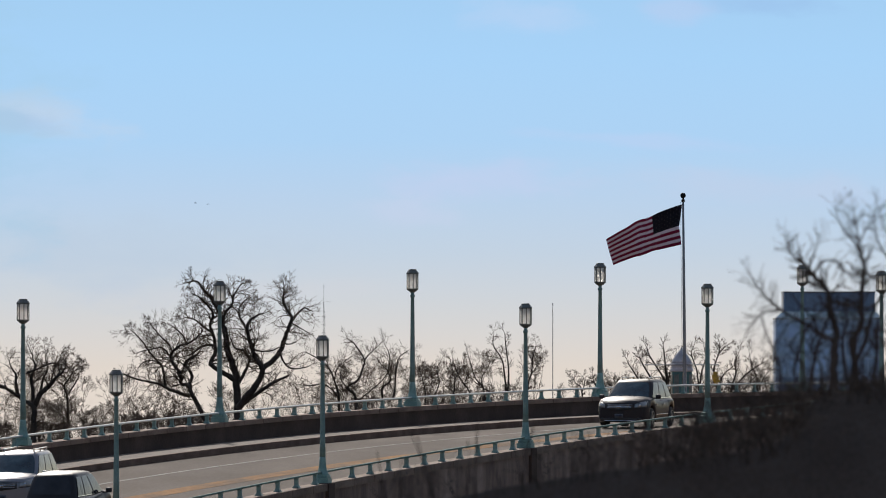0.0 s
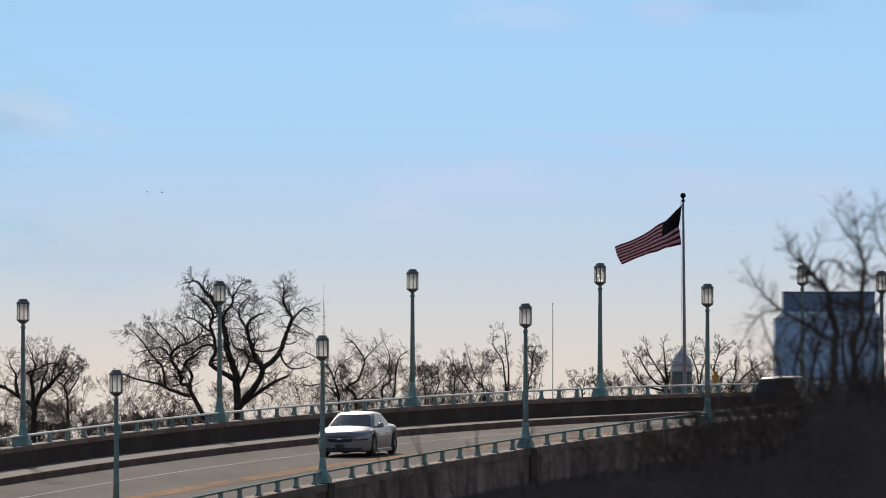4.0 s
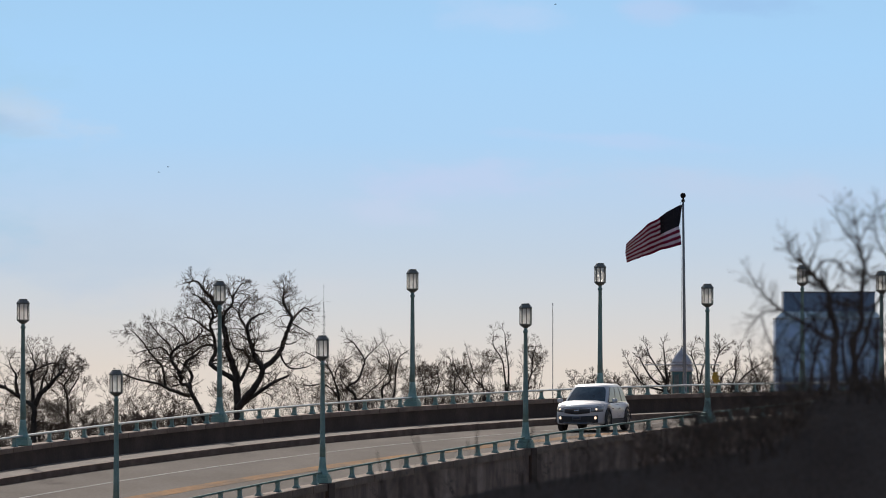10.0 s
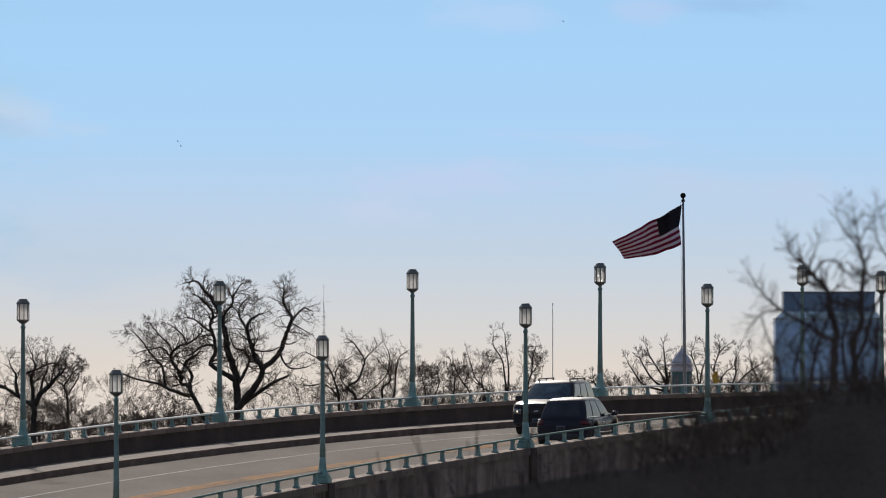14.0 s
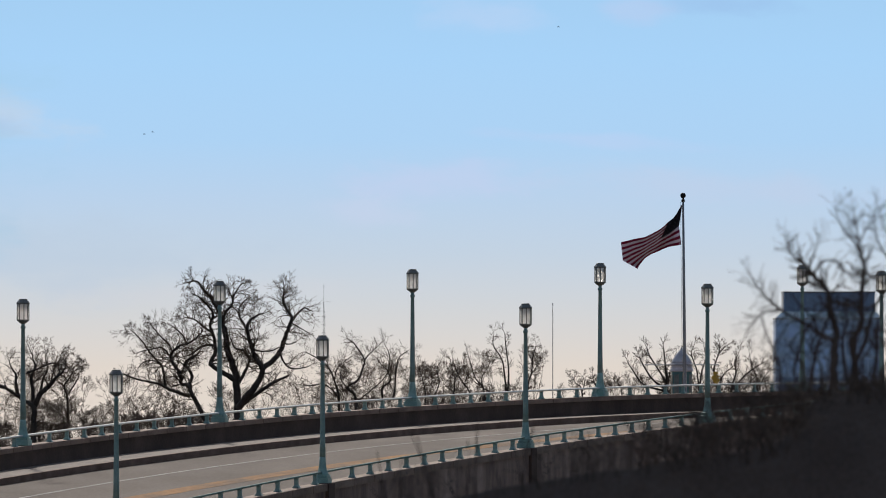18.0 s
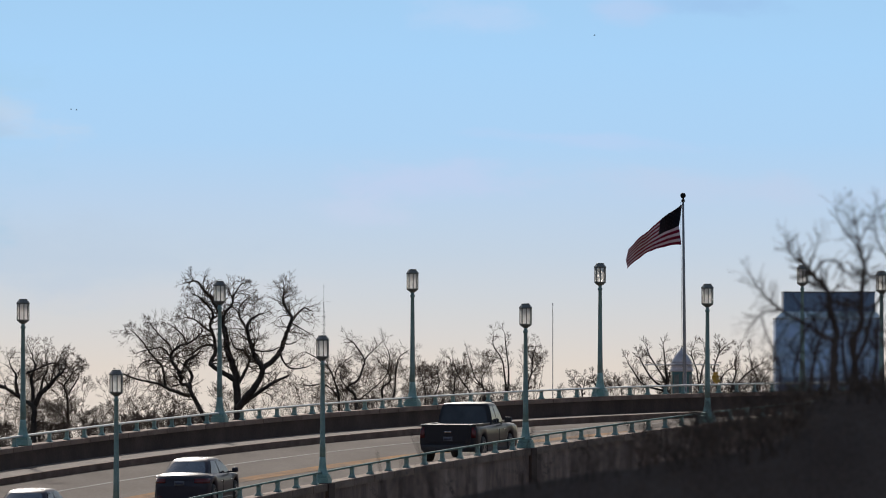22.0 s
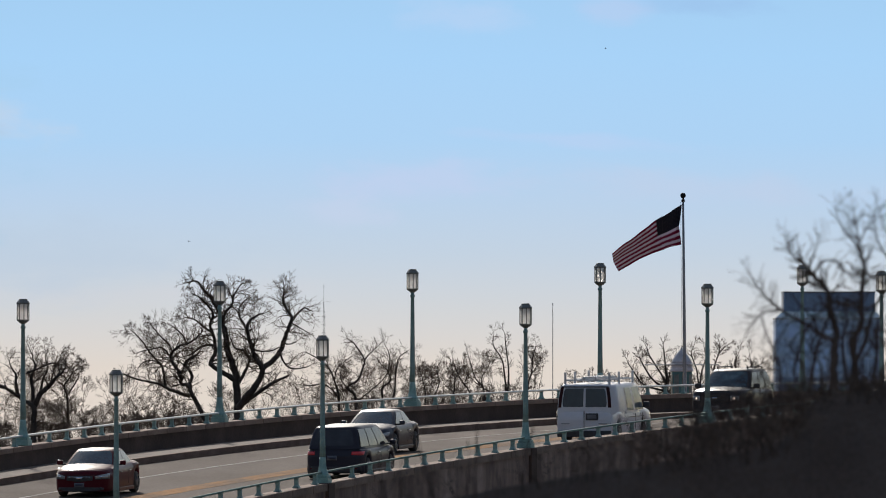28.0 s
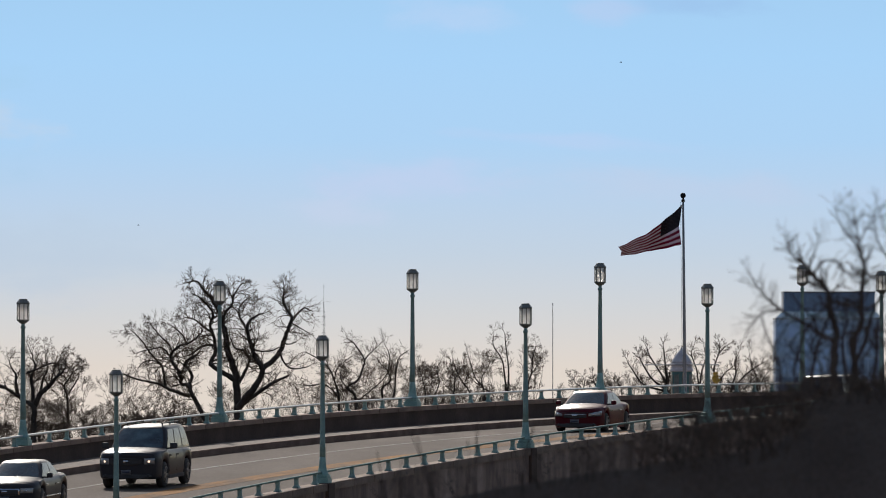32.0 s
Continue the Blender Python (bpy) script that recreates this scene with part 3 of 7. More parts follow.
# the big oak and the leaning one beside it
tree(-11.0, 800, OAK, 5, [
    ([(0.1, 0, 0.2596), (0.1, 6.57, 0.2445), (0.07, 9.59, 0.2294), (0.04, 11.55, 0.2143), (0.01, 12.6, 0.1992), (-0.11, 13.81, 0.1841), (-0.41, 14.63, 0.169), (-0.59, 15.26, 0.1539), (-0.62, 15.93, 0.1388), (-0.83, 16.53, 0.1238), (-1.04, 17.19, 0.1087), (-1.41, 17.8, 0.0936), (-1.77, 18.22, 0.075), (-1.98, 18.52, 0.0604)], 0.85, 4),
    ([(-0.17, 13.45, 0.1388), (-0.74, 13.81, 0.1285), (-1.25, 14.11, 0.1181), (-1.41, 14.36, 0.1077), (-1.16, 14.96, 0.0973), (-1.25, 15.74, 0.0869), (-1.44, 16.35, 0.0765), (-1.28, 16.95, 0.0661), (-1.62, 17.49, 0.0557), (-1.98, 17.83, 0.0453)], 0.75, 4),
    ([(0.13, 13.33, 0.0906), (0.5, 14.05, 0.0797), (0.65, 14.54, 0.0688), (0.35, 14.99, 0.058), (-0.11, 15.14, 0.0471), (-0.29, 15.56, 0.0362)], 0.55, 3),
    ([(0.07, 11.94, 0.1932), (0.44, 12.42, 0.1799), (0.86, 12.94, 0.1666), (1.22, 13.45, 0.1533), (1.34, 14.11, 0.1401), (0.98, 14.63, 0.1268), (0.83, 15.11, 0.1135), (0.68, 15.62, 0.1002), (0.56, 16.17, 0.0869), (0.71, 16.59, 0.0736), (1.01, 16.8, 0.0604)], 0.75, 4),
    ([(1.31, 14.05, 0.1509), (1.82, 14.39, 0.1395), (2.25, 14.87, 0.1281), (2.49, 15.44, 0.1167), (2.67, 15.99, 0.1053), (2.85, 16.44, 0.0939), (2.91, 16.83, 0.0825), (2.64, 17.22, 0.0711), (2.46, 17.68, 0.0597), (2.49, 18.07, 0.0483)], 0.7, 4),
    ([(0.31, 12.18, 0.1268), (0.98, 12.64, 0.1117), (1.46, 12.97, 0.0966), (1.88, 13.27, 0.0815), (2.55, 13.57, 0.0664)], 0.4, 3),
    ([(2.28, 14.9, 0.0604), (2.43, 14.51, 0.0528), (2.67, 14.17, 0.0453), (3.06, 14.02, 0.0377), (3.67, 14.11, 0.0302)], 0.5, 3),
    ([(0.83, 15.08, 0.0543), (1.28, 14.96, 0.0453), (1.82, 14.99, 0.0362), (2.25, 15.17, 0.0272)], 0.4, 3),
    ([(-0.8, 16.53, 0.0906), (-0.59, 17.07, 0.077), (-0.29, 17.43, 0.0634), (-0.17, 17.92, 0.0498), (0.04, 18.28, 0.0362)], 0.6, 4),
    ([(0.62, 15.93, 0.0724), (0.38, 16.41, 0.0619), (0.13, 16.83, 0.0513), (0.13, 17.28, 0.0407), (0.41, 17.68, 0.0302)], 0.6, 4),
    ([(-1.16, 15.26, 0.0785), (-1.62, 15.29, 0.0679), (-2.04, 15.11, 0.0573), (-2.37, 14.84, 0.0468), (-2.82, 14.66, 0.0362)], 0.5, 3),
    ([(-1.25, 15.93, 0.0724), (-1.74, 16.23, 0.0584), (-2.25, 16.65, 0.0443), (-2.7, 16.77, 0.0302)], 0.55, 4),
    ([(2.88, 16.65, 0.0664), (3.21, 16.95, 0.0543), (3.57, 17.28, 0.0423), (3.82, 17.19, 0.0302)], 0.45, 3),
    ([(2.91, 16.47, 0.0453), (3.33, 16.23, 0.0347), (3.82, 15.93, 0.0241)], 0.35, 2)], **GNARLED)
tree(-12.6, 790, OAK, 9, [
    ([(0.92, -0, 0.149), (1.03, 6.64, 0.1418), (0.8, 9.02, 0.1346), (0.38, 10.66, 0.1273), (-0.13, 11.7, 0.1201), (-0.6, 12.6, 0.1128), (-0.87, 13.13, 0.1056), (-1.2, 13.22, 0.0984), (-1.26, 13.79, 0.0911), (-1.59, 14.21, 0.0839), (-1.74, 14.62, 0.0766), (-1.62, 14.92, 0.0694), (-1.26, 15.22, 0.0622), (-0.84, 15.34, 0.0549), (-0.46, 15.58, 0.0477)], 0.65, 4),
    ([(-0.84, 13.13, 0.0954), (-0.66, 13.55, 0.0864), (-0.78, 13.94, 0.0775), (-1.02, 14.18, 0.0686), (-0.9, 14.42, 0.0596), (-0.46, 14.68, 0.0507), (-0.22, 14.95, 0.0417)], 0.6, 4),
    ([(-0.75, 12.54, 0.1013), (-1.38, 12.75, 0.0907), (-1.83, 12.93, 0.0801), (-2.36, 13.19, 0.0694), (-2.87, 13.31, 0.0588), (-3.47, 13.43, 0.0481), (-3.91, 13.58, 0.0375), (-4.45, 13.82, 0.0268)], 0.4, 3),
    ([(-2.06, 13.07, 0.0715), (-2.09, 13.55, 0.0651), (-2.21, 14.09, 0.0586), (-2.57, 14.53, 0.0522), (-2.96, 14.98, 0.0457), (-3.23, 15.4, 0.0392), (-3.59, 15.79, 0.0328)], 0.6, 4),
    ([(-1.74, 14.56, 0.0596), (-1.98, 14.92, 0.0522), (-2.3, 15.13, 0.0447), (-2.72, 15.04, 0.0373), (-3.2, 14.95, 0.0298)], 0.6, 3),
    ([(-1.68, 14.86, 0.0596), (-1.89, 15.34, 0.0497), (-2.3, 15.7, 0.0397), (-2.57, 16.05, 0.0298)], 0.55, 4),
    ([(-0.93, 15.34, 0.0537), (-1.17, 15.82, 0.0417), (-1.59, 16.17, 0.0298)], 0.55, 4),
    ([(-2.36, 14.33, 0.0387), (-2.84, 14.45, 0.0328), (-3.26, 14.3, 0.0268), (-3.5, 14.03, 0.0209)], 0.3, 2)], **GNARLED)
# the dense pair at the end of the bridge
tree(-21.8, 800, LOW, 3, [
    ([(-0.11, 0, 0.1962), (-0.11, 6.57, 0.1792), (-0.08, 9.59, 0.1622), (-0.05, 11.4, 0.1453), (-0.05, 11.94, 0.1283), (-0.48, 12.27, 0.1113), (-0.96, 12.6, 0.0943), (-1.5, 12.97, 0.0773), (-2.02, 13.21, 0.0604)], 0.7, 4),
    ([(-0.05, 11.88, 0.166), (0.25, 12.6, 0.1454), (0.67, 13.03, 0.1248), (0.91, 13.27, 0.1041), (1.15, 13.57, 0.0835), (1.46, 13.81, 0.0629), (1.64, 14.11, 0.0423)], 0.6, 4),
    ([(-0.11, 12, 0.1207), (-0.14, 12.91, 0.1004), (-0.2, 13.57, 0.08), (0.01, 14.11, 0.0596), (-0.11, 14.54, 0.0392)], 0.7, 4),
    ([(-0.84, 12.54, 0.1026), (-1.02, 13.15, 0.0815), (-1.02, 13.69, 0.0604), (-1.26, 14.11, 0.0392)], 0.65, 4),
    ([(-0.42, 13.81, 0.0604), (0.01, 13.96, 0.0521), (0.49, 14.17, 0.0438), (0.97, 14.33, 0.0355), (1.52, 14.23, 0.0272)], 0.6, 4),
    ([(0.31, 12.67, 0.0724), (0.43, 13.45, 0.0594), (0.67, 13.96, 0.0463), (0.61, 14.42, 0.0332)], 0.65, 4),
    ([(0.85, 13.21, 0.0604), (1.03, 13.96, 0.0453), (1.27, 14.42, 0.0302)], 0.6, 4)], kids=(2, 3), wig=0.15, shed=0.6, thin=0.007, long=0.85, tip=0.2)
tree(-20.0, 815, LOW, 4, [
    ([(-0.42, 0, 0.1107), (-0.39, 6.47, 0.1002), (-0.39, 9.54, 0.0896), (-0.39, 11.54, 0.0791), (-0.42, 12.46, 0.0685), (-0.57, 13.11, 0.058), (-0.36, 13.48, 0.0474), (-0.17, 13.78, 0.0369)], 0.65, 4),
    ([(-0.45, 12.62, 0.0492), (-0.11, 13.11, 0.0384), (0.14, 13.54, 0.0277)], 0.5, 3)], wig=0.2)

GNARL = "bare tree with crooked dark limbs beyond the bridge"
STOUT = "bare stout-branched tree beside the kiosk"
SPRAY = dict(tip=0.14, kids=(3, 4), wig=0.19, lift=0.03, shed=1.2, thin=0.0066, long=1.15, slim=0.85, spread=(28, 70), fork=(0.5, 0.7))
STUB = dict(tip=0.14, kids=(3, 4), wig=0.10, lift=0.035, shed=1.3, thin=0.0095, spread=(18, 50), fork=(0.55, 0.75), long=1.15, slim=0.85)
# gnarled trees behind the middle lamps
tree(-5.54, 805, GNARL, 101, [
    ([(0, 0, 0.103), (-0.04, 10.1, 0.079), (-0.05, 12.41, 0.069), (-0.3, 13.42, 0.059), (-0.56, 14.03, 0.048), (-1.27, 14.63, 0.037), (-1.87, 14.94, 0.026)], 0.43, 2),
    ([(-0.05, 12.41, 0.057), (-0.41, 12.91, 0.048), (-0.96, 13.22, 0.039), (-1.57, 13.13, 0.031), (-2.08, 13.16, 0.021)], 0.43, 2),
    ([(-0.3, 13.42, 0.044), (-0.15, 14.03, 0.035), (0.25, 14.43, 0.025), (0.66, 14.73, 0.017)], 0.43, 2)], **SPRAY)
tree(-4.58, 805, GNARL, 102, [
    ([(0, 0, 0.133), (-0.08, 10.05, 0.102), (-0.1, 12.41, 0.088), (-0.56, 13.01, 0.079), (0, 13.42, 0.07), (0.25, 14.03, 0.061), (0.35, 14.53, 0.052), (-0.1, 15.29, 0.043), (-0.35, 15.54, 0.033)], 0.41, 2),
    ([(0.35, 14.48, 0.044), (0.61, 14.81, 0.035), (0.91, 15.09, 0.025), (1.32, 15.49, 0.017)], 0.41, 2),
    ([(-0.56, 12.96, 0.05), (-0.86, 13.42, 0.04), (-0.91, 13.82, 0.03), (-0.76, 14.33, 0.019)], 0.41, 2),
    ([(0, 12.3, 0.057), (0.61, 12.81, 0.045), (1.32, 13.42, 0.033), (1.82, 14.13, 0.021)], 0.41, 2)], **SPRAY)
tree(-2.96, 805, GNARL, 103, [
    ([(0, 0, 0.114), (-0.24, 10, 0.087), (-0.3, 12.41, 0.076), (-0.3, 13.01, 0.066), (0.15, 13.42, 0.057), (0, 13.92, 0.048), (0.12, 14.53, 0.037), (0, 15.04, 0.029)], 0.41, 2),
    ([(0.3, 12.35, 0.063), (0.41, 13.42, 0.054), (0.46, 14.13, 0.043), (0.63, 14.68, 0.034), (1.06, 14.99, 0.024)], 0.41, 2),
    ([(0, 13.92, 0.037), (-0.41, 14.33, 0.025), (-0.61, 14.63, 0.014)], 0.41, 2)], **SPRAY)
tree(-0.73, 805, GNARL, 104, [
    ([(0, 0, 0.066), (-0.16, 10.31, 0.051), (-0.2, 12.51, 0.044), (-0.3, 13.22, 0.035), (-0.49, 13.82, 0.025), (-0.56, 14.23, 0.017)], 0.34, 2),
    ([(0.2, 12.51, 0.05), (0.51, 13.22, 0.04), (0.41, 14.03, 0.03), (0.61, 14.43, 0.019)], 0.34, 2),
    ([(0, 12.61, 0.031), (0.15, 13.42, 0.021), (0.05, 14.03, 0.012)], 0.34, 2)], **SPRAY)
tree(0.59, 805, GNARL, 105, [
    ([(0, 0, 0.075), (0, 10.36, 0.058), (0, 12.71, 0.05), (0.05, 13.52, 0.04), (-0.12, 14.13, 0.03), (-0.2, 14.53, 0.019)], 0.34, 2),
    ([(0.05, 13.42, 0.037), (0.3, 13.92, 0.025), (0.51, 14.23, 0.014)], 0.34, 2)], **SPRAY)
tree(1.5, 805, GNARL, 106, [
    ([(0, 0, 0.075), (0, 10.2, 0.058), (0, 12.51, 0.05), (-0.51, 13.42, 0.04), (-0.81, 14.03, 0.03), (-0.96, 14.53, 0.019)], 0.3, 2),
    ([(-0.35, 13.11, 0.037), (-0.15, 13.72, 0.025), (0.46, 14.13, 0.014)], 0.3, 2)], **SPRAY)
tree(2.23, 805, GNARL, 107, [
    ([(0, 0, 0.066), (-0.02, 10.51, 0.051), (-0.02, 12.81, 0.044), (-0.48, 13.52, 0.035), (-0.78, 14.43, 0.025), (-0.93, 14.94, 0.017)], 0.26, 2),
    ([(-0.02, 12.91, 0.037), (-0.17, 13.52, 0.031), (0.18, 14.13, 0.022), (0.28, 14.43, 0.014)], 0.26, 2),
    ([(0.44, 12.71, 0.037), (-0.22, 13.11, 0.025), (-0.93, 13.72, 0.014)], 0.26, 2)], **SPRAY)
tree(3.42, 805, GNARL, 108, [
    ([(0, 0, 0.094), (-0.02, 10.2, 0.072), (-0.02, 12.51, 0.063), (-0.1, 13.62, 0.054), (-0.25, 14.53, 0.043), (-0.69, 15.24, 0.034), (-0.71, 15.8, 0.024)], 0.32, 2),
    ([(0.05, 12.71, 0.063), (0.1, 14.03, 0.049), (-0.02, 15.04, 0.037), (-0.1, 15.95, 0.024)], 0.32, 2),
    ([(-0.23, 14.58, 0.031), (-0.71, 14.65, 0.021), (-1.22, 14.73, 0.012)], 0.32, 2)], **SPRAY)
tree(4.54, 805, GNARL, 109, [
    ([(0, 0, 0.094), (0, 10.51, 0.072), (0, 12.91, 0.063), (0.22, 13.82, 0.049), (0.28, 14.63, 0.037), (0.46, 15.29, 0.024)], 0.3, 2),
    ([(0.22, 13.77, 0.044), (0.51, 14.18, 0.031), (0.71, 14.53, 0.017)], 0.3, 2),
    ([(0.25, 14.43, 0.031), (0.05, 14.94, 0.021), (0, 15.24, 0.012)], 0.3, 2)], **SPRAY)
# thick-limbed trees about the kiosk
tree(11.93, 805, STOUT, 131, [
    ([(0, 0, 0.144), (0.08, 10.51, 0.11), (0.1, 12.96, 0.096), (0.08, 13.62, 0.076), (0, 14.33, 0.056), (-0.08, 15.14, 0.036)], 0.35, 2),
    ([(-0.05, 12.86, 0.074), (-1.11, 13.16, 0.058), (-1.62, 13.77, 0.044), (-2, 14.38, 0.028)], 0.35, 2),
    ([(0.05, 12.91, 0.074), (-0.71, 13.52, 0.058), (-1.22, 14.33, 0.044), (-1.37, 14.68, 0.028)], 0.35, 2),
    ([(0.1, 13.11, 0.074), (-0.3, 13.92, 0.058), (-0.81, 14.73, 0.044), (-0.96, 15.14, 0.028)], 0.35, 2),
    ([(0.15, 13.06, 0.067), (0.28, 13.92, 0.046), (0.56, 14.68, 0.025)], 0.35, 2)], **STUB)
tree(13.8, 805, STOUT, 132, [
    ([(0, 0, 0.101), (0, 10.61, 0.077), (0, 12.86, 0.067), (0.1, 13.82, 0.053), (0.33, 14.58, 0.039), (0.25, 15.14, 0.025)], 0.32, 2),
    ([(-0.05, 12.91, 0.059), (-0.15, 13.92, 0.047), (-0.44, 14.78, 0.035), (-0.33, 15.24, 0.022)], 0.32, 2)], **STUB)
tree(14.68, 805, STOUT, 133, [
    ([(0, 0, 0.101), (0.05, 10.61, 0.077), (0.06, 13.01, 0.067), (-0.12, 13.97, 0.053), (0.16, 14.89, 0.039), (0.18, 15.34, 0.025)], 0.3, 2),
    ([(0.16, 14.84, 0.044), (0.44, 15.19, 0.03), (0.69, 15.34, 0.017)], 0.3, 2)], **STUB)
tree(15.52, 805, STOUT, 134, [
    ([(0, 0, 0.111), (0, 10.61, 0.085), (0, 12.91, 0.074), (0.23, 13.82, 0.058), (0.17, 14.38, 0.044), (0.35, 14.78, 0.028)], 0.32, 2),
    ([(0.05, 12.91, 0.067), (0.66, 13.62, 0.053), (1.16, 14.03, 0.039), (1.82, 14.45, 0.025)], 0.32, 2),
    ([(-0.71, 12.96, 0.059), (-0.46, 13.7, 0.041), (0.03, 14.13, 0.022)], 0.32, 2),
    ([(0.66, 12.91, 0.052), (1.06, 13.42, 0.036), (1.47, 13.82, 0.02)], 0.32, 2)], **STUB)
tree(16.89, 805, STOUT, 135, [
    ([(0, 0, 0.088), (0, 10.61, 0.068), (0, 12.91, 0.059), (-0.05, 13.62, 0.047), (-0.3, 14.23, 0.035), (-0.41, 14.84, 0.022)], 0.34, 2),
    ([(0.05, 12.91, 0.052), (0.35, 13.52, 0.036), (0.71, 14.03, 0.02)], 0.34, 2)], **STUB)
tree(7.47, 805, STOUT, 136, [
    ([(0, 0, 0.066), (0, 10.51, 0.051), (0, 12.81, 0.044), (-0.35, 13.27, 0.03), (-0.51, 13.62, 0.017)], 0.26, 2),
    ([(0, 12.81, 0.037), (0.15, 13.32, 0.025), (0, 13.67, 0.014)], 0.26, 2)], **STUB)
tree(8.23, 805, STOUT, 137, [
    ([(0, 0, 0.055), (0, 10.61, 0.043), (0, 12.86, 0.037), (-0.13, 13.42, 0.025), (-0.2, 13.72, 0.014)], 0.23, 2),
    ([(0, 12.91, 0.03), (0.2, 13.32, 0.021), (0.37, 13.62, 0.011)], 0.23, 2)], **STUB)
tree(9.6, 805, STOUT, 138, [
    ([(0, 0, 0.055), (0, 10.51, 0.043), (0, 12.81, 0.037), (-0.3, 13.32, 0.025), (-0.61, 13.57, 0.014)], 0.23, 2)], **STUB)


def thicket(x0, x1, y, z0, z1, count, seed, name, label, material, size, thin=0.006, level=3, knee=10.2):
    """Undergrowth: many slender stems from the ground that open into fans of rising twigs, joined."""
    rng = random.Random(seed)
    ob = tagged(new(name), label, "undergrowth", kind="stuff")
    w = Wood()
    for i in range(count):
        x, yy = x0 + (x1 - x0) * (i + rng.random()) / count, y + rng.uniform(-6, 6)
        peak = z1 - size * rng.uniform(0.0, 0.8)
        low = Vector((x + rng.uniform(-0.3, 0.3), yy, knee))
        w.limb(Vector((x, yy, z0)), low, 0.04, 0.026)
        n, lean, turn = 8, rng.gauss(0, 0.22), 0.0
        rise = max(0.2, (peak - size * 0.55 - knee)) / n
        for k in range(n):
            turn = 0.4 * turn + rng.gauss(0, 0.22)
            d = Vector((lean + turn, rng.gauss(0, 0.15), 1)).normalized()
            nxt, r = low + d * rise, 0.026 - 0.0022 * k
            w.limb(low, nxt, r, r - 0.0022)
            for side in (rng.choice((-1, 1)),) if k < 7 else (-1, 1):
                grow(w, rng, nxt, Vector((side * rng.uniform(0.35, 0.9), rng.gauss(0, 0.2), 0.9)).normalized(), size * rng.uniform(0.4, 0.66), 0.012, level - 1, w, 0.17, 0.05, (2, 4), thin, (20, 55), 0.5, (0.5, 0.68))
            low = nxt
        grow(w, rng, low, Vector((lean * 0.5, 0, 1)).normalized(), size * 0.5, 0.013, level, w, 0.17, 0.05, (2, 4), thin, (20, 55), 0.5, (0.5, 0.68))
    w.mesh("stems", material, ob, 3)
    return ob


TWIGGY = "fine bare twigs of young trees behind the parapet"
BRUSHY = "dense bare winter brush behind the parapet"
for x0, x1, y, z1, count, seed, label, size in (
        (-24.4, -20.6, 820, 14.4, 9, 16, TWIGGY, 0.95), (-20.6, -19.7, 825, 13.5, 3, 17, TWIGGY, 0.8), (-18.2, -14.6, 850, 13.8, 9, 18, TWIGGY, 0.95), (-24.6, -19.6, 812, 12.4, 12, 19, "dark tangled hedge behind the parapet", 0.7),
        (-24.5, -19.7, 815, 12.6, 8, 11, BRUSHY, 0.9), (-19.7, -18.2, 815, 11.9, 7, 26, BRUSHY, 0.6), (-18.2, -13.0, 815, 12.5, 11, 27, BRUSHY, 0.85), (-24.6, -16.5, 806, 11.1, 72, 25, "dark low hedge behind the railing", 0.5), (-17.0, -11.6, 806, 11.6, 48, 28, "dark low hedge behind the railing", 0.5), (-13.5, -6.0, 860, 13.3, 19, 22, BRUSHY, 0.9),
        (-6.0, 6.0, 860, 13.3, 22, 12, BRUSHY, 0.8), (-6.6, -2.4, 835, 14.5, 12, 14, TWIGGY, 0.9), (-6.4, 3.0, 822, 12.75, 30, 29, BRUSHY, 0.7), (-2.0, 0.4, 835, 14.4, 14, 15, TWIGGY, 0.8), (0.4, 2.5, 835, 14.5, 8, 23, TWIGGY, 0.8),
        (2.4, 4.1, 830, 15.4, 4, 20, TWIGGY, 0.8), (4.5, 5.3, 830, 15.2, 3, 21, TWIGGY, 0.75), (7.0, 9.5, 830, 13.6, 6, 24, TWIGGY, 0.6), (9.5, 18.5, 830, 13.6, 34, 13, BRUSHY, 0.9)):
    thicket(x0, x1, y, 0, z1, count, seed, "undergrowth", label, M_TWIG, size, 0.0072, 3, 9.2 if z1 < 11.5 else 10.2)

# foreground: a young tree and brush on the bank
M_DARKTWIG = ramp_mat("dark wet bark", [(0.3, (0.0562, 0.0452, 0.0402)), (0.7, (0.1032, 0.0834, 0.0735))], 3.0, 0.9, spec=0.05)


def near_tree(x, y, base, seed, stems, label):
    ob = tree(x, y, label, seed, stems, "foreground brush", thin=0.0019, kids=(1, 3), wig=0.16, lift=0.03, spread=(25, 60), material=M_DARKTWIG, shed=0.85, deep=0.03, reach=0.2, slim=1.08)
    ob.location.z = base
    return ob


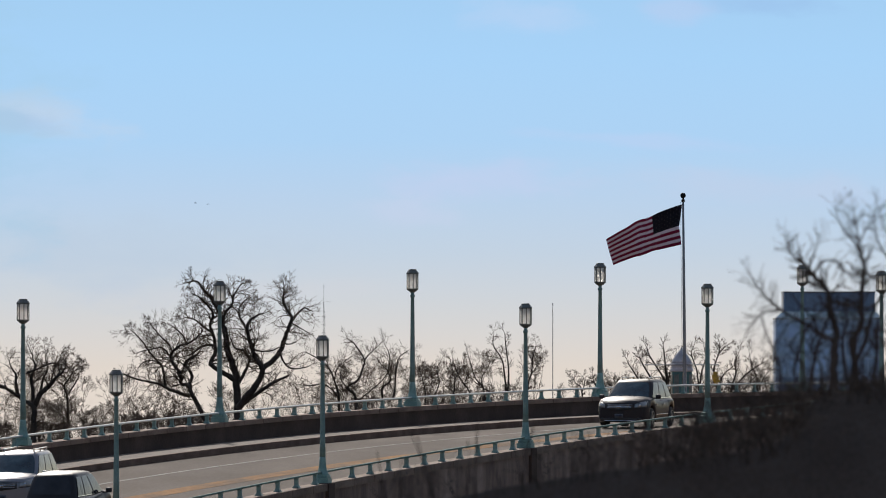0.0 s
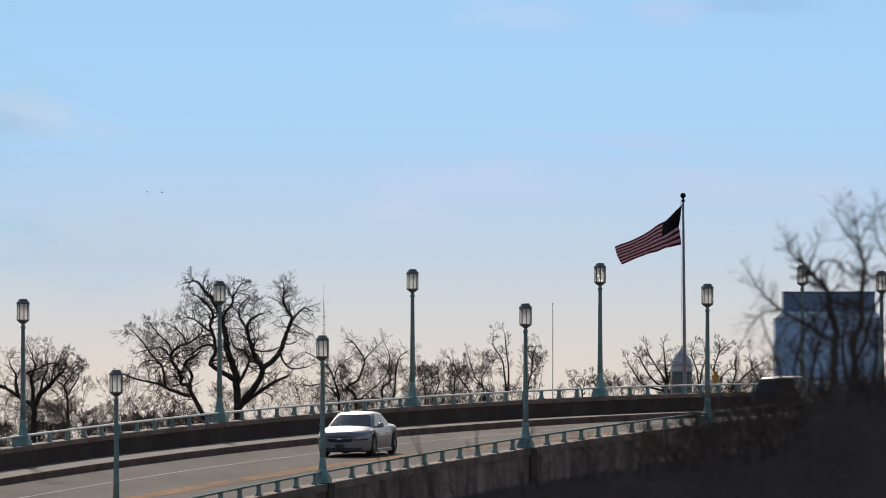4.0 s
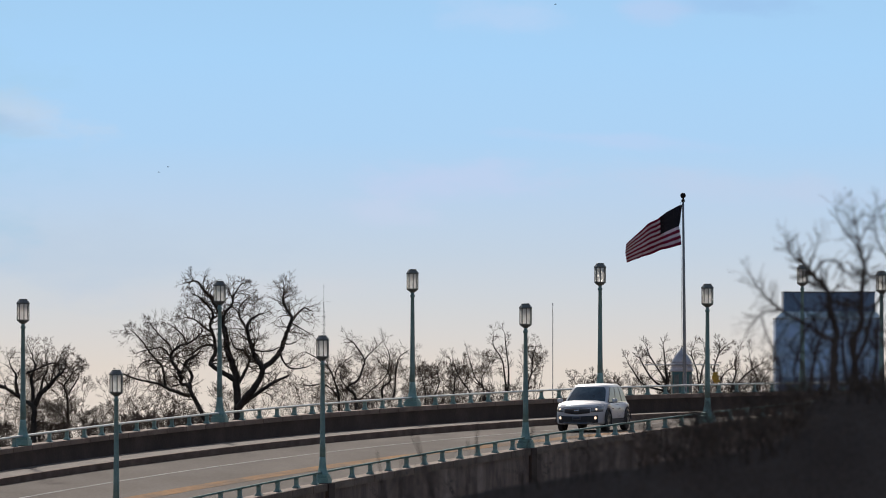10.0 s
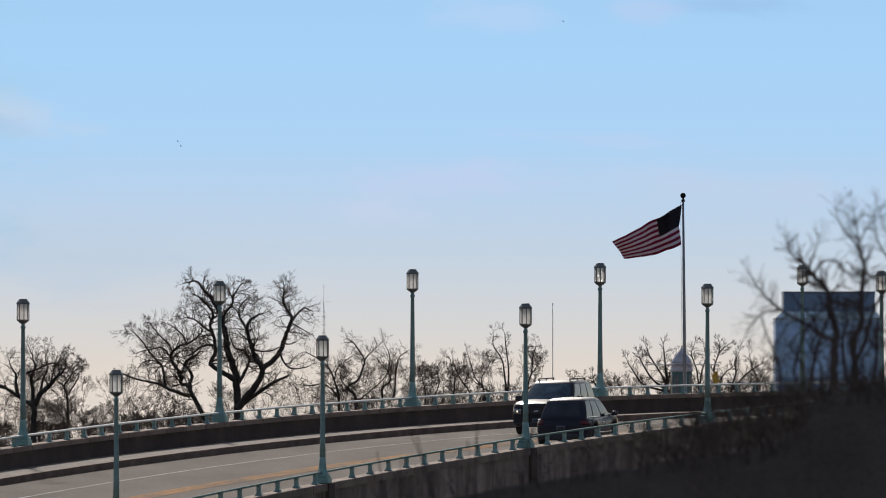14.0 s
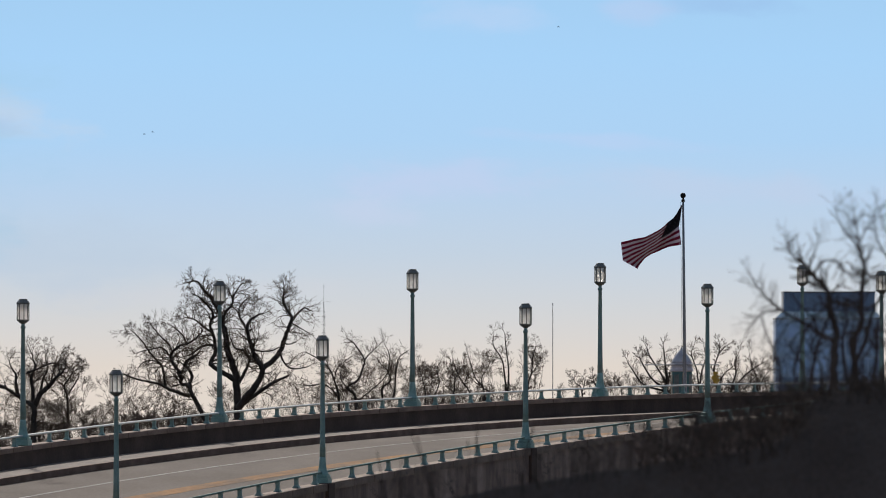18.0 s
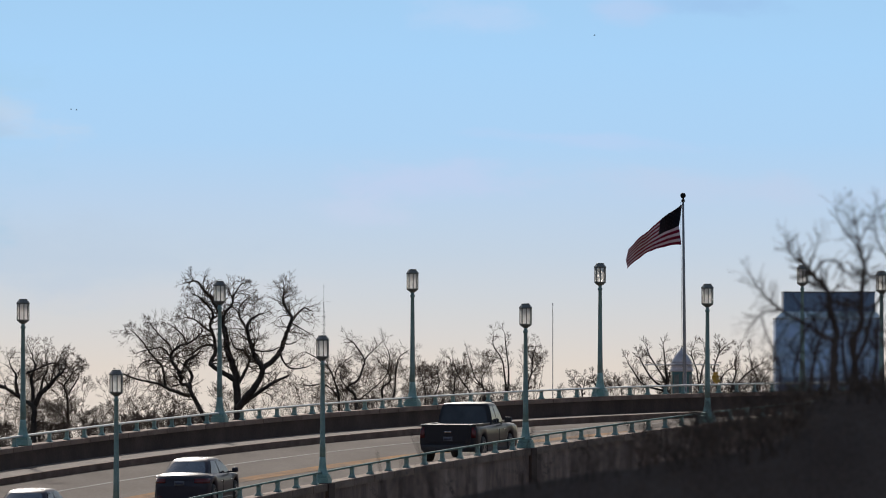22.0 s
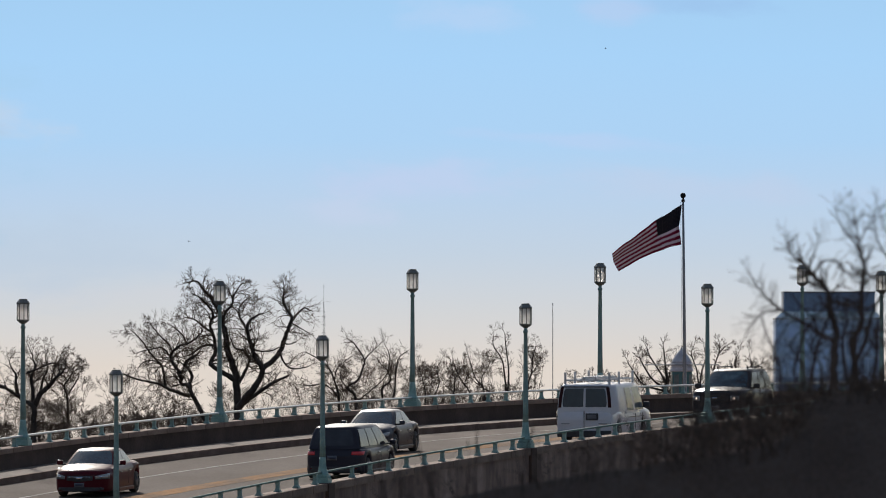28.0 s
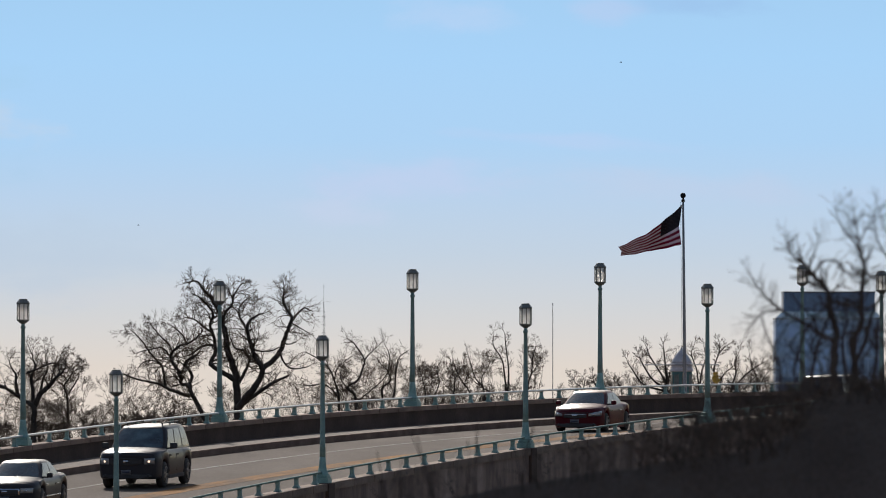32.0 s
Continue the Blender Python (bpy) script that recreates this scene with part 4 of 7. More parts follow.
YOUNG = "dark bare young tree growing on the earth bank"
near_tree(3.3, 120, 11.8, 21, [
    ([(-0.176, 0.291, 0.0317), (-0.167, 0.562, 0.0297), (-0.153, 0.716, 0.0277), (-0.153, 0.807, 0.0257), (-0.176, 0.902, 0.0237), (-0.203, 0.993, 0.0217), (-0.208, 1.097, 0.0197), (-0.239, 1.16, 0.0177), (-0.298, 1.219, 0.0157), (-0.348, 1.278, 0.0136), (-0.398, 1.341, 0.0116), (-0.457, 1.382, 0.0096), (-0.511, 1.427, 0.0076), (-0.543, 1.491, 0.0056), (-0.556, 1.568, 0.0036)], 0.09, 1),
    ([(0.005, 0.291, 0.0294), (-0.004, 0.562, 0.0268), (-0.008, 0.743, 0.0243), (0.046, 0.857, 0.0217), (0.055, 0.993, 0.0191), (0.055, 1.151, 0.0165), (0.078, 1.287, 0.0139), (0.055, 1.4, 0.0114), (0.032, 1.513, 0.0088), (0.014, 1.626, 0.0062), (-0.013, 1.776, 0.0036)], 0.09, 1),
    ([(-0.199, 1.051, 0.0136), (-0.104, 1.024, 0.0121), (-0.013, 1.002, 0.0106), (0.055, 0.988, 0.0091)], 0.08, 1),
    ([(0.078, 1.278, 0.0118), (0.146, 1.242, 0.0101), (0.213, 1.196, 0.0085), (0.281, 1.174, 0.0068)], 0.1, 1),
    ([(0.05, 1.414, 0.0091), (-0.013, 1.531, 0.0075), (-0.081, 1.604, 0.0059), (-0.126, 1.694, 0.0043), (-0.158, 1.794, 0.0027)], 0.1, 1),
    ([(0.032, 1.513, 0.0072), (0.082, 1.604, 0.0057), (0.146, 1.685, 0.0042), (0.168, 1.776, 0.0027)], 0.1, 1),
    ([(0.028, 1.536, 0.0063), (-0.031, 1.626, 0.0051), (-0.004, 1.717, 0.0039), (-0.022, 1.807, 0.0027)], 0.1, 1),
    ([(-0.375, 1.305, 0.0072), (-0.33, 1.4, 0.0057), (-0.303, 1.495, 0.0042), (-0.28, 1.577, 0.0027)], 0.09, 1),
    ([(-0.33, 1.26, 0.0086), (-0.276, 1.35, 0.0081), (-0.203, 1.373, 0.0075), (-0.122, 1.355, 0.007), (-0.076, 1.287, 0.0065), (-0.004, 1.255, 0.006), (0.078, 1.246, 0.0054)], 0.09, 1),
    ([(-0.158, 0.725, 0.0163), (-0.276, 0.78, 0.0147), (-0.375, 0.852, 0.0131), (-0.502, 0.92, 0.0115), (-0.602, 0.988, 0.01), (-0.692, 1.06, 0.0084), (-0.76, 1.128, 0.0068), (-0.805, 1.214, 0.0052), (-0.855, 1.282, 0.0036)], 0.08, 1),
    ([(-0.583, 0.979, 0.0081), (-0.701, 0.965, 0.0069), (-0.792, 0.897, 0.0057), (-0.851, 0.825, 0.0044), (-0.882, 0.753, 0.0032)], 0.08, 1),
    ([(-0.746, 0.925, 0.0059), (-0.719, 0.825, 0.0054), (-0.665, 0.689, 0.005), (-0.638, 0.562, 0.0045)], 0.07, 1),
    ([(0.241, 1.124, 0.0091), (0.159, 0.993, 0.0113), (0.105, 0.834, 0.0136), (0.078, 0.716, 0.0158), (0.01, 0.562, 0.0181)], 0.08, 1),
    ([(0.349, 1.332, 0.01), (0.25, 1.414, 0.0081), (0.195, 1.504, 0.0063), (0.159, 1.626, 0.0045), (0.15, 1.74, 0.0027)], 0.1, 1),
    ([(0.358, 1.468, 0.0091), (0.281, 1.558, 0.0069), (0.222, 1.672, 0.0048), (0.186, 1.807, 0.0027)], 0.1, 1),
    ([(-0.366, 0.291, 0.0163), (-0.33, 0.562, 0.0139), (-0.285, 0.725, 0.0115), (-0.212, 0.925, 0.0091)], 0.09, 1),
    ([(-0.493, 0.472, 0.0109), (-0.42, 0.743, 0.0095), (-0.33, 0.897, 0.0081), (-0.208, 1.024, 0.0068)], 0.08, 1),
    ([(-0.058, 0.381, 0.0163), (-0.104, 0.716, 0.0133), (-0.058, 0.879, 0.0103), (-0.085, 0.993, 0.0072)], 0.08, 1),
    ([(0.146, 0.381, 0.0154), (0.177, 0.653, 0.0127), (0.168, 0.811, 0.01), (0.213, 0.947, 0.0072)], 0.08, 1),
    ([(-0.511, 1.106, 0.0054), (-0.439, 1.015, 0.0066), (-0.348, 0.925, 0.0078), (-0.285, 0.789, 0.0091)], 0.08, 1)], YOUNG)


def saplings():
    rng = random.Random(5)
    stems = []
    for k in range(8):
        x, h = -0.62 + 0.15 * k, rng.uniform(0.3, 0.65)
        b = rng.uniform(-0.16, 0.16)
        stems.append(([(x, 0.1, 0.011), (x + b * 0.5, 0.3 + h * 0.35, 0.009), (x - b * 0.2, 0.3 + h * 0.7, 0.007), (x + b, 0.3 + h, 0.005)], 0.1, 1))
    near_tree(3.3, 120.6, 11.8, 33, stems, "clump of dark bare saplings on the earth bank")


saplings()


def brush():
    rng = random.Random(77)
    ob = tagged(new("brush"), "dark leafless brush along the top of the bank", "brush", "foreground brush", kind="stuff")
    w = Wood()
    for _ in range(230):
        x = 1.55 + 2.6 * rng.random() ** 0.75
        y = 119 + rng.uniform(-2.5, 4)
        z = bank_top(x) - 0.1
        h = (0.10 + 0.24 * smooth_step(1.7, 2.3, x)) * rng.uniform(0.3, 1.0) * (1 - 0.7 * smooth_step(2.75, 3.0, x))
        grow(w, rng, Vector((x, y, z)), Vector((rng.gauss(0, 0.3), 0, 1)).normalized(), h + 0.06, 0.008, 2, w, 0.18, 0.05, (2, 3), 0.003)
    for x, h in ((-0.42, 0.38), (-0.34, 0.32), (-0.05, 0.42), (0.62, 0.35)):
        grow(w, rng, Vector((x, 118, bank_top(x) - 0.1)), Vector((rng.gauss(0, 0.08), 0, 1)).normalized(), h, 0.013, 1, w, 0.06, 0.05, (1, 3), 0.005, (10, 30))
    # a loose hedge of taller stems where the railing runs behind the bank
    for _ in range(52):
        x = rng.uniform(1.62, 2.85)
        z = bank_top(x) - 0.08
        crest = 11.80 + 0.13 * smooth_step(1.7, 2.2, x)
        grow(w, rng, Vector((x, 119 + rng.uniform(-2, 2), z)), Vector((rng.gauss(0, 0.22), 0, 1)).normalized(), max(0.06, (crest - z) * rng.uniform(0.3, 0.75)), 0.008, 2, w, 0.14, 0.05, (2, 3), 0.0032)
    for x, tip, r in ((0.262, 11.87, 0.011), (0.245, 11.74, 0.007)):
        z = bank_top(x) - 0.1
        grow(w, rng, Vector((x, 118, z)), Vector((rng.gauss(0, 0.03), 0, 1)).normalized(), tip - z, r, 0, w, 0.05, 0.05, (1, 2), 0.005)
    for _ in range(46):
        x = rng.uniform(-0.3, 1.65)
        grow(w, rng, Vector((x, 118 + rng.uniform(-1, 1), bank_top(x) - 0.06)), Vector((rng.gauss(0, 0.22), 0, 1)).normalized(), rng.uniform(0.08, 0.26), 0.008, 1, w, 0.12, 0.04, (1, 3), 0.0034)
    w.mesh("stems", M_DARKTWIG, ob, 3)


brush()


# ------------------------------------------------------------------ vehicles
M_TYRE = ramp_mat("black tyre rubber", [(0.3, (0.030, 0.028, 0.027)), (0.7, (0.045, 0.042, 0.040))], 8.0, 0.85)
M_RIM = ramp_mat("brushed alloy", [(0.3, (0.13, 0.13, 0.135)), (0.7, (0.22, 0.22, 0.225))], 6.0, 0.4, 0.7)
M_CHROME = simple("chrome", (0.62, 0.62, 0.63), 0.12, 1.0)
M_TRIM = simple("black plastic trim", (0.055, 0.052, 0.053), 0.7, spec=0.2)
M_GLASS = ramp_mat("tinted car glass", [(0.3, (0.036, 0.036, 0.040)), (0.7, (0.050, 0.050, 0.056))], 2.0, 0.06, bump=0.35, fine=2.2, spec=0.3)
M_SCREEN = ramp_mat("windscreen glass", [(0.32, (0.012, 0.021, 0.025)), (0.5, (0.036, 0.060, 0.069)), (0.68, (0.085, 0.128, 0.137))], 1.6, 0.05, bump=0.5, fine=2.0, spec=0.8)
# pale base and raised IOR stand in for sky seen through and reflected
M_REARGLASS = ramp_mat("rear window glass with sky brightness in its colour", [(0.32, (0.035, 0.045, 0.05)), (0.68, (0.085, 0.10, 0.105))], 1.6, 0.08, bump=0.5, fine=2.0, spec=1.0)
M_REARGLASS.node_tree.nodes["Principled BSDF"].inputs["IOR"].default_value = 1.75
# the sky reflection on the van's side windows is put into this pale blue
M_VANGLASS = ramp_mat("van glass with sky reflection in its colour", [(0.3, (0.10, 0.125, 0.135)), (0.7, (0.20, 0.235, 0.245))], 1.4, 0.1, bump=0.2, fine=2.0, spec=0.2)
M_LENS = simple("clear lamp lens", (0.31, 0.30, 0.29), 0.2, 0.3, spec=0.8)
M_RED = simple("red tail lamp lens", (0.105, 0.011, 0.013), 0.25, spec=0.4)
# boot strip: the sky it would catch is put into a whitish base
M_SKY_STRIP = simple("satin trim with sky sheen in its colour", (0.72, 0.71, 0.72), 0.45, 0.5)
M_PLATE = simple("grey number plate", (0.14, 0.14, 0.15), 0.6, spec=0.2)
M_BADGE = simple("grey badge plate", (0.3, 0.3, 0.31), 0.4, 0.4)
M_RACK = simple("pale painted rack tube", (0.55, 0.54, 0.53), 0.5)
M_BAR = simple("dark plate lettering", (0.04, 0.045, 0.07), 0.6)


def glow(name, color, power):
    m = simple(name, color, 0.3)
    b = m.node_tree.nodes["Principled BSDF"]
    b.inputs["Emission Color"].default_value = (*color, 1)
    b.inputs["Emission Strength"].default_value = power
    return m


M_LIT = glow("lit warm headlamp", (1.0, 0.70, 0.52), 1.4)
M_BRAKE = glow("lit tail lamp", (0.5, 0.03, 0.04), 0.035)

KINDS = {
    # top line of the body as (share of length from the rear, share of height); cabin: rear foot, rear roof, front roof, front foot
    "sedan": dict(L=4.85, W=1.84, H=1.46, base=2.78, wheel=0.335, clear=0.14, roof=0.635, belt=0.63, cabin=(0.12, 0.29, 0.575, 0.765),
                  top=((0, 0.43), (0.005, 0.52), (0.014, 0.585), (0.03, 0.63), (0.055, 0.658), (0.1, 0.68), (0.2, 0.69), (0.5, 0.665), (0.72, 0.665), (0.84, 0.632), (0.93, 0.59), (0.97, 0.555), (0.99, 0.515), (1, 0.455)), panes=(0.06, 0.46, 0.50, 0.97)),
    "suv": dict(L=4.70, W=1.86, H=1.70, base=2.68, wheel=0.36, clear=0.22, roof=0.66, belt=0.585, cabin=(0.012, 0.115, 0.57, 0.775),
                top=((0, 0.43), (0.006, 0.51), (0.02, 0.57), (0.05, 0.60), (0.5, 0.60), (0.74, 0.64), (0.84, 0.622), (0.91, 0.592), (0.955, 0.558), (0.985, 0.515), (1, 0.44)), panes=(0.03, 0.27, 0.31, 0.60, 0.64, 0.95)),
    "big_suv": dict(L=5.15, W=2.00, H=1.90, base=2.95, wheel=0.41, clear=0.29, roof=0.70, belt=0.61, cabin=(0.008, 0.06, 0.565, 0.745),
                    top=((0, 0.45), (0.008, 0.58), (0.03, 0.61), (0.5, 0.62), (0.72, 0.645), (0.80, 0.635), (0.88, 0.622), (0.95, 0.60), (0.985, 0.575), (1, 0.53)), panes=(0.03, 0.29, 0.33, 0.62, 0.66, 0.95)),
    "minivan": dict(L=5.10, W=1.98, H=1.74, base=3.02, wheel=0.34, clear=0.18, roof=0.72, belt=0.57, cabin=(0.008, 0.06, 0.62, 0.83),
                    top=((0, 0.42), (0.01, 0.54), (0.04, 0.58), (0.5, 0.58), (0.78, 0.585), (0.88, 0.54), (0.95, 0.49), (0.985, 0.43), (1, 0.33)), panes=(0.03, 0.30, 0.33, 0.60, 0.63, 0.92)),
    "van": dict(L=5.69, W=2.01, H=2.10, base=3.43, wheel=0.37, clear=0.28, roof=0.86, belt=0.555, cabin=(0.006, 0.025, 0.72, 0.84),
                top=((0, 0.40), (0.006, 0.52), (0.03, 0.56), (0.5, 0.56), (0.80, 0.57), (0.90, 0.545), (0.96, 0.52), (0.99, 0.48), (1, 0.42)), panes=(0.46, 0.66, 0.72, 0.98)),
    "pickup": dict(L=5.80, W=2.02, H=1.92, base=3.65, wheel=0.41, clear=0.32, roof=0.74, belt=0.61, cabin=(0.37, 0.395, 0.61, 0.725),
                   top=((0, 0.50), (0.006, 0.60), (0.02, 0.62), (0.5, 0.62), (0.72, 0.625), (0.85, 0.61), (0.95, 0.59), (0.99, 0.56), (1, 0.50)), panes=(0.06, 0.42, 0.48, 0.93)),
}


def slab(quad, thick):
    """A thin pane from four corners, its inner face pushed in along the normal."""
    bm = bmesh.new()
    q = [Vector(p) for p in quad]
    n = (q[1] - q[0]).cross(q[3] - q[0]).normalized() * thick
    a, b = [bm.verts.new(p) for p in q], [bm.verts.new(p - n) for p in q]
    bm.faces.new(a)
    bm.faces.new(b[::-1])
    for i in range(4):
        bm.faces.new((a[i], b[i], b[(i + 1) % 4], a[(i + 1) % 4]))
    return bm


WHEELS = []


def vehicle(kind, name, label, paint, lit=False, rack=False, two_tone=False, chrome=True, brake=False, fog=False, glass=None, face="bars", strip=False, lip=False, **change):
    """A car in parts: a lofted lower body, a cabin with curved glass, and fittings that lie on the body's own surface."""
    k = dict(KINDS[kind], **change)
    L, W, H, clear = k["L"], k["W"] / 2, k["H"], k["clear"]
    glass = glass or M_GLASS
    boxy, tall_back = kind in ("van", "pickup"), kind in ("suv", "big_suv", "minivan")
    NOSE, TAIL = (0.14, 0.05) if boxy else (0.24, 0.18) if kind == "big_suv" else (0.42, 0.34)
    soft = 0.0 if boxy else 0.6 if kind == "big_suv" else 1.0
    ob = tagged(new(name), label, "van" if "van" in name else "pickup" if "pickup" in name else "car", "vehicles on the bridge")
    axles = (-k["base"] / 2 - 0.02 * L, k["base"] / 2 - 0.02 * L)
    arch = k["wheel"] + 0.065
    fx, fz = [p * L - L / 2 for p, _ in k["top"]], [z * H for _, z in k["top"]]
    xs = sorted(set([round(-L / 2 + L * i / 64, 4) for i in range(65)] + [round(v, 4) for v in fx]))

    def section(x):
        """Half of the body's outline at x, from the sill up to the middle of the bonnet or boot."""
        zt = float(np.interp(x, fx, fz))
        e = min(x + L / 2, L / 2 - x)
        w = W * (1 - (0.02 if boxy else 0.06 + 0.05 * soft) * (1 - min(1, e / (0.6 + 0.3 * soft))) ** 2 - (0.02 if boxy else 0.06) * (1 - min(1, e / 0.14)) ** 2)
        zb = clear + (0.10 if x < 0 else 0.04) * (1 - min(1, e / 0.45)) ** 2
        for a in axles:
            if abs(x - a) < arch:
                zb = max(zb, k["wheel"] + math.sqrt(arch * arch - (x - a) ** 2))
        zb = min(zb, zt - 0.12)
        h = zt - zb
        return [(0.86 * w, zb), (0.955 * w, zb + 0.03), (0.98 * w, zb + 0.12 * h), (0.995 * w, zb + 0.36 * h), (w, zb + 0.62 * h), ((0.988 - 0.008 * soft) * w, zb + 0.80 * h), ((0.96 - 0.02 * soft) * w, zt - 0.05 - 0.02 * soft), ((0.915 - 0.04 * soft) * w, zt - 0.014 - 0.012 * soft), ((0.82 - 0.06 * soft) * w, zt + 0.004), (0.45 * w, zt + 0.022 + 0.01 * soft), (0, zt + 0.03 + 0.014 * soft)]

    def swept(x, y):
        nose, tail = max(0.0, 1 - (L / 2 - x) / 1.1) ** 1.5, max(0.0, 1 - (x + L / 2) / 0.85) ** 1.5
        return x + (TAIL * tail - NOSE * nose) * abs(y / W) ** 2.3

    halves = [section(x) for x in xs]
    vs, fs = [], []
    for x, half in zip(xs, halves):
        vs += [(swept(x, y), y, z) for y, z in half + [(-y, z) for y, z in half[-2::-1]]]
    m = len(halves[0]) * 2 - 1
    for i in range(len(xs) - 1):
        for j in range(m):
            a, b = i * m + j, i * m + (j + 1) % m
            fs.append((a, a + m, b + m, b))
    for x, half, turn in ((xs[0], halves[0], 1), (xs[-1], halves[-1], -1)):
        base = len(vs)
        for y, z in half:
            vs += [(swept(x, y * (i / 6 - 1)), y * (i / 6 - 1), z) for i in range(13)]
        for j in range(len(half) - 1):
            for i in range(12):
                a = base + j * 13 + i
                fs.append((a, a + 1, a + 14, a + 13)[::turn])
    raw("body", vs, fs, paint, ob, smooth=True)

    def on_body(y, z, end):
        """Where the body's front (end 1) or rear (end -1) stands at that width and height."""
        order = range(len(xs) - 1, -1, -1) if end > 0 else range(len(xs))
        def inside(half):
            return z <= half[-1][1] and abs(y) <= float(np.interp(z, [p[1] for p in half], [p[0] for p in half])) + 0.004

        outer = None
        for i in order:
            if inside(halves[i]):
                if outer is None:
                    return swept(xs[i], y)
                lo, hi = 0.0, 1.0
                for _ in range(5):
                    f = (lo + hi) / 2
                    mid = [(a[0] + (b[0] - a[0]) * f, a[1] + (b[1] - a[1]) * f) for a, b in zip(halves[outer], halves[i])]
                    lo, hi = (lo, f) if inside(mid) else (f, hi)
                return swept(xs[outer] + (xs[i] - xs[outer]) * hi, y)
            outer = i
        return swept(end * (L / 2 - 0.35), y)

    def fitting(name, y0, y1, low, high, material, parent=None, label="", end=1, proud=0.012, deep=0.05, n=8, rows=3, smooth=True):
        """A plate on the front or rear from y0 to y1; low and high give its lower and upper edge at each share of its width."""
        bm = bmesh.new()
        sheets = []
        for push in (proud, -deep):
            sheets.append([[bm.verts.new((on_body(y0 + (y1 - y0) * i / n, (low(i / n) * (rows - j) + high(i / n) * j) / rows, end) + end * push, y0 + (y1 - y0) * i / n, (low(i / n) * (rows - j) + high(i / n) * j) / rows)) for i in range(n + 1)] for j in range(rows + 1)])
        for s in sheets:
            for j in range(rows):
                for i in range(n):
                    bm.faces.new((s[j][i], s[j][i + 1], s[j + 1][i + 1], s[j + 1][i]))
        rim = [(j, 0) for j in range(rows + 1)] + [(rows, i) for i in range(1, n + 1)] + [(j, n) for j in range(rows - 1, -1, -1)] + [(0, i) for i in range(n - 1, 0, -1)]
        for (j, i), (q, p) in zip(rim, rim[1:] + rim[:1]):
            bm.faces.new((sheets[0][j][i], sheets[0][q][p], sheets[1][q][p], sheets[1][j][i]))
        return part(name, bm, material, parent or ob, label, smooth)

    def flat(v):
        return lambda s: v

    # underside
    bm = bmesh.new()
    box(bm, axles[0] + arch, axles[1] - arch, -W * 0.88, W * 0.88, clear - 0.02, clear + 0.25)
    box(bm, -L * 0.44, L * 0.44, -W * 0.6, W * 0.6, clear + 0.03, clear + 0.4)
    part("underbody", bm, M_TRIM, ob, "dark underbody")

    # cabin
    rb, rr, fr, fb = [p * L - L / 2 for p in k["cabin"]]
    z0, z1 = k["belt"] * H - (0.14 if kind == "van" else 0.02), H - 0.03 + 0.008 * soft
    foot = {"van": 0.975, "pickup": 0.90, "big_suv": 0.90, "minivan": 0.92}.get(kind, 0.875)

    def cab(t):
        return rb + (rr - rb) * t, fb + (fr - fb) * t, W * (foot + (k["roof"] - foot) * t + 0.025 * math.sin(math.pi * t)), z0 + (z1 - z0) * t

    def waist(f):
        """The cabin draws in towards its rear (f 0) as seen from above."""
        return 1 - 0.085 * soft * max(0.0, 1 - f) ** 1.6

    def fore(t, y, grow_out=0.0):
        a, b, w, z = cab(t)
        return (b + grow_out - 0.20 * abs(y / w) ** 2.4, y, z)

    def aft(t, y, grow_out=0.0):
        a, b, w, z = cab(t)
        return (a - grow_out + (0.05 + 0.15 * soft) * abs(y / w) ** 2.4, y * waist(0), z)

    vs, fs = [], []
    levels = [(0, 0), (0.2, 0), (0.4, 0), (0.6, 0), (0.8, 0), (0.9 - 0.04 * soft, 0.006), (0.945 - 0.035 * soft, 0.022 - 0.002 * soft), (0.96, 0.036 + 0.012 * soft), (0.983, 0.066 + 0.03 * soft), (1.0, 0.11 + 0.07 * soft)]
    across = [-1.0, -0.95, -0.85, -0.65, -0.35, 0.0, 0.35, 0.65, 0.85, 0.95, 1.0]
    rings = []
    for t, inset in levels:
        a, b, w, z = cab(t)
        ww, ring = w - inset * 0.8, []
        for f in across:
            x, y, _ = fore(t, f * ww)
            ring.append((x - inset * 1.2, y, z))
        for f in (0.75, 0.5, 0.25):
            ring.append((a + (b - a) * f, (ww + 0.012) * waist(f), z))
        for f in across[::-1]:
            x, y, _ = aft(t, f * ww)
            ring.append((x + inset * (1 + soft), y, z))
        for f in (0.25, 0.5, 0.75):
            ring.append((a + (b - a) * f, -(ww + 0.012) * waist(f), z))
        rings.append(ring)
    cx = (rr + fr) / 2
    for s in (0.85, 0.7, 0.55, 0.4, 0.25, 0.1):
        rings.append([(cx + (x - cx) * s, y * s, z1 + (0.034 - 0.012 * soft) * (1 - s * s)) for x, y, _ in rings[len(levels) - 1]])
    n = len(rings[0])
    vs = [p for ring in rings for p in ring]
    for i in range(len(rings) - 1):
        for j in range(n):
            a, b = i * n + j, i * n + (j + 1) % n
            fs.append((a, b, b + n, a + n))
    fs.append(tuple(range((len(rings) - 1) * n, len(rings) * n)))
    raw("cabin", vs, fs, paint, ob, smooth=True)

    def screen(name, edge, y0, y1, m0, m1, lo, hi, material, trim=0.0):
        """A bowed screen between two heights, from y0 to y1 (shares of the width at each height, less a margin), its corners rounded."""
        bm = bmesh.new()
        grid = []
        for i in range(7):
            t = lo + (hi - lo) * i / 6
            w = cab(t)[2] - (m0 + (m1 - m0) * i / 6) - trim * (0.035 if i in (0, 6) else 0.0)
            grid.append([[bm.verts.new(edge(t, w * (y0 + (y1 - y0) * j / 10), g)) for j in range(11)] for g in (0.012, -0.02)])
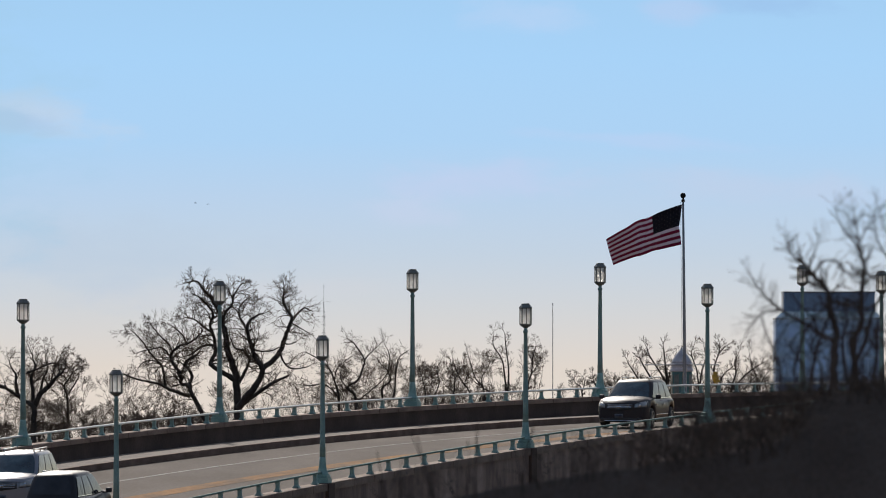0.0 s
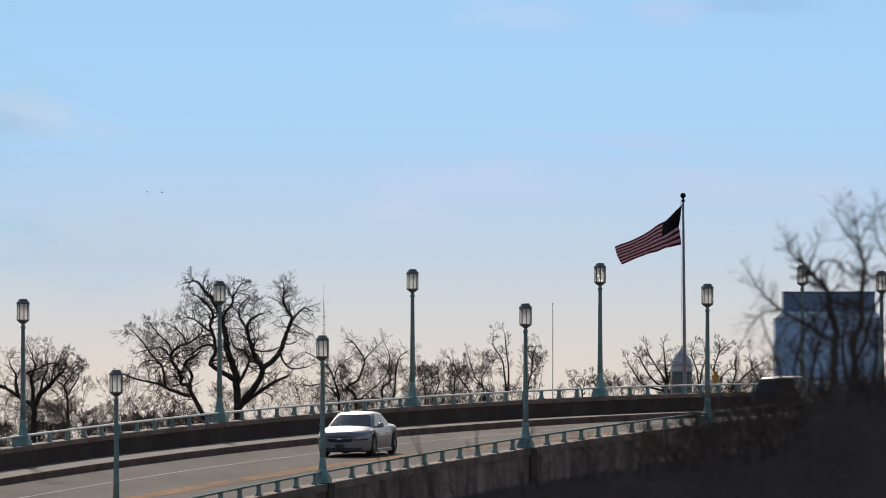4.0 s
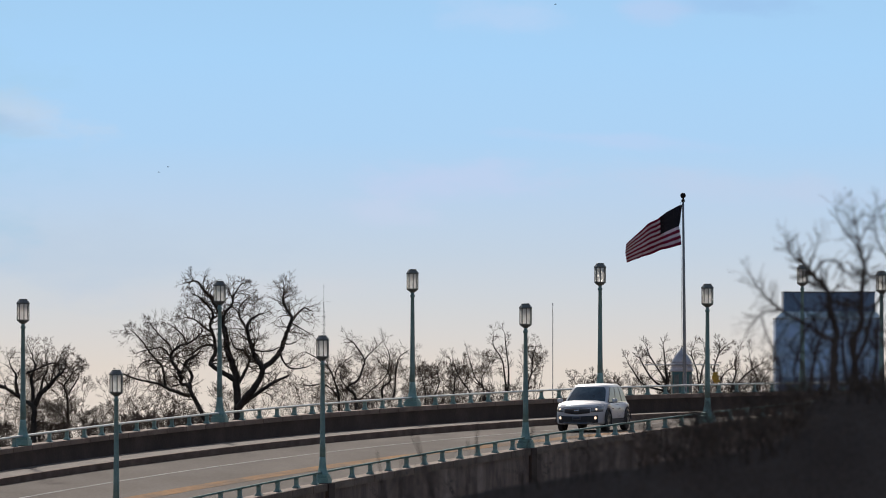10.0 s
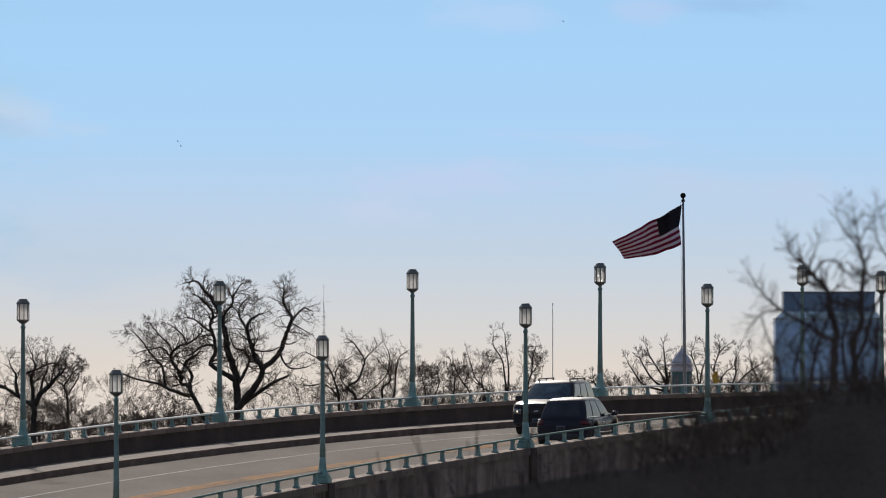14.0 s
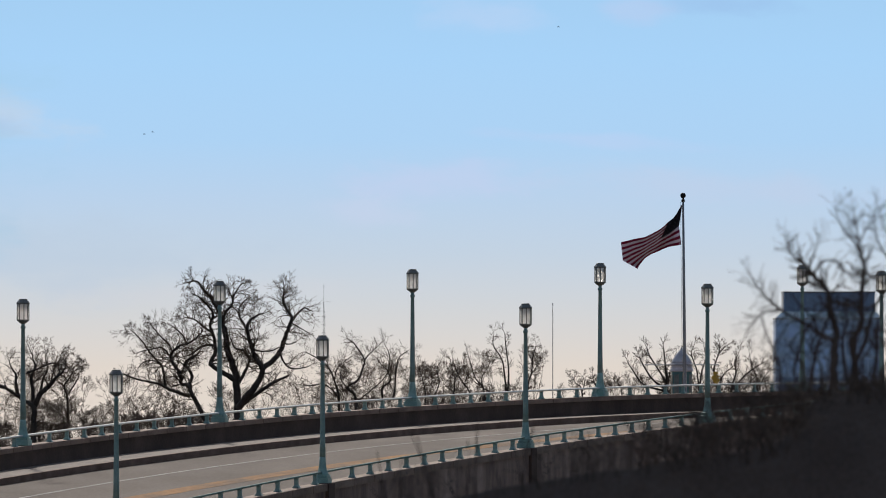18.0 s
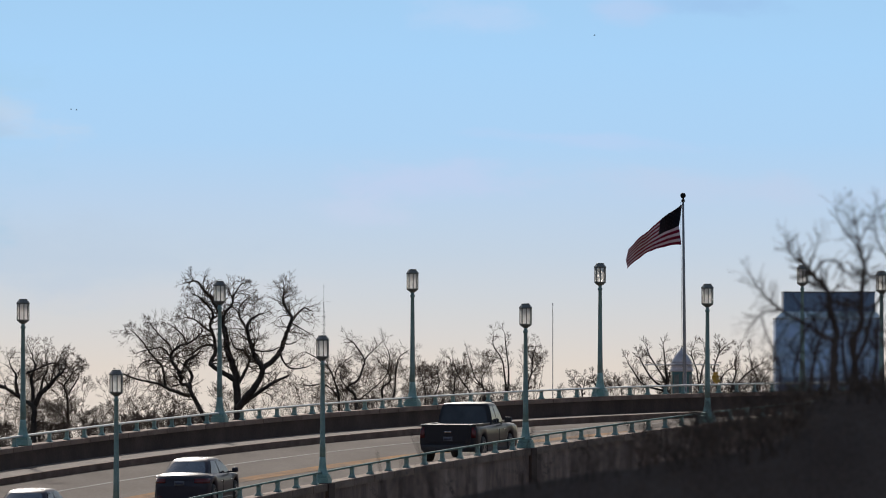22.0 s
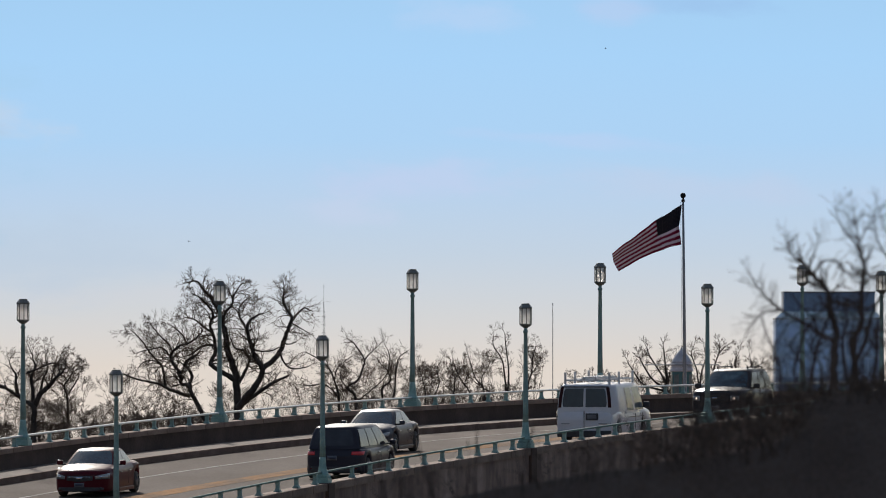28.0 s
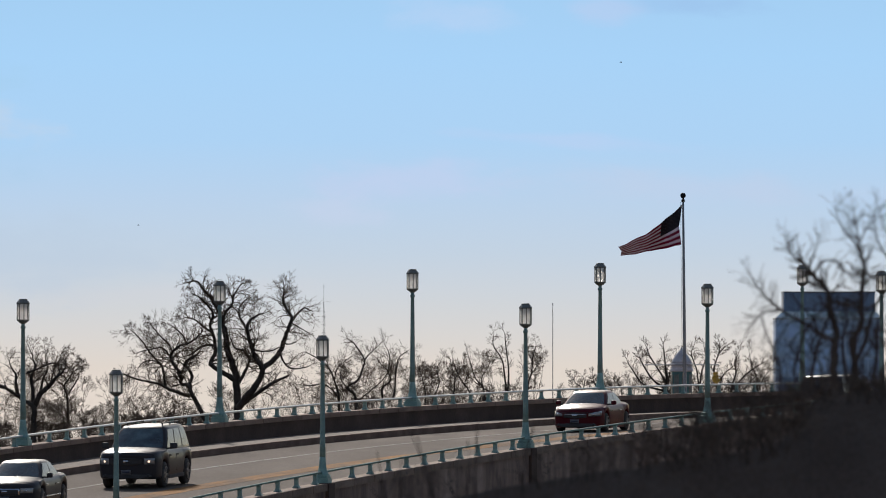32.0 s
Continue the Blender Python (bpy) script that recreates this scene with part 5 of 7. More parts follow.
        for i in range(6):
            for j in range(10):
                for g in (0, 1):
                    bm.faces.new((grid[i][g][j], grid[i][g][j + 1], grid[i + 1][g][j + 1], grid[i + 1][g][j]))
        return part(name, bm, material, ob, "dark tinted glass", True)

    screen("windscreen", fore, -1, 1, 0.065, 0.085, 0.05, 0.91 - 0.035 * soft, M_SCREEN, 1.0)
    if kind == "van":
        for s in (-1, 1):
            screen("rear_window", aft, *sorted((s * 0.05, s * 0.96)), 0.14, 0.14, 0.26, 0.87, M_GLASS, 1.0)
            bm = bmesh.new()
            for t0, t1 in ((0.24, 0.58), (0.58, 0.90)):
                q = [aft(t, s * (cab(t)[2] - mm), 0.016) for t, mm in ((t0, 0.13), (t0, 0.02), (t1, 0.02), (t1, 0.13))]
                vsx = [bm.verts.new((x + e, y, z)) for e in (0, 0.06) for x, y, z in q]
                for f in ((0, 1, 2, 3), (7, 6, 5, 4), (0, 4, 5, 1), (1, 5, 6, 2), (2, 6, 7, 3), (3, 7, 4, 0)):
                    bm.faces.new([vsx[i] for i in f])
            part("tail_light", bm, simple("dark red tail lens", (0.03, 0.008, 0.009), 0.6, spec=0.1), ob, "tall dark tail light in the door corner")
        screen("door_header", aft, -1, 1, 0.03, 0.05, 0.90, 0.94, M_TRIM)
    else:
        screen("rear_window", aft, -1, 1, 0.15 if tall_back else 0.09, 0.14 if tall_back else 0.10, 0.16 if tall_back else 0.06, 0.86 - 0.02 * soft, M_REARGLASS if kind == "sedan" else glass, 1.0)
    ps = k["panes"]

    def side_point(s, t, f, out):
        a, b, w, z = cab(t)
        x = a + 0.15 + (b - a - 0.36) * f + 0.09 * soft * (1 - f)
        return (x, s * ((w + 0.012) * waist((x - a) / (b - a)) + out), z)

    def side_pane(name, s, p, q, material, out, label, lo=0.10, hi=0.85):
        bm = bmesh.new()
        grid = [[[bm.verts.new(side_point(s, lo + (hi - lo) * i / 4, p + (q - p) * j / 4, g)) for j in range(5)] for i in range(5)] for g in (out, out - 0.02)]
        for g in grid:
            for i in range(4):
                for j in range(4):
                    bm.faces.new((g[i][j], g[i][j + 1], g[i + 1][j + 1], g[i + 1][j]))
        part(name, bm, material, ob, label, True)

    zt = k["belt"] * H
    a0, b0 = cab(0.08)[0], cab(0.08)[1]
    for s in (-1, 1):
        for p, q in zip(ps[::2], ps[1::2]):
            side_pane("side_window", s, p, q, glass, 0.012, "dark tinted glass")
        for p, q in zip(ps[1:-1:2], ps[2:-1:2]):
            side_pane("pillar", s, p, q, M_TRIM if kind != "van" else paint, 0.009, "door pillar")
        if chrome and kind in ("suv", "sedan"):
            side_pane("window_strip", s, ps[0], ps[-1], M_CHROME, 0.014, "thin bright strip under the windows", 0.07, 0.094)
        # door seams, handles, sill, mirror
        for x in (a0 + (b0 - a0) * 0.90, a0 + (b0 - a0) * ((ps[1] + ps[2]) / 2 if len(ps) < 6 else (ps[3] + ps[4]) / 2)):
            bm = bmesh.new()
            box(bm, x - 0.006, x + 0.006, s * W * 0.986 - 0.02, s * W * 0.986 + 0.012, clear + 0.2, zt - 0.16)
            part("door_seam", bm, M_TRIM, ob, "dark door gap")
            bm = bmesh.new()
            box(bm, x - 0.30, x - 0.12, s * W * 1.0 - 0.02, s * W * 1.0 + 0.022, zt - 0.20, zt - 0.165, 0.008)
            part("door_handle", bm, M_CHROME if chrome else paint, ob)
        bm = bmesh.new()
        box(bm, axles[0] + arch + 0.01, axles[1] - arch - 0.01, s * W * 0.96 - 0.04, s * W * 0.96 + 0.045, clear - 0.02, clear + (0.2 if two_tone else 0.10), 0.02)
        part("sill", bm, M_TRIM if two_tone or boxy or kind == "big_suv" else paint, ob, "lower sill")
        if strip:
            bm = bmesh.new()
            box(bm, axles[0] + arch + 0.10, axles[1] - arch - 0.05, s * W * 0.998 - 0.012, s * W * 0.998 + 0.014, clear + 0.24, clear + 0.275, 0.008)
            part("side_strip", bm, M_CHROME, ob, "bright strip along the doors")
        if two_tone:
            for x in axles:
                bm = bmesh.new()
                lip = [[(x + r * math.cos(a), s * (W * 0.985 + e), k["wheel"] + r * math.sin(a)) for r, e in ((arch - 0.01, 0.0), (arch - 0.01, 0.03), (arch + 0.06, 0.03), (arch + 0.06, 0.0))] for a in (math.pi * i / 12 - 0.05 for i in range(13))]
                lip = [[bm.verts.new(p) for p in r] for r in lip]
                for p, q in zip(lip, lip[1:]):
                    for j in range(4):
                        bm.faces.new((p[j], p[(j + 1) % 4], q[(j + 1) % 4], q[j]))
                part("arch_trim", bm, M_TRIM, ob, "black wheel-arch trim")
        bm = bmesh.new()
        xm, big = b0 - 0.42, 1.25 if boxy or kind == "big_suv" else 1.0
        box(bm, xm - 0.06, xm + 0.07, *sorted((s * (W + 0.01), s * (W + 0.01 + 0.19 * big))), zt + 0.03, zt + 0.03 + 0.15 * big, 0.045)
        mirror = part("mirror", bm, M_TRIM if boxy or kind == "big_suv" else paint, ob, smooth=True)
        bm = bmesh.new()
        box(bm, xm - 0.01, xm + 0.04, *sorted((s * W * 0.88, s * (W + 0.06))), zt + 0.02, zt + 0.07)
        part("bracket", bm, M_TRIM, mirror)

    # nose: height of the bonnet's edge rules where the face sits
    up = 0.045 * H if kind in ("suv", "big_suv") else 0.03 * H if boxy else 0.0
    g0, g1 = H * 0.325 + up, H * 0.46 + up
    bright = M_CHROME if chrome else M_TRIM
    if face == "oval":
        gy = W * 0.42
        oval = lambda s: 0.06 * H * math.sqrt(max(0.03, 1 - (2 * s - 1) ** 2))
        zc = H * 0.405
        fitting("grille_rim", -gy - 0.03, gy + 0.03, lambda s: zc - oval(s) - 0.022, lambda s: zc + oval(s) + 0.022, M_CHROME, None, "bright grille surround", n=16)
        grille = fitting("grille", -gy, gy, lambda s: zc - oval(s), lambda s: zc + oval(s), M_TRIM, None, "black oval radiator grille", proud=0.02, n=16)
        bars = [(zc, 0.006, 0.6)]
    elif face == "shield":
        gy = W * 0.48
        grille = fitting("grille", -gy, gy, lambda s: g0 + 0.01 + 0.05 * H * abs(2 * s - 1), flat(g1 - 0.02), M_TRIM, None, "black shield-shaped grille")
        fitting("grille_rim", -gy * 0.94, gy * 0.94, lambda s: g0 + 0.02 + 0.05 * H * abs(2 * s - 1), lambda s: g0 + 0.05 + 0.05 * H * abs(2 * s - 1), M_CHROME, None, "bright lower edge of the grille", proud=0.024)
        bars = []
    elif face == "square":
        gy = W * 0.46
        fitting("grille_rim", -gy - 0.035, gy + 0.035, flat(g0 - 0.02), flat(g1 + 0.012), M_CHROME, None, "bright square grille surround")
        grille = fitting("grille", -gy, gy, flat(g0 + 0.012), flat(g1 - 0.02), M_TRIM, None, "black square grille", proud=0.02)
        bars = []
    else:
        gy = W * (0.52 if kind != "sedan" else 0.46)
        grille = fitting("grille", -gy, gy, lambda s: g0 + 0.03 * H * abs(2 * s - 1), lambda s: g1 - 0.012 * H * abs(2 * s - 1) ** 2, M_TRIM, None, "black radiator grille")
        bars = [(g0 + (g1 - g0) * v, 0.010, 0.9) for v in ((0.42, 0.62, 0.84) if kind != "sedan" else (0.78,))] if face == "bars" else [(g1 - 0.03, 0.014, 0.96)]
    for z, thick, wide in bars:
        fitting("grille_bar", -gy * wide, gy * wide, flat(z - thick), flat(z + thick), bright, grille, proud=0.024, rows=1)
    zb = (g0 + g1) / 2 + (0.02 if face != "oval" else 0)
    fitting("badge", -0.085, 0.085, flat(zb - 0.035), flat(zb + 0.035), M_CHROME if not boxy else M_BADGE, grille, proud=0.032, n=3, rows=1)
    fitting("bonnet_seam", -W * 0.74, W * 0.74, lambda s: g1 + 0.018 - 0.01 * abs(2 * s - 1) ** 2, lambda s: g1 + 0.029 - 0.01 * abs(2 * s - 1) ** 2, M_TRIM, None, "dark gap under the bonnet", proud=0.006, rows=1, n=12)
    # lower bumper: intake, lip, fog lamps, plate
    c1 = clear + (0.31 if two_tone else 0.17)
    fitting("air_intake", -W * 0.80, W * 0.80, lambda s: clear + 0.03 + 0.05 * abs(2 * s - 1) ** 3, lambda s: c1 + (0.03 if two_tone else -0.02) * abs(2 * s - 1) ** 2, M_TRIM, None, "black lower intake")
    fitting("bumper_strip", -W * 0.60, W * 0.60, flat(clear + 0.05), flat(clear + 0.075), M_CHROME if lip else M_TRIM, None, "", proud=0.022, rows=1)
    h0, h1 = (H * 0.378 + up, H * 0.485 + up) if kind == "suv" else (H * 0.385 + up, H * 0.476 + up)
    if face == "square":
        h0 -= 0.02
    if face == "black":
        h0, h1 = h0 - 0.07, h1 - 0.05
    for s in (-1, 1):
        sweep_up = 0.035 * H if face == "wide" else 0.018 * H if face in ("bars", "shield") and kind in ("suv", "sedan") else 0.0
        ya, yb = s * (gy + (0.03 if face == "wide" else 0.06)), s * W * (0.94 if sweep_up else 0.885 if not boxy else 0.86)
        lens = fitting("headlight", ya, yb, (lambda q: h0 + (0.012 * H + 0.4 * sweep_up) * q) if face != "square" else flat(h0), (lambda q: h1 - 0.03 * H * (1 - q) ** 1.5 + (0.012 * H + sweep_up) * q) if face not in ("square", "black") else flat(h1), M_LENS, None, "clear glass headlight", proud=0.010)
        fitting("headlight_bezel", ya, yb, lambda q: h0 - 0.012 + 0.4 * sweep_up * q, lambda q: h0 + 0.006 + (0.012 * H + 0.4 * sweep_up) * q * (face != "square"), M_TRIM, lens, "", proud=0.016, rows=1)
        yc, zc2 = s * (abs(ya) * 0.55 + abs(yb) * 0.45), (h0 + h1) / 2
        bm = bmesh.new()
        bmesh.ops.create_uvsphere(bm, u_segments=12, v_segments=8, radius=0.046)
        bmesh.ops.transform(bm, matrix=Matrix.Translation((on_body(yc, zc2, 1) - 0.02, yc, zc2)), verts=bm.verts[:])
        part("bulb", bm, M_LIT if lit else M_CHROME, lens, smooth=True)
        yf, zf = s * W * 0.70, clear + (0.25 if two_tone else 0.12)
        bm = bmesh.new()
        bmesh.ops.create_uvsphere(bm, u_segments=12, v_segments=8, radius=0.055)
        bmesh.ops.transform(bm, matrix=Matrix.Translation((on_body(yf, zf, 1) - 0.015, yf, zf)), verts=bm.verts[:])
        part("fog_lamp", bm, M_LIT if fog else M_TRIM, ob, smooth=True)
    plate = fitting("number_plate", -0.16, 0.16, flat(clear + 0.17), flat(clear + 0.31), M_PLATE, None, "dull number plate", proud=0.026, n=2, rows=1)
    fitting("plate_bar", -0.12, 0.12, flat(clear + 0.22), flat(clear + 0.27), M_BAR, plate, proud=0.034, n=2, rows=1)
    # tail
    r = -L / 2
    zp = H * (0.50 if kind == "sedan" else 0.40)
    if kind == "sedan":
        t0, t1, ti = H * 0.50, H * 0.595, 0.50
    elif kind == "minivan":
        t0, t1, ti = H * 0.455, H * 0.515, 0.62
    elif kind == "pickup":
        t0, t1, ti = H * 0.42, H * 0.60, 0.80
    else:
        t0, t1, ti = H * 0.46, H * 0.56, 0.66
    if kind != "van":
        for s in (-1, 1):
            fitting("tail_light", s * W * ti, s * W * 0.95, lambda q: t0 - 0.01 * H * q, flat(t1), M_BRAKE if brake else M_RED, None, "red tail light", end=-1, proud=0.014)
            fitting("reflector", s * W * 0.62, s * W * 0.80, flat(clear + 0.16), flat(clear + 0.19), M_RED, None, "", end=-1, rows=1, n=2)
        fitting("rear_bumper", -W * 0.90, W * 0.90, flat(clear + 0.03), flat(clear + (0.24 if kind != "sedan" else 0.12)), M_TRIM, None, "black bumper lower edge", end=-1, proud=0.03 if kind != "pickup" else 0.12)
        plate = fitting("number_plate", -0.16, 0.16, flat(zp - 0.075), flat(zp + 0.075), M_PLATE, None, "dull number plate", end=-1, proud=0.018, n=2, rows=1)
        fitting("plate_bar", -0.12, 0.12, flat(zp - 0.025), flat(zp + 0.025), M_BAR, plate, end=-1, proud=0.026, n=2, rows=1)
    if kind == "sedan":
        fitting("tail_strip", -W * 0.44, W * 0.44, flat(zp + 0.095), flat(zp + 0.125), M_SKY_STRIP if strip else paint, None, "strip across the boot lid", end=-1, proud=0.02, rows=1)
    # wheels
    for x in axles:
        for s in (-1, 1):
            rw = k["wheel"]
            bm = lathe([(rw * 0.68, -0.10), (rw * 0.93, -0.115), (rw, -0.085), (rw, 0.085), (rw * 0.93, 0.115), (rw * 0.68, 0.10)], 28)
            bmesh.ops.transform(bm, matrix=pose(x, s * (W - 0.125), rw, 90), verts=bm.verts[:])
            tyre = part("wheel", bm, M_TYRE, ob, "black rubber tyre", True)
            WHEELS.append((ob, tyre, x, rw))
            bm = bmesh.new()
            for i in range(5):
                g = bmesh.new()
                box(g, 0.03, rw * 0.66, -0.04, 0.04, -0.012, 0.012)
                bmesh.ops.transform(g, matrix=pose(0, 0, 0, 0, 0, 72 * i + 10), verts=g.verts[:])
                me = bpy.data.meshes.new("spoke")
                g.to_mesh(me)
                g.free()
                bm.from_mesh(me)
                bpy.data.meshes.remove(me)
            bmesh.ops.create_cone(bm, cap_ends=True, segments=16, radius1=0.07, radius2=0.06, depth=0.03)
            ra, ringv = rw * 0.66, []
            for i in range(24):
                c, e = math.cos(2 * math.pi * i / 24), math.sin(2 * math.pi * i / 24)
                ringv.append([bm.verts.new((q * c, q * e, z)) for q, z in ((ra, -0.03), (ra, 0.012), (ra * 0.9, 0.012), (ra * 0.9, -0.03))])
            for i in range(24):
                p, q = ringv[i], ringv[(i + 1) % 24]
                for j in range(4):
                    bm.faces.new((p[j], q[j], q[(j + 1) % 4], p[(j + 1) % 4]))
            bmesh.ops.transform(bm, matrix=pose(x, s * (W - 0.004), rw, 90), verts=bm.verts[:])
            part("rim", bm, M_RIM, tyre, "silver alloy rim")
    if rack:
        for s in (-1, 1):
            bm = bmesh.new()
            y = s * (W * k["roof"] - 0.13)
            box(bm, rr + 0.25, fr - 0.25, y - 0.025, y + 0.025, H + 0.03, H + 0.07, 0.012)
            for x in (rr + 0.3, (rr + fr) / 2, fr - 0.3):
                box(bm, x - 0.04, x + 0.04, y - 0.015, y + 0.015, H - 0.06, H + 0.05)
            part("roof_rail", bm, M_CHROME if chrome else M_TRIM, ob, "roof rail")
    if kind == "pickup":
        # open load bed
        bm = bmesh.new()
        box(bm, -L * 0.482, rb - 0.08, -W * 0.80, W * 0.80, zt - 0.30, zt + 0.055)
        part("bed_liner", bm, M_TRIM, ob, "black load bed")
        for s in (-1, 1):
            bm = bmesh.new()
            box(bm, -L * 0.485, rb - 0.05, s * W * 0.86 - 0.07, s * W * 0.86 + 0.07, zt, zt + 0.085, 0.02)
            part("bed_rail", bm, paint, ob)
        bm = bmesh.new()
        box(bm, r - 0.012, r + 0.06, -W * 0.76, W * 0.76, zt - 0.52, zt + 0.08, 0.02)
        tailgate = part("tailgate", bm, paint, ob)
        bm = bmesh.new()
        box(bm, r - 0.035, r + 0.02, -0.12, 0.12, zt - 0.2, zt - 0.14, 0.012)
        part("tailgate_handle", bm, M_CHROME, tailgate)
    if kind == "van":
        bm = bmesh.new()
        box(bm, r - 0.012, r + 0.03, -0.01, 0.01, clear + 0.28, H * 0.55)
        part("door_seam", bm, M_TRIM, ob, "gap between the rear doors")
        bm = bmesh.new()
        box(bm, r - 0.05, r + 0.12, -W * 0.95, W * 0.95, clear - 0.02, clear + 0.20, 0.03)
        part("rear_bumper", bm, M_TRIM, ob, "wide black rear bumper")
        bm = bmesh.new()
        box(bm, r - 0.024, r + 0.04, -0.50, -0.06, H * 0.40, H * 0.40 + 0.24, 0.01)
        plate = part("plate_bracket", bm, M_TRIM, ob, "black plate bracket on the rear door")
        bm = bmesh.new()
        box(bm, r - 0.032, r - 0.02, -0.44, -0.12, H * 0.40 + 0.06, H * 0.40 + 0.19)
        part("number_plate", bm, M_PLATE, plate)
        for s in (-1, 1):
            bm = bmesh.new()
            box(bm, r - 0.012, r + 0.03, s * W * 0.66 - 0.15, s * W * 0.66 + 0.15, H * 0.335, H * 0.335 + 0.04)
            part("lettering_bar", bm, M_BADGE, ob, "grey lettering bar")
            bm = bmesh.new()
            box(bm, -L * 0.1, L * 0.28, s * W * 0.998 - 0.01, s * W * 0.998 + 0.014, H * 0.42, H * 0.43)
            part("seam", bm, M_TRIM, ob)
        for x in (rr + 0.35, rr + 1.7, fr - 0.35):
            bm = bmesh.new()
            box(bm, x - 0.035, x + 0.035, -W * 0.80, W * 0.80, H + 0.08, H + 0.14)
            rk = part("rack_bar", bm, M_RACK, ob, "white roof-rack bar")
            for s in (-1, 1):
                bm = bmesh.new()
                box(bm, x - 0.035, x + 0.035, s * W * 0.78 - 0.035, s * W * 0.78 + 0.035, H - 0.14, H + 0.38)
                part("rack_post", bm, M_RACK, rk)
        bm = bmesh.new()
        for y in (-0.30, 0.12):
            box(bm, rr + 0.25, rr + 3.0, y - 0.03, y + 0.03, H + 0.142, H + 0.23)
        for i in range(9):
            box(bm, rr + 0.35 + 0.3 * i, rr + 0.39 + 0.3 * i, -0.30, 0.12, H + 0.17, H + 0.21)
        part("ladder", bm, M_RACK, ob, "pale ladder on the roof rack")
    return ob


def paint(name, c, rough=0.28, metal=0.0):
    return simple(name, c, rough + 0.1, metal, 0.9, 0.05, coat=0.25 if max(c) < 0.2 else 0.5, spec=0.04, grit=0.06)


P_SILVER, P_WHITE, P_BLACK = paint("silver paint", (0.25, 0.246, 0.26), 0.3, 0.5), paint("white paint", (0.58, 0.56, 0.57)), paint("black paint", (0.036, 0.034, 0.038))
P_GREY, P_BLUE, P_MAROON, P_BROWN = paint("charcoal paint", (0.042, 0.040, 0.043), 0.3, 0.1), paint("dark blue paint", (0.035, 0.034, 0.044)), paint("maroon paint", (0.07, 0.007, 0.012)), paint("dark brown paint", (0.044, 0.037, 0.038), 0.3, 0.1)
P_NAVY = paint("navy grey paint", (0.044, 0.040, 0.050), 0.3, 0.2)
P_SLATE = paint("slate grey paint", (0.058, 0.058, 0.068), 0.3, 0.2)
TRAFFIC = []


def drives(ob, t, u, speed, w, gain=0.0):
    """ob passes u bays at t seconds, w metres in from the far lamps, at that speed, and gains speed near that time."""
    TRAFFIC.append((ob, t, u, speed, w, gain))


ON, OFF = 6.7, 11.6                # the lanes that come and go
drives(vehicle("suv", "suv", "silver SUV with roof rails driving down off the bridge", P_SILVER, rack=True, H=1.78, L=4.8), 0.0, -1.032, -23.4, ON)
drives(vehicle("suv", "suv", "charcoal boxy SUV driving away along the bridge", P_GREY, strip=True, H=1.80, L=4.7, W=1.92), 2.0, 0.460, 24.33, OFF, -0.54)
drives(vehicle("suv", "suv", "dark brown SUV with chrome trim and roof rails", P_BROWN, rack=True, strip=True, lip=True, H=1.75, L=4.78, W=1.91), 1.8, 0.518, -23.31, ON, 0.97)
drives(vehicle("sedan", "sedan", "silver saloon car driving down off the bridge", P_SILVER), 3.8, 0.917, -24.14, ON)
drives(vehicle("sedan", "sedan", "pale silver full-size saloon car on the bridge", P_SILVER, face="oval", L=5.15, W=1.87, H=1.48, base=2.94), 7.0, 0.708, -26.54, ON)
drives(vehicle("suv", "suv", "white compact SUV with lit headlamps", P_WHITE, face="wide", lit=True, fog=True, two_tone=True, L=4.55, W=1.82, H=1.68, clear=0.25), 11.0, 1.06, -23.73, ON)
drives(vehicle("suv", "suv", "blue-black crossover driving away along the bridge", P_BLUE, strip=True, H=1.68, L=4.85, W=1.98), 12.8, 0.066, 23.47, OFF, -0.56)
drives(vehicle("big_suv", "suv", "large black SUV with lit headlamps and roof rails", P_BLACK, face="black", lit=True, rack=True, chrome=False), 14.4, 1.431, -22.58, ON)
drives(vehicle("pickup", "pickup_truck", "black crew-cab pickup truck with an empty bed", P_BLACK), 21.2, -0.044, 19.14, OFF, 0.7)
drives(vehicle("sedan", "sedan", "blue-black saloon car driving away along the bridge", P_NAVY, L=4.7), 23.2, 0.050, 19.54, OFF, 0.75)
drives(vehicle("sedan", "sedan", "dark blue saloon car with a chrome boot strip", P_NAVY, strip=True, L=4.6, H=1.48), 23.8, -0.414, 18.52, OFF, 1.0)
drives(vehicle("van", "van", "white work van with a ladder on its roof rack", P_WHITE, chrome=False, glass=M_VANGLASS), 26.5, 0.162, 19.03, OFF, 0.41)
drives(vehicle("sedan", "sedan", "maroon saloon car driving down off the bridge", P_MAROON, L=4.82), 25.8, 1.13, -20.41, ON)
drives(vehicle("sedan", "sedan", "slate grey saloon car on the bridge", P_SLATE, face="shield", lit=True, L=4.93, H=1.47), 27.9, 0.925, -20.9, ON, -0.7)
drives(vehicle("minivan", "minivan", "dark minivan with red tail lamps driving away", P_BLUE, brake=True), 28.8, 0.557, 18.94, OFF, -1.65)
drives(vehicle("sedan", "sedan", "black square-nosed saloon car with chrome trim", P_BLACK, face="square", strip=True, L=5.0, W=1.88, H=1.49), 29.9, 0.57, -19.2, ON)
drives(vehicle("big_suv", "suv", "large black SUV with lit fog lamps", P_BLACK, face="black", lit=True, rack=True, chrome=False, H=1.95), 29.9, 1.264, -20.0, ON)
drives(vehicle("sedan", "sedan", "dark red saloon car in the middle of the bridge", P_MAROON, L=4.75), 31.0, 2.73, -17.57, ON, -2.9)


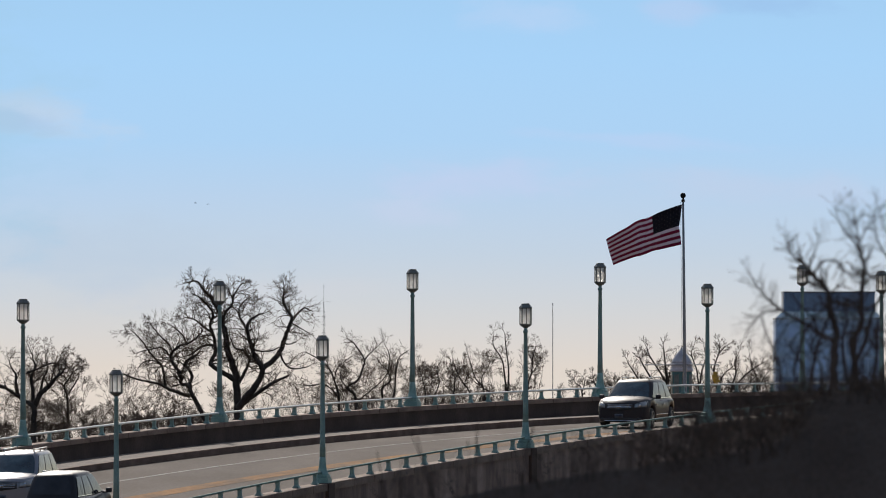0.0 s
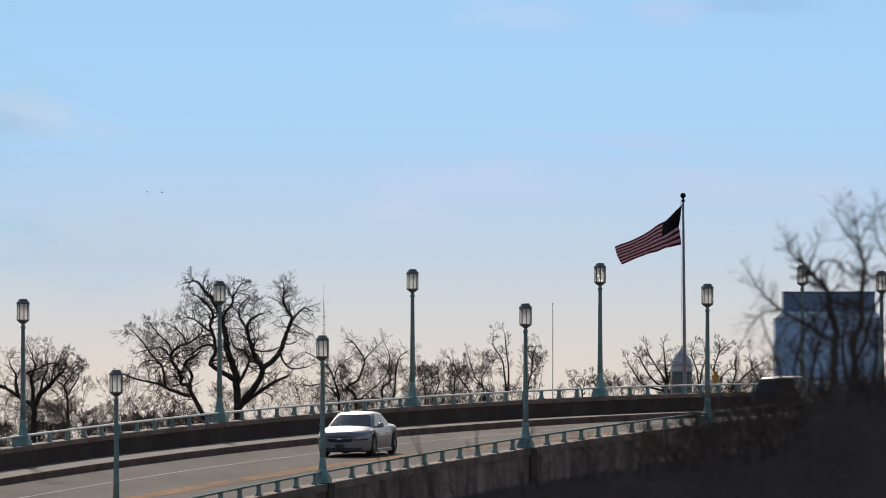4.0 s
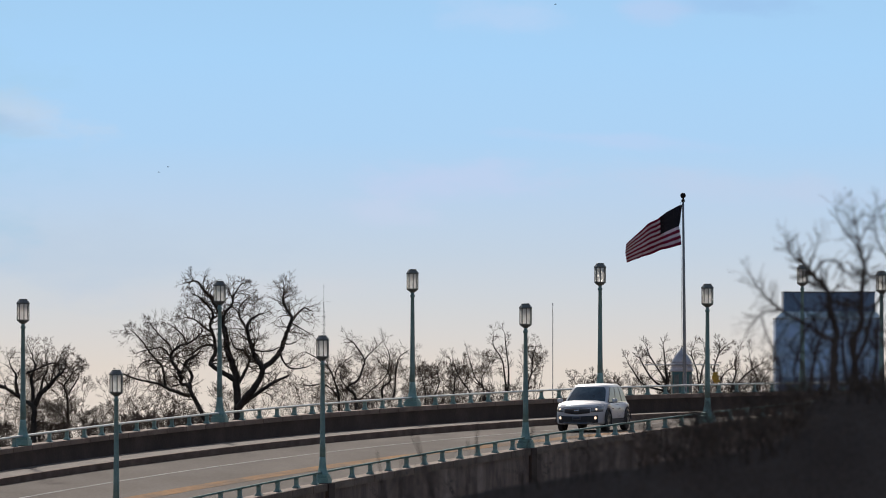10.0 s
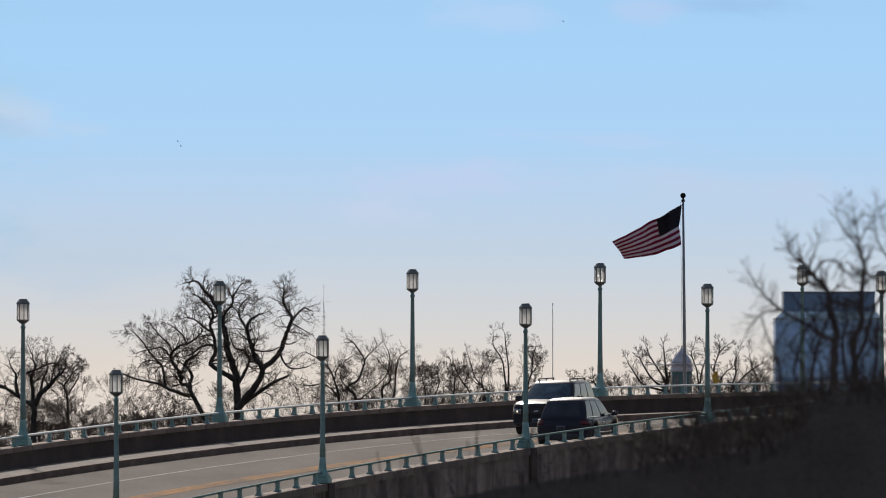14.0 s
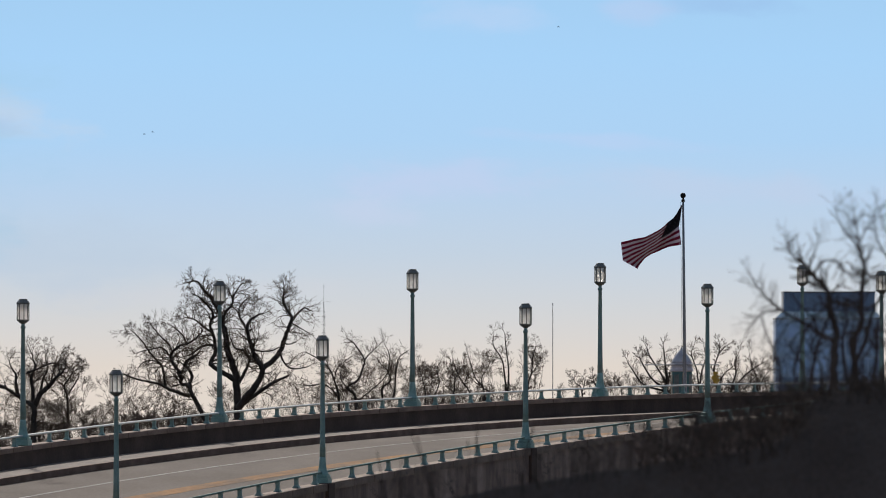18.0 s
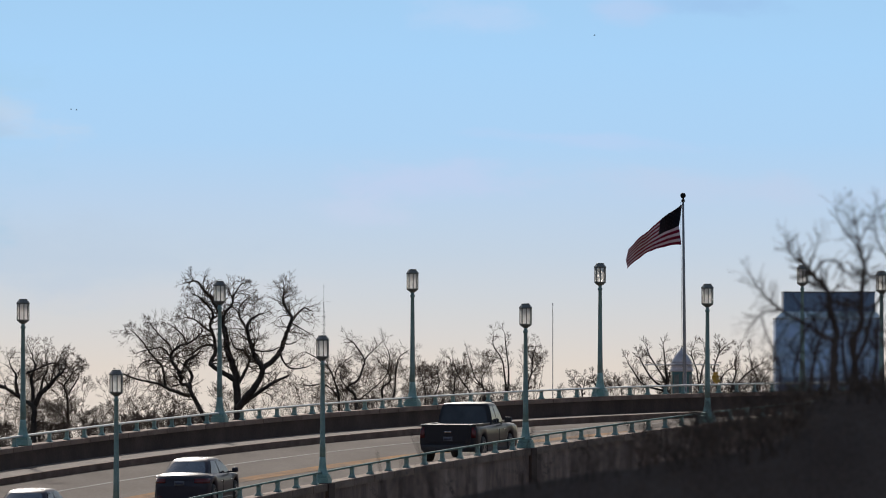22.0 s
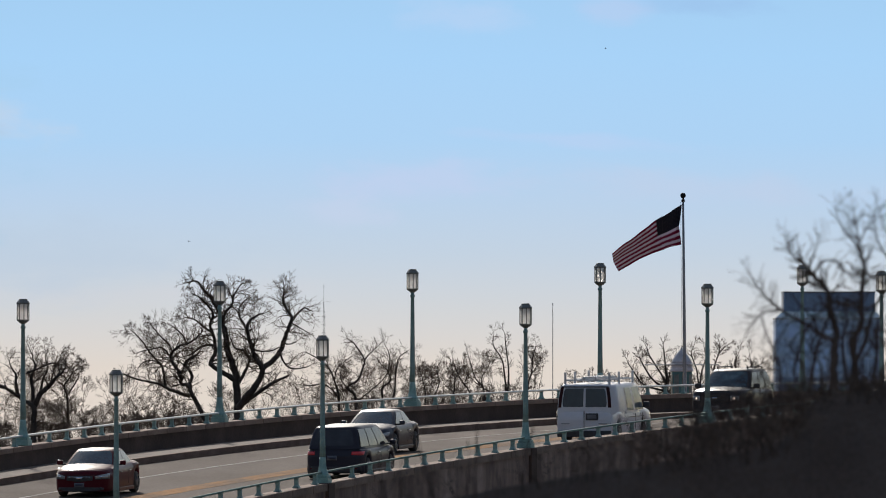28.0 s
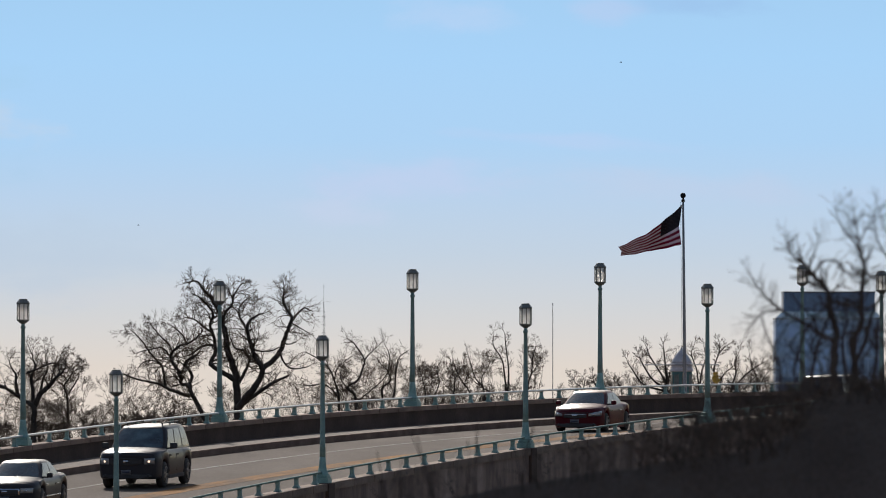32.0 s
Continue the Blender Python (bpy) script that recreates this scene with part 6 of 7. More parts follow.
# ------------------------------------------------------------------ terrace with flagpole and kiosk, beyond the far parapet
bm = bmesh.new()
box(bm, 5.5, 14.5, 591.0, 613.0, -0.3, 11.3, 0.05)
tagged(part("terrace", bm, M_FASCIA), "grey concrete terrace behind the bridge parapet", "terrace", kind="structure")
POLE_X, POLE_Y = 9.645, 600.0


def flagpole():
    ob = tagged(new("flagpole"), "tall slim metal flagpole with a dark ball on top", "flagpole")
    ob.matrix_basis = pose(POLE_X + 0.06, POLE_Y, 11.3, 0, -0.55, 0)
    part("shaft", lathe([(0.16, -0.01), (0.16, 0.06), (0.085, 0.08), (0.075, 2.0), (0.058, 5.5), (0.042, 8.95)], 14), M_POLE, ob, smooth=True)
    bm = bmesh.new()
    bmesh.ops.create_uvsphere(bm, u_segments=16, v_segments=10, radius=0.112)
    bmesh.ops.transform(bm, matrix=Matrix.Translation((0, 0, 9.16)), verts=bm.verts[:])
    part("ball", bm, M_BLACK, ob, "dark round finial", True)
    part("truck", lathe([(0.05, 8.9), (0.075, 8.92), (0.075, 8.99), (0.03, 9.02), (0.03, 9.08)], 12), M_BLACK, ob, "dark pulley cap")
    part("halyard", lathe([(0.006, 1.2), (0.006, 8.9)], 5), M_BLACK, ob).location = (-0.10, 0.0, 0)
    return ob


flagpole()
M_DOME = ramp_mat("pale grey painted metal dome", [(0.3, (0.40, 0.38, 0.40)), (0.7, (0.55, 0.53, 0.55))], 3.0, 0.5)


M_KIOSK = ramp_mat("dark green kiosk paint", [(0.3, (0.05, 0.125, 0.124)), (0.7, (0.08, 0.17, 0.165))], 2.5, 0.5, bump=0.1, fine=30)


def kiosk():
    ob = tagged(new("kiosk"), "small round green kiosk with a pale domed roof", "kiosk")
    ob.location = (9.655, 606, 11.3)
    part("drum", lathe([(0.45, -0.01), (0.45, 0.1), (0.42, 0.12), (0.42, 2.12)], 20), M_KIOSK, ob, smooth=False)
    part("cornice", lathe([(0.46, 2.12), (0.49, 2.16), (0.46, 2.24), (0.43, 2.28), (0.43, 2.36), (0.46, 2.40), (0.44, 2.46)], 20), M_DOME, ob, "pale stepped cornice")
    part("dome", lathe([(0.43, 2.46), (0.40, 2.55), (0.30, 2.72), (0.19, 2.87), (0.09, 2.98), (0.05, 3.0), (0.04, 3.06), (0.05, 3.08), (0.01, 3.13)], 20), M_DOME, ob, "pale domed roof", True)
    for k in range(8):
        bm = bmesh.new()
        box(bm, -0.10, 0.10, -0.012, 0.012, 1.15, 2.0, 0.01)
        bmesh.ops.transform(bm, matrix=Matrix.Rotation(math.pi / 4 * k + 0.25, 4, "Z") @ Matrix.Translation((0, -0.405, 0)), verts=bm.verts[:])
        part("panel", bm, M_TEAL_DARK, ob, "dark green panel")
    bm = lathe([(0.022, -1.5), (0.022, 1.5)], 8)
    bmesh.ops.transform(bm, matrix=pose(0, -0.45, 2.40, 0, 90, 0), verts=bm.verts[:])
    part("crossbar", bm, M_POLE, ob, "thin horizontal bar")
    return ob


kiosk()
# yellow cloth on a thin staff beyond the rail
M_YCLOTH = ramp_mat("bright yellow cloth", [(0.3, (0.36, 0.22, 0.03)), (0.7, (0.52, 0.34, 0.06))], 4.0, 0.8)
M_RCLOTH = ramp_mat("red cloth", [(0.3, (0.30, 0.02, 0.03)), (0.7, (0.42, 0.04, 0.05))], 4.0, 0.8)


def pennant():
    ob = tagged(new("pennant"), "small yellow and red cloth streamer on a staff", "pennant")
    ob.location = (11.05, 604, 11.3)
    part("staff", lathe([(0.018, -0.01), (0.015, 2.15)], 6), M_POLE, ob)
    flaps = []
    rng = random.Random(8)
    for w, z, m in ((0.15, 2.04, M_YCLOTH), (0.24, 1.90, M_YCLOTH), (0.20, 1.77, M_YCLOTH), (0.12, 1.66, M_YCLOTH), (0.10, 1.12, M_RCLOTH)):
        bm = bmesh.new()
        edge = [(w * 0.9 * math.cos(a) * rng.uniform(0.6, 1.25) - w * 0.3, 0.10 * math.sin(a) * rng.uniform(0.6, 1.3)) for a in (2 * math.pi * k / 9 for k in range(9))]
        front, back = [[bm.verts.new((x, y, q)) for x, q in edge] for y in (-0.012, 0.012)]
        bm.faces.new(front)
        bm.faces.new(back[::-1])
        for k in range(9):
            bm.faces.new((front[k], front[(k + 1) % 9], back[(k + 1) % 9], back[k]))
        f = part("flap", bm, m, ob, "red cloth flap" if m is M_RCLOTH else "yellow cloth flap")
        f.location = (0, 0, z)
        flaps.append((f, z))
    return flaps


FLAPS = pennant()

# ------------------------------------------------------------------ the flag, in narrow upright pieces
HOIST, FLY, STRIPS = 1.61, 3.3, 60
M_FRED = ramp_mat("red flag cloth", [(0.3, (0.185, 0.005, 0.042)), (0.7, (0.24, 0.008, 0.056))], 5.0, 0.75)
M_FWHITE = ramp_mat("white flag cloth", [(0.3, (0.60, 0.55, 0.65)), (0.7, (0.70, 0.65, 0.75))], 5.0, 0.75)
M_FBLUE = ramp_mat("navy flag cloth", [(0.3, (0.004, 0.005, 0.016)), (0.7, (0.007, 0.009, 0.026))], 5.0, 0.75)
for m_ in (M_FRED, M_FWHITE, M_FBLUE):
    nt_ = m_.node_tree
    tr_ = nt_.nodes.new("ShaderNodeBsdfTranslucent")
    mix_ = nt_.nodes.new("ShaderNodeMixShader")
    mix_.inputs[0].default_value = 0.26
    pb_ = nt_.nodes["Principled BSDF"]
    nt_.links.new(pb_.inputs["Base Color"].links[0].from_socket, tr_.inputs["Color"])
    nt_.links.new(pb_.outputs[0], mix_.inputs[1])
    nt_.links.new(tr_.outputs[0], mix_.inputs[2])
    nt_.links.new(mix_.outputs[0], nt_.nodes["Material Output"].inputs["Surface"])


M_STAR = ramp_mat("sewn star cloth", [(0.3, (0.03, 0.03, 0.045)), (0.7, (0.05, 0.05, 0.065))], 5.0, 0.8)


def flag():
    """Upright pieces, two to each strip: the canton's height above, the six lower stripes below; cut askew as the cloth hangs."""
    ob = tagged(new("flag"), "striped red, white and blue flag flying from the pole", "flag")
    ob.location = (9.577, POLE_Y, 20.106)
    out, w, st = [], FLY / STRIPS, HOIST / 13
    blue_end, ext = 0.36 * FLY, FLY / STRIPS * 0.56
    for i in range(STRIPS):
        x0, x1 = i * w, (i + 1) * w
        blue = (x0 + x1) / 2 < blue_end
        upper = [(0.0, 7 * st, 2)] if blue else [(j * st, (j + 1) * st, j % 2) for j in range(7)]
        for bands in (upper, [(j * st, (j + 1) * st, 1 - j % 2) for j in range(6)]):
            bm = bmesh.new()
            levels = [b[0] for b in bands] + [bands[-1][1]]
            rings = [[bm.verts.new((sx * ext, y, -z + 0.55 * sx * ext)) for sx, y in ((-1, -0.004), (1, -0.004), (1, 0.004), (-1, 0.004))] for z in levels]
            for (p, q), band in zip(zip(rings, rings[1:]), bands):
                for k in range(4):
                    bm.faces.new((p[k], p[(k + 1) % 4], q[(k + 1) % 4], q[k])).material_index = band[2]
            bm.faces.new(rings[0])
            bm.faces.new(rings[-1][::-1])
            out.append(part("cloth_piece", bm, [M_FRED, M_FWHITE, M_FBLUE], ob))
        piece = out[-2]
        for row in range(9 if blue else 0):
            cols = [(c + 0.5) * blue_end / 6 if row % 2 == 0 else (c + 1) * blue_end / 6 for c in range(6 if row % 2 == 0 else 5)]
            for c in cols:
                if x0 <= c < x1:
                    zc, xc = (row + 0.75) * 7 * st / 9.5, c - (x0 + x1) / 2
                    bm = bmesh.new()
                    faces = [[bm.verts.new((xc + (0.036, 0.015)[k % 2] * math.sin(math.pi * k / 5), y, -zc + (0.036, 0.015)[k % 2] * math.cos(math.pi * k / 5))) for k in range(10)] for y in (-0.0065, 0.0065)]
                    bm.faces.new(faces[0])
                    bm.faces.new(faces[1][::-1])
                    for k in range(10):
                        bm.faces.new((faces[0][k], faces[0][(k + 1) % 10], faces[1][(k + 1) % 10], faces[1][k]))
                    part("star", bm, M_STAR, piece, "white star")
    return out


CLOTH = flag()
# where the two free corners fly, in centimetres right of and above the upper hoist: time, upper x, upper z, lower x, lower z
FLIGHT = [(0, -304, -140, -274, -242), (0.4, -274, -160, -260, -240), (0.8, -301, -206, -287, -235), (1, -295, -204, -295, -240), (1.2, -292, -178, -274, -242), (1.6, -269, -169, -256, -258), (2, -281, -208, -263, -272), (2.4, -269, -174, -247, -265), (2.8, -256, -183, -242, -242), (3, -249, -199, -215, -242), (3.2, -233, -192, -171, -235), (4, -270, -170, -240, -240), (4.8, -285, -150, -265, -235), (5.6, -238, -178, -194, -224), (6, -242, -185, -217, -201), (6.4, -267, -197, -247, -203), (6.8, -258, -197, -247, -213), (7, -261, -217, -242, -224)]
FLIGHT += [(7.2, -249, -206, -240, -224), (7.6, -224, -201, -215, -224), (8, -281, -233, -261, -229), (8.5, -274, -174, -244, -233), (9, -238, -156, -208, -245), (9.5, -224, -114, -201, -199), (10, -224, -160, -220, -233), (10.5, -233, -133, -174, -219), (11, -199, -121, -162, -236), (11.5, -187, -167, -178, -197), (12, -224, -167, -172, -213), (12.5, -238, -128, -146, -197), (13, -222, -119, -213, -213), (13.5, -274, -151, -258, -217), (14, -281, -151, -231, -217), (14.5, -229, -144, -217, -242), (15.2, -255, -175, -230, -250), (15.9, -225, -205, -205, -262)]
FLIGHT += [(16.5, -174, -229, -155, -269), (17, -222, -240, -213, -261), (17.5, -260, -197, -240, -240), (18, -245, -151, -176, -256), (18.5, -263, -224, -240, -247), (19, -268, -197, -236, -247), (19.5, -281, -160, -247, -217), (20, -249, -146, -252, -210), (20.5, -284, -222, -272, -229), (21, -274, -144, -270, -213), (21.5, -258, -188, -194, -224), (22, -215, -181, -217, -254), (22.5, -300, -233, -290, -252), (23, -290, -158, -288, -238), (23.5, -277, -151, -261, -258), (24, -286, -162, -258, -245), (24.5, -272, -149, -268, -229), (25, -288, -146, -256, -240)]
FLIGHT += [(25.5, -297, -178, -279, -251), (26.2, -270, -150, -245, -240), (26.9, -285, -185, -260, -258), (27.5, -260, -174, -251, -269), (28, -281, -199, -254, -268), (28.5, -258, -174, -233, -247), (29, -231, -192, -190, -242), (29.5, -206, -206, -160, -269), (30, -167, -252, -156, -270), (30.5, -213, -274, -206, -283), (31, -206, -229, -172, -268), (31.5, -233, -167, -171, -217), (32, -256, -172, -245, -206)]
# how far the middles of the upper and lower edges and of the fly edge stand off from straight lines: time, then x and z of each
BEND = [(0, -10, 8, -2, 7, -2, 1), (1, 1, 8, -3, 2, 0, 1), (2, -1, 3, -26, 8, -5, 2), (3, 33, -13, 18, 16, -5, 1), (6, 0, -8, -3, 3, -7, -1), (7, 7, -33, -2, 5, -3, -1), (8, 10, -9, 0, 12, -7, 0), (9, -11, 23, -10, 29, -14, 2), (10, -9, 9, 2, 5, -5, 3), (11, 10, -45, -19, 2, -11, -5), (12, 9, -6, 1, 11, -12, 9), (13, 8, -25, -1, 4, 9, -2), (14, 1, -2, 8, -10, 5, -1)]
BEND += [(17, 10, 26, 6, 23, -3, 2), (18, 33, -25, -31, 12, -28, -17), (19, 8, 11, -3, 16, -4, 7), (20, 8, 0, 5, -2, 47, 0), (20.5, 9, 13, 3, 0, -4, -1), (21, -2, -3, 14, -10, -5, 0), (21.5, 8, -30, -31, -16, -7, -1), (22, -11, 1, -10, 24, -8, -2), (22.5, 10, 16, 6, 10, -3, 1), (23, 8, 1, 5, -4, -1, 2), (23.5, -1, 14, 0, 15, -6, 5), (24, -8, 13, 1, 4, -10, 1), (24.5, -3, 1, 3, -6, -9, 0)]
BEND += [(25, -2, 2, 7, -1, -15, 0), (28, -3, 6, 8, 18, -8, 3), (29, 47, -23, 3, 3, -13, 2), (30, 1, 7, -2, 19, -2, 1), (31, 14, -16, -15, 20, -5, 0), (32, 9, -15, 3, -2, 8, 2)]


def flag_pieces(t):
    """Poses of the pieces at t seconds, upper and lower by turns: each keeps its size and leans or turns in depth where the cloth looks shorter."""
    ts, us = [r[0] for r in FLIGHT], [r[0] for r in BEND]
    tx, tz, bx, bz = [float(np.interp(t, ts, [r[k] for r in FLIGHT])) / 100 for k in (1, 2, 3, 4)]
    tdx, tdz, bdx, bdz, mdx, mdz = [float(np.interp(t, us, [r[k] for r in BEND])) / 100 for k in (1, 2, 3, 4, 5, 6)]
    k = 7 / 13

    def edge(s, p0, mid, end):
        return [(1 - s) ** 2 * p0[i] + 2 * s * (1 - s) * (2 * mid[i] - (p0[i] + end[i]) / 2) + s * s * end[i] for i in (0, 1)]

    top, low, middle = [], [], []
    for i in range(STRIPS + 1):
        s = i / STRIPS
        wave = s * (1 - s) * (0.11 * math.sin(2 * math.pi * (2.1 * s - 1.2 * t)) + 0.06 * math.sin(2 * math.pi * (3.7 * s - 1.9 * t) + 1.3))
        p = edge(s, (0.0, 0.0), (tx / 2 + tdx, tz / 2 + tdz), (tx, tz))
        q = edge(s, (-0.03, -HOIST), (bx / 2 + bdx, (bz - HOIST) / 2 + bdz), (bx, bz))
        out = s * s
        top.append((p[0], p[1] + wave))
        low.append((q[0], q[1] - 0.6 * wave))
        middle.append((p[0] * (1 - k) + q[0] * k + mdx * out - 0.11 * (1 - s) ** 3, p[1] * (1 - k) + q[1] * k + mdz * out + 0.5 * wave))
    out, depth, w = [], 0.0, FLY / STRIPS
    for i in range(STRIPS):
        (ax, az), (cx, cz) = middle[i], middle[i + 1]
        dy = math.sqrt(max(0.0, w * w - (cx - ax) ** 2 - (cz - az) ** 2))
        dy *= max(-1.0, min(1.0, 2 * math.sin(2 * math.pi * (1.6 * (i + 0.5) / STRIPS - 0.95 * t))))
        for a, b, tall, side in ((top, middle, HOIST * k, 1), (middle, low, HOIST * (1 - k), -1)):
            u = Vector(((a[i][0] + a[i + 1][0]) / 2, 0, (a[i][1] + a[i + 1][1]) / 2))
            v = Vector(((b[i][0] + b[i + 1][0]) / 2, 0, (b[i][1] + b[i + 1][1]) / 2))
            d = u - v
            lean = -math.sqrt(max(0.0, tall ** 2 - d.x ** 2 - d.z ** 2))
            up = Vector((d.x, lean, d.z)).normalized()
            e = Vector((cx - ax, dy, cz - az))
            ex = -(e - up * e.dot(up)).normalized()
            m = Matrix((ex, up.cross(ex), up)).transposed().to_4x4()
            mid = (u + v) / 2 + Vector((0, depth + dy / 2 + side * lean / 2, 0))
            m.translation = mid + up * (tall / 2)
            out.append(m)
        depth += dy
    return out


# ------------------------------------------------------------------ far things
M_TOWER = ramp_mat("blue-grey glass and panel facade", [(0.3, (0.33, 0.42, 0.58)), (0.7, (0.45, 0.55, 0.72))], 0.12, 0.6, fine=0.6)
M_TOWERGLASS = ramp_mat("blue facade glass", [(0.3, (0.25, 0.35, 0.53)), (0.7, (0.36, 0.48, 0.68))], 0.2, 0.4, fine=1.0, vary=0.3, spec=0.8)
M_TOWERTOP = ramp_mat("slate plant screen", [(0.3, (0.12, 0.165, 0.26)), (0.7, (0.18, 0.235, 0.345))], 0.2, 0.5)
# sky glints put into a near-white base that varies from pane to pane
M_SKYLIGHT = ramp_mat("skylight glass with sky glints in its colour", [(0.35, (0.55, 0.68, 0.70)), (0.65, (0.88, 0.93, 0.92))], 0.9, 0.1, spec=1.0, vary=0.3)
M_SKYLIGHT.node_tree.nodes["Principled BSDF"].inputs["IOR"].default_value = 2.4


def tower():
    ob = tagged(new("office_tower"), "blue glass office tower with a setback top, far off", "building")
    ob.location = (61.7, 2400, 0)
    bm = bmesh.new()
    box(bm, -8.4, 8.5, 0, 17, -0.2, 26.0, 0.25)
    part("wall", bm, M_TOWER, ob)
    bm = bmesh.new()
    box(bm, -7.1, 7.55, 1.2, 15, 26.2, 30.3, 0.06)
    part("plant_screen", bm, M_TOWERTOP, ob, "slate blue setback plant floor")
    for k in range(8):
        bm = bmesh.new()
        x = -6.95 + 1.83 * k
        box(bm, x - 0.02, x + 0.02, 1.16, 1.21, 26.3, 30.25)
        part("panel_joint", bm, M_TOWERGLASS, ob)
    bm = bmesh.new()
    box(bm, -7.2, 7.65, 1.1, 15.1, 30.3, 30.48, 0.04)
    part("parapet", bm, simple("dark roof edge", (0.08, 0.085, 0.1), 0.5), ob, "dark thin roof edge")
    bm = bmesh.new()
    box(bm, -8.5, 8.6, -0.15, 17.1, 26.0, 26.3, 0.08)
    part("cornice", bm, simple("pale metal coping", (0.42, 0.46, 0.52), 0.3, 0.6), ob, "pale metal coping")
    # a skirt of sloping glass from the coping up to the setback
    for k in range(11):
        x0, x1 = -8.35 + 1.535 * k, -8.35 + 1.535 * k + 1.46
        q0, q1 = max(x0, -7.3), min(x1, 7.75)
        if q1 - q0 > 0.2:
            part("skylight", slab([(x0, -0.05, 26.32), (x1, -0.05, 26.32), (q1, 1.12, 27.25), (q0, 1.12, 27.25)], 0.08), M_SKYLIGHT, ob, "sloped glass skylight, glints put into its pale colour")
    for i in range(9):
        for j in range(8):
            bm = bmesh.new()
            box(bm, -8.1 + 1.83 * i, -8.1 + 1.83 * i + 1.6, -0.06, 0.1, 24.0 - 2.9 * j - 0.9, 24.0 - 2.9 * j + 1.4)
            part("window", bm, M_TOWERGLASS, ob)
    return ob


tower()


def mast():
    ob = tagged(new("radio_mast"), "thin grey lattice radio mast far beyond the trees", "mast")
    ob.location = (-11.94, 1500, 0)
    w = Wood()
    for k in range(3):
        a = 2 * math.pi * k / 3
        w.limb((0.16 * math.cos(a), 0.16 * math.sin(a), 0), (0.10 * math.cos(a), 0.10 * math.sin(a), 21.6), 0.018, 0.014)
    w.mesh("leg", M_POLE, ob, 4)
    w = Wood()
    for i in range(72):
        z, r = 0.3 * i, 0.16 - 0.06 * i / 72
        for k in range(3):
            a, b = 2 * math.pi * k / 3, 2 * math.pi * (k + 1) / 3
            w.limb((r * math.cos(a), r * math.sin(a), z), (r * math.cos(b), r * math.sin(b), z + 0.3), 0.009, 0.009)
    w.mesh("brace", M_POLE, ob, 3)
    part("antenna", lathe([(0.03, 21.4), (0.03, 22.5), (0.012, 22.6), (0.012, 24.2)], 6), M_POLE, ob, "thin whip antenna")
    for z, l in ((18.6, 0.28), (19.4, 0.22), (20.2, 0.26), (21.0, 0.2)):
        bm = lathe([(0.02, -l), (0.02, l)], 5)
        bmesh.ops.transform(bm, matrix=pose(0, 0, z, 0, 90, 0), verts=bm.verts[:])
        part("arm", bm, M_POLE, ob)
    return ob


mast()
whip = tagged(new("whip_mast"), "single thin pale pole far beyond the bridge", "mast")
whip.location = (8.79, 1200, 0)
part("shaft", lathe([(0.05, -0.1), (0.04, 12), (0.026, 19.6), (0.015, 20.15)], 8), M_POLE, whip)
part("tip", lathe([(0.04, 20.1), (0.04, 20.25), (0.01, 20.32)], 6), M_POLE, whip)


def bird():
    ob = tagged(new("bird"), "small dark gliding bird high in the sky", "bird", "birds in the sky")
    bm = bmesh.new()
    bmesh.ops.create_uvsphere(bm, u_segments=8, v_segments=6, radius=0.07)
    bmesh.ops.transform(bm, matrix=Matrix.Diagonal((2.2, 1, 0.9, 1)), verts=bm.verts[:])
    part("body", bm, M_BLACK, ob, smooth=True)
    for s in (-1, 1):
        bm = slab([(-0.08, s * 0.03, 0.01), (0.09, s * 0.03, 0.01), (0.03, s * 0.31, 0.09), (-0.04, s * 0.31, 0.09)], 0.02)
        part("wing", bm, M_BLACK, ob)
    bm = slab([(-0.13, -0.03, 0), (-0.13, 0.03, 0), (-0.26, 0.06, 0), (-0.26, -0.06, 0)], 0.02)
    part("tail", bm, M_BLACK, ob)
    return ob


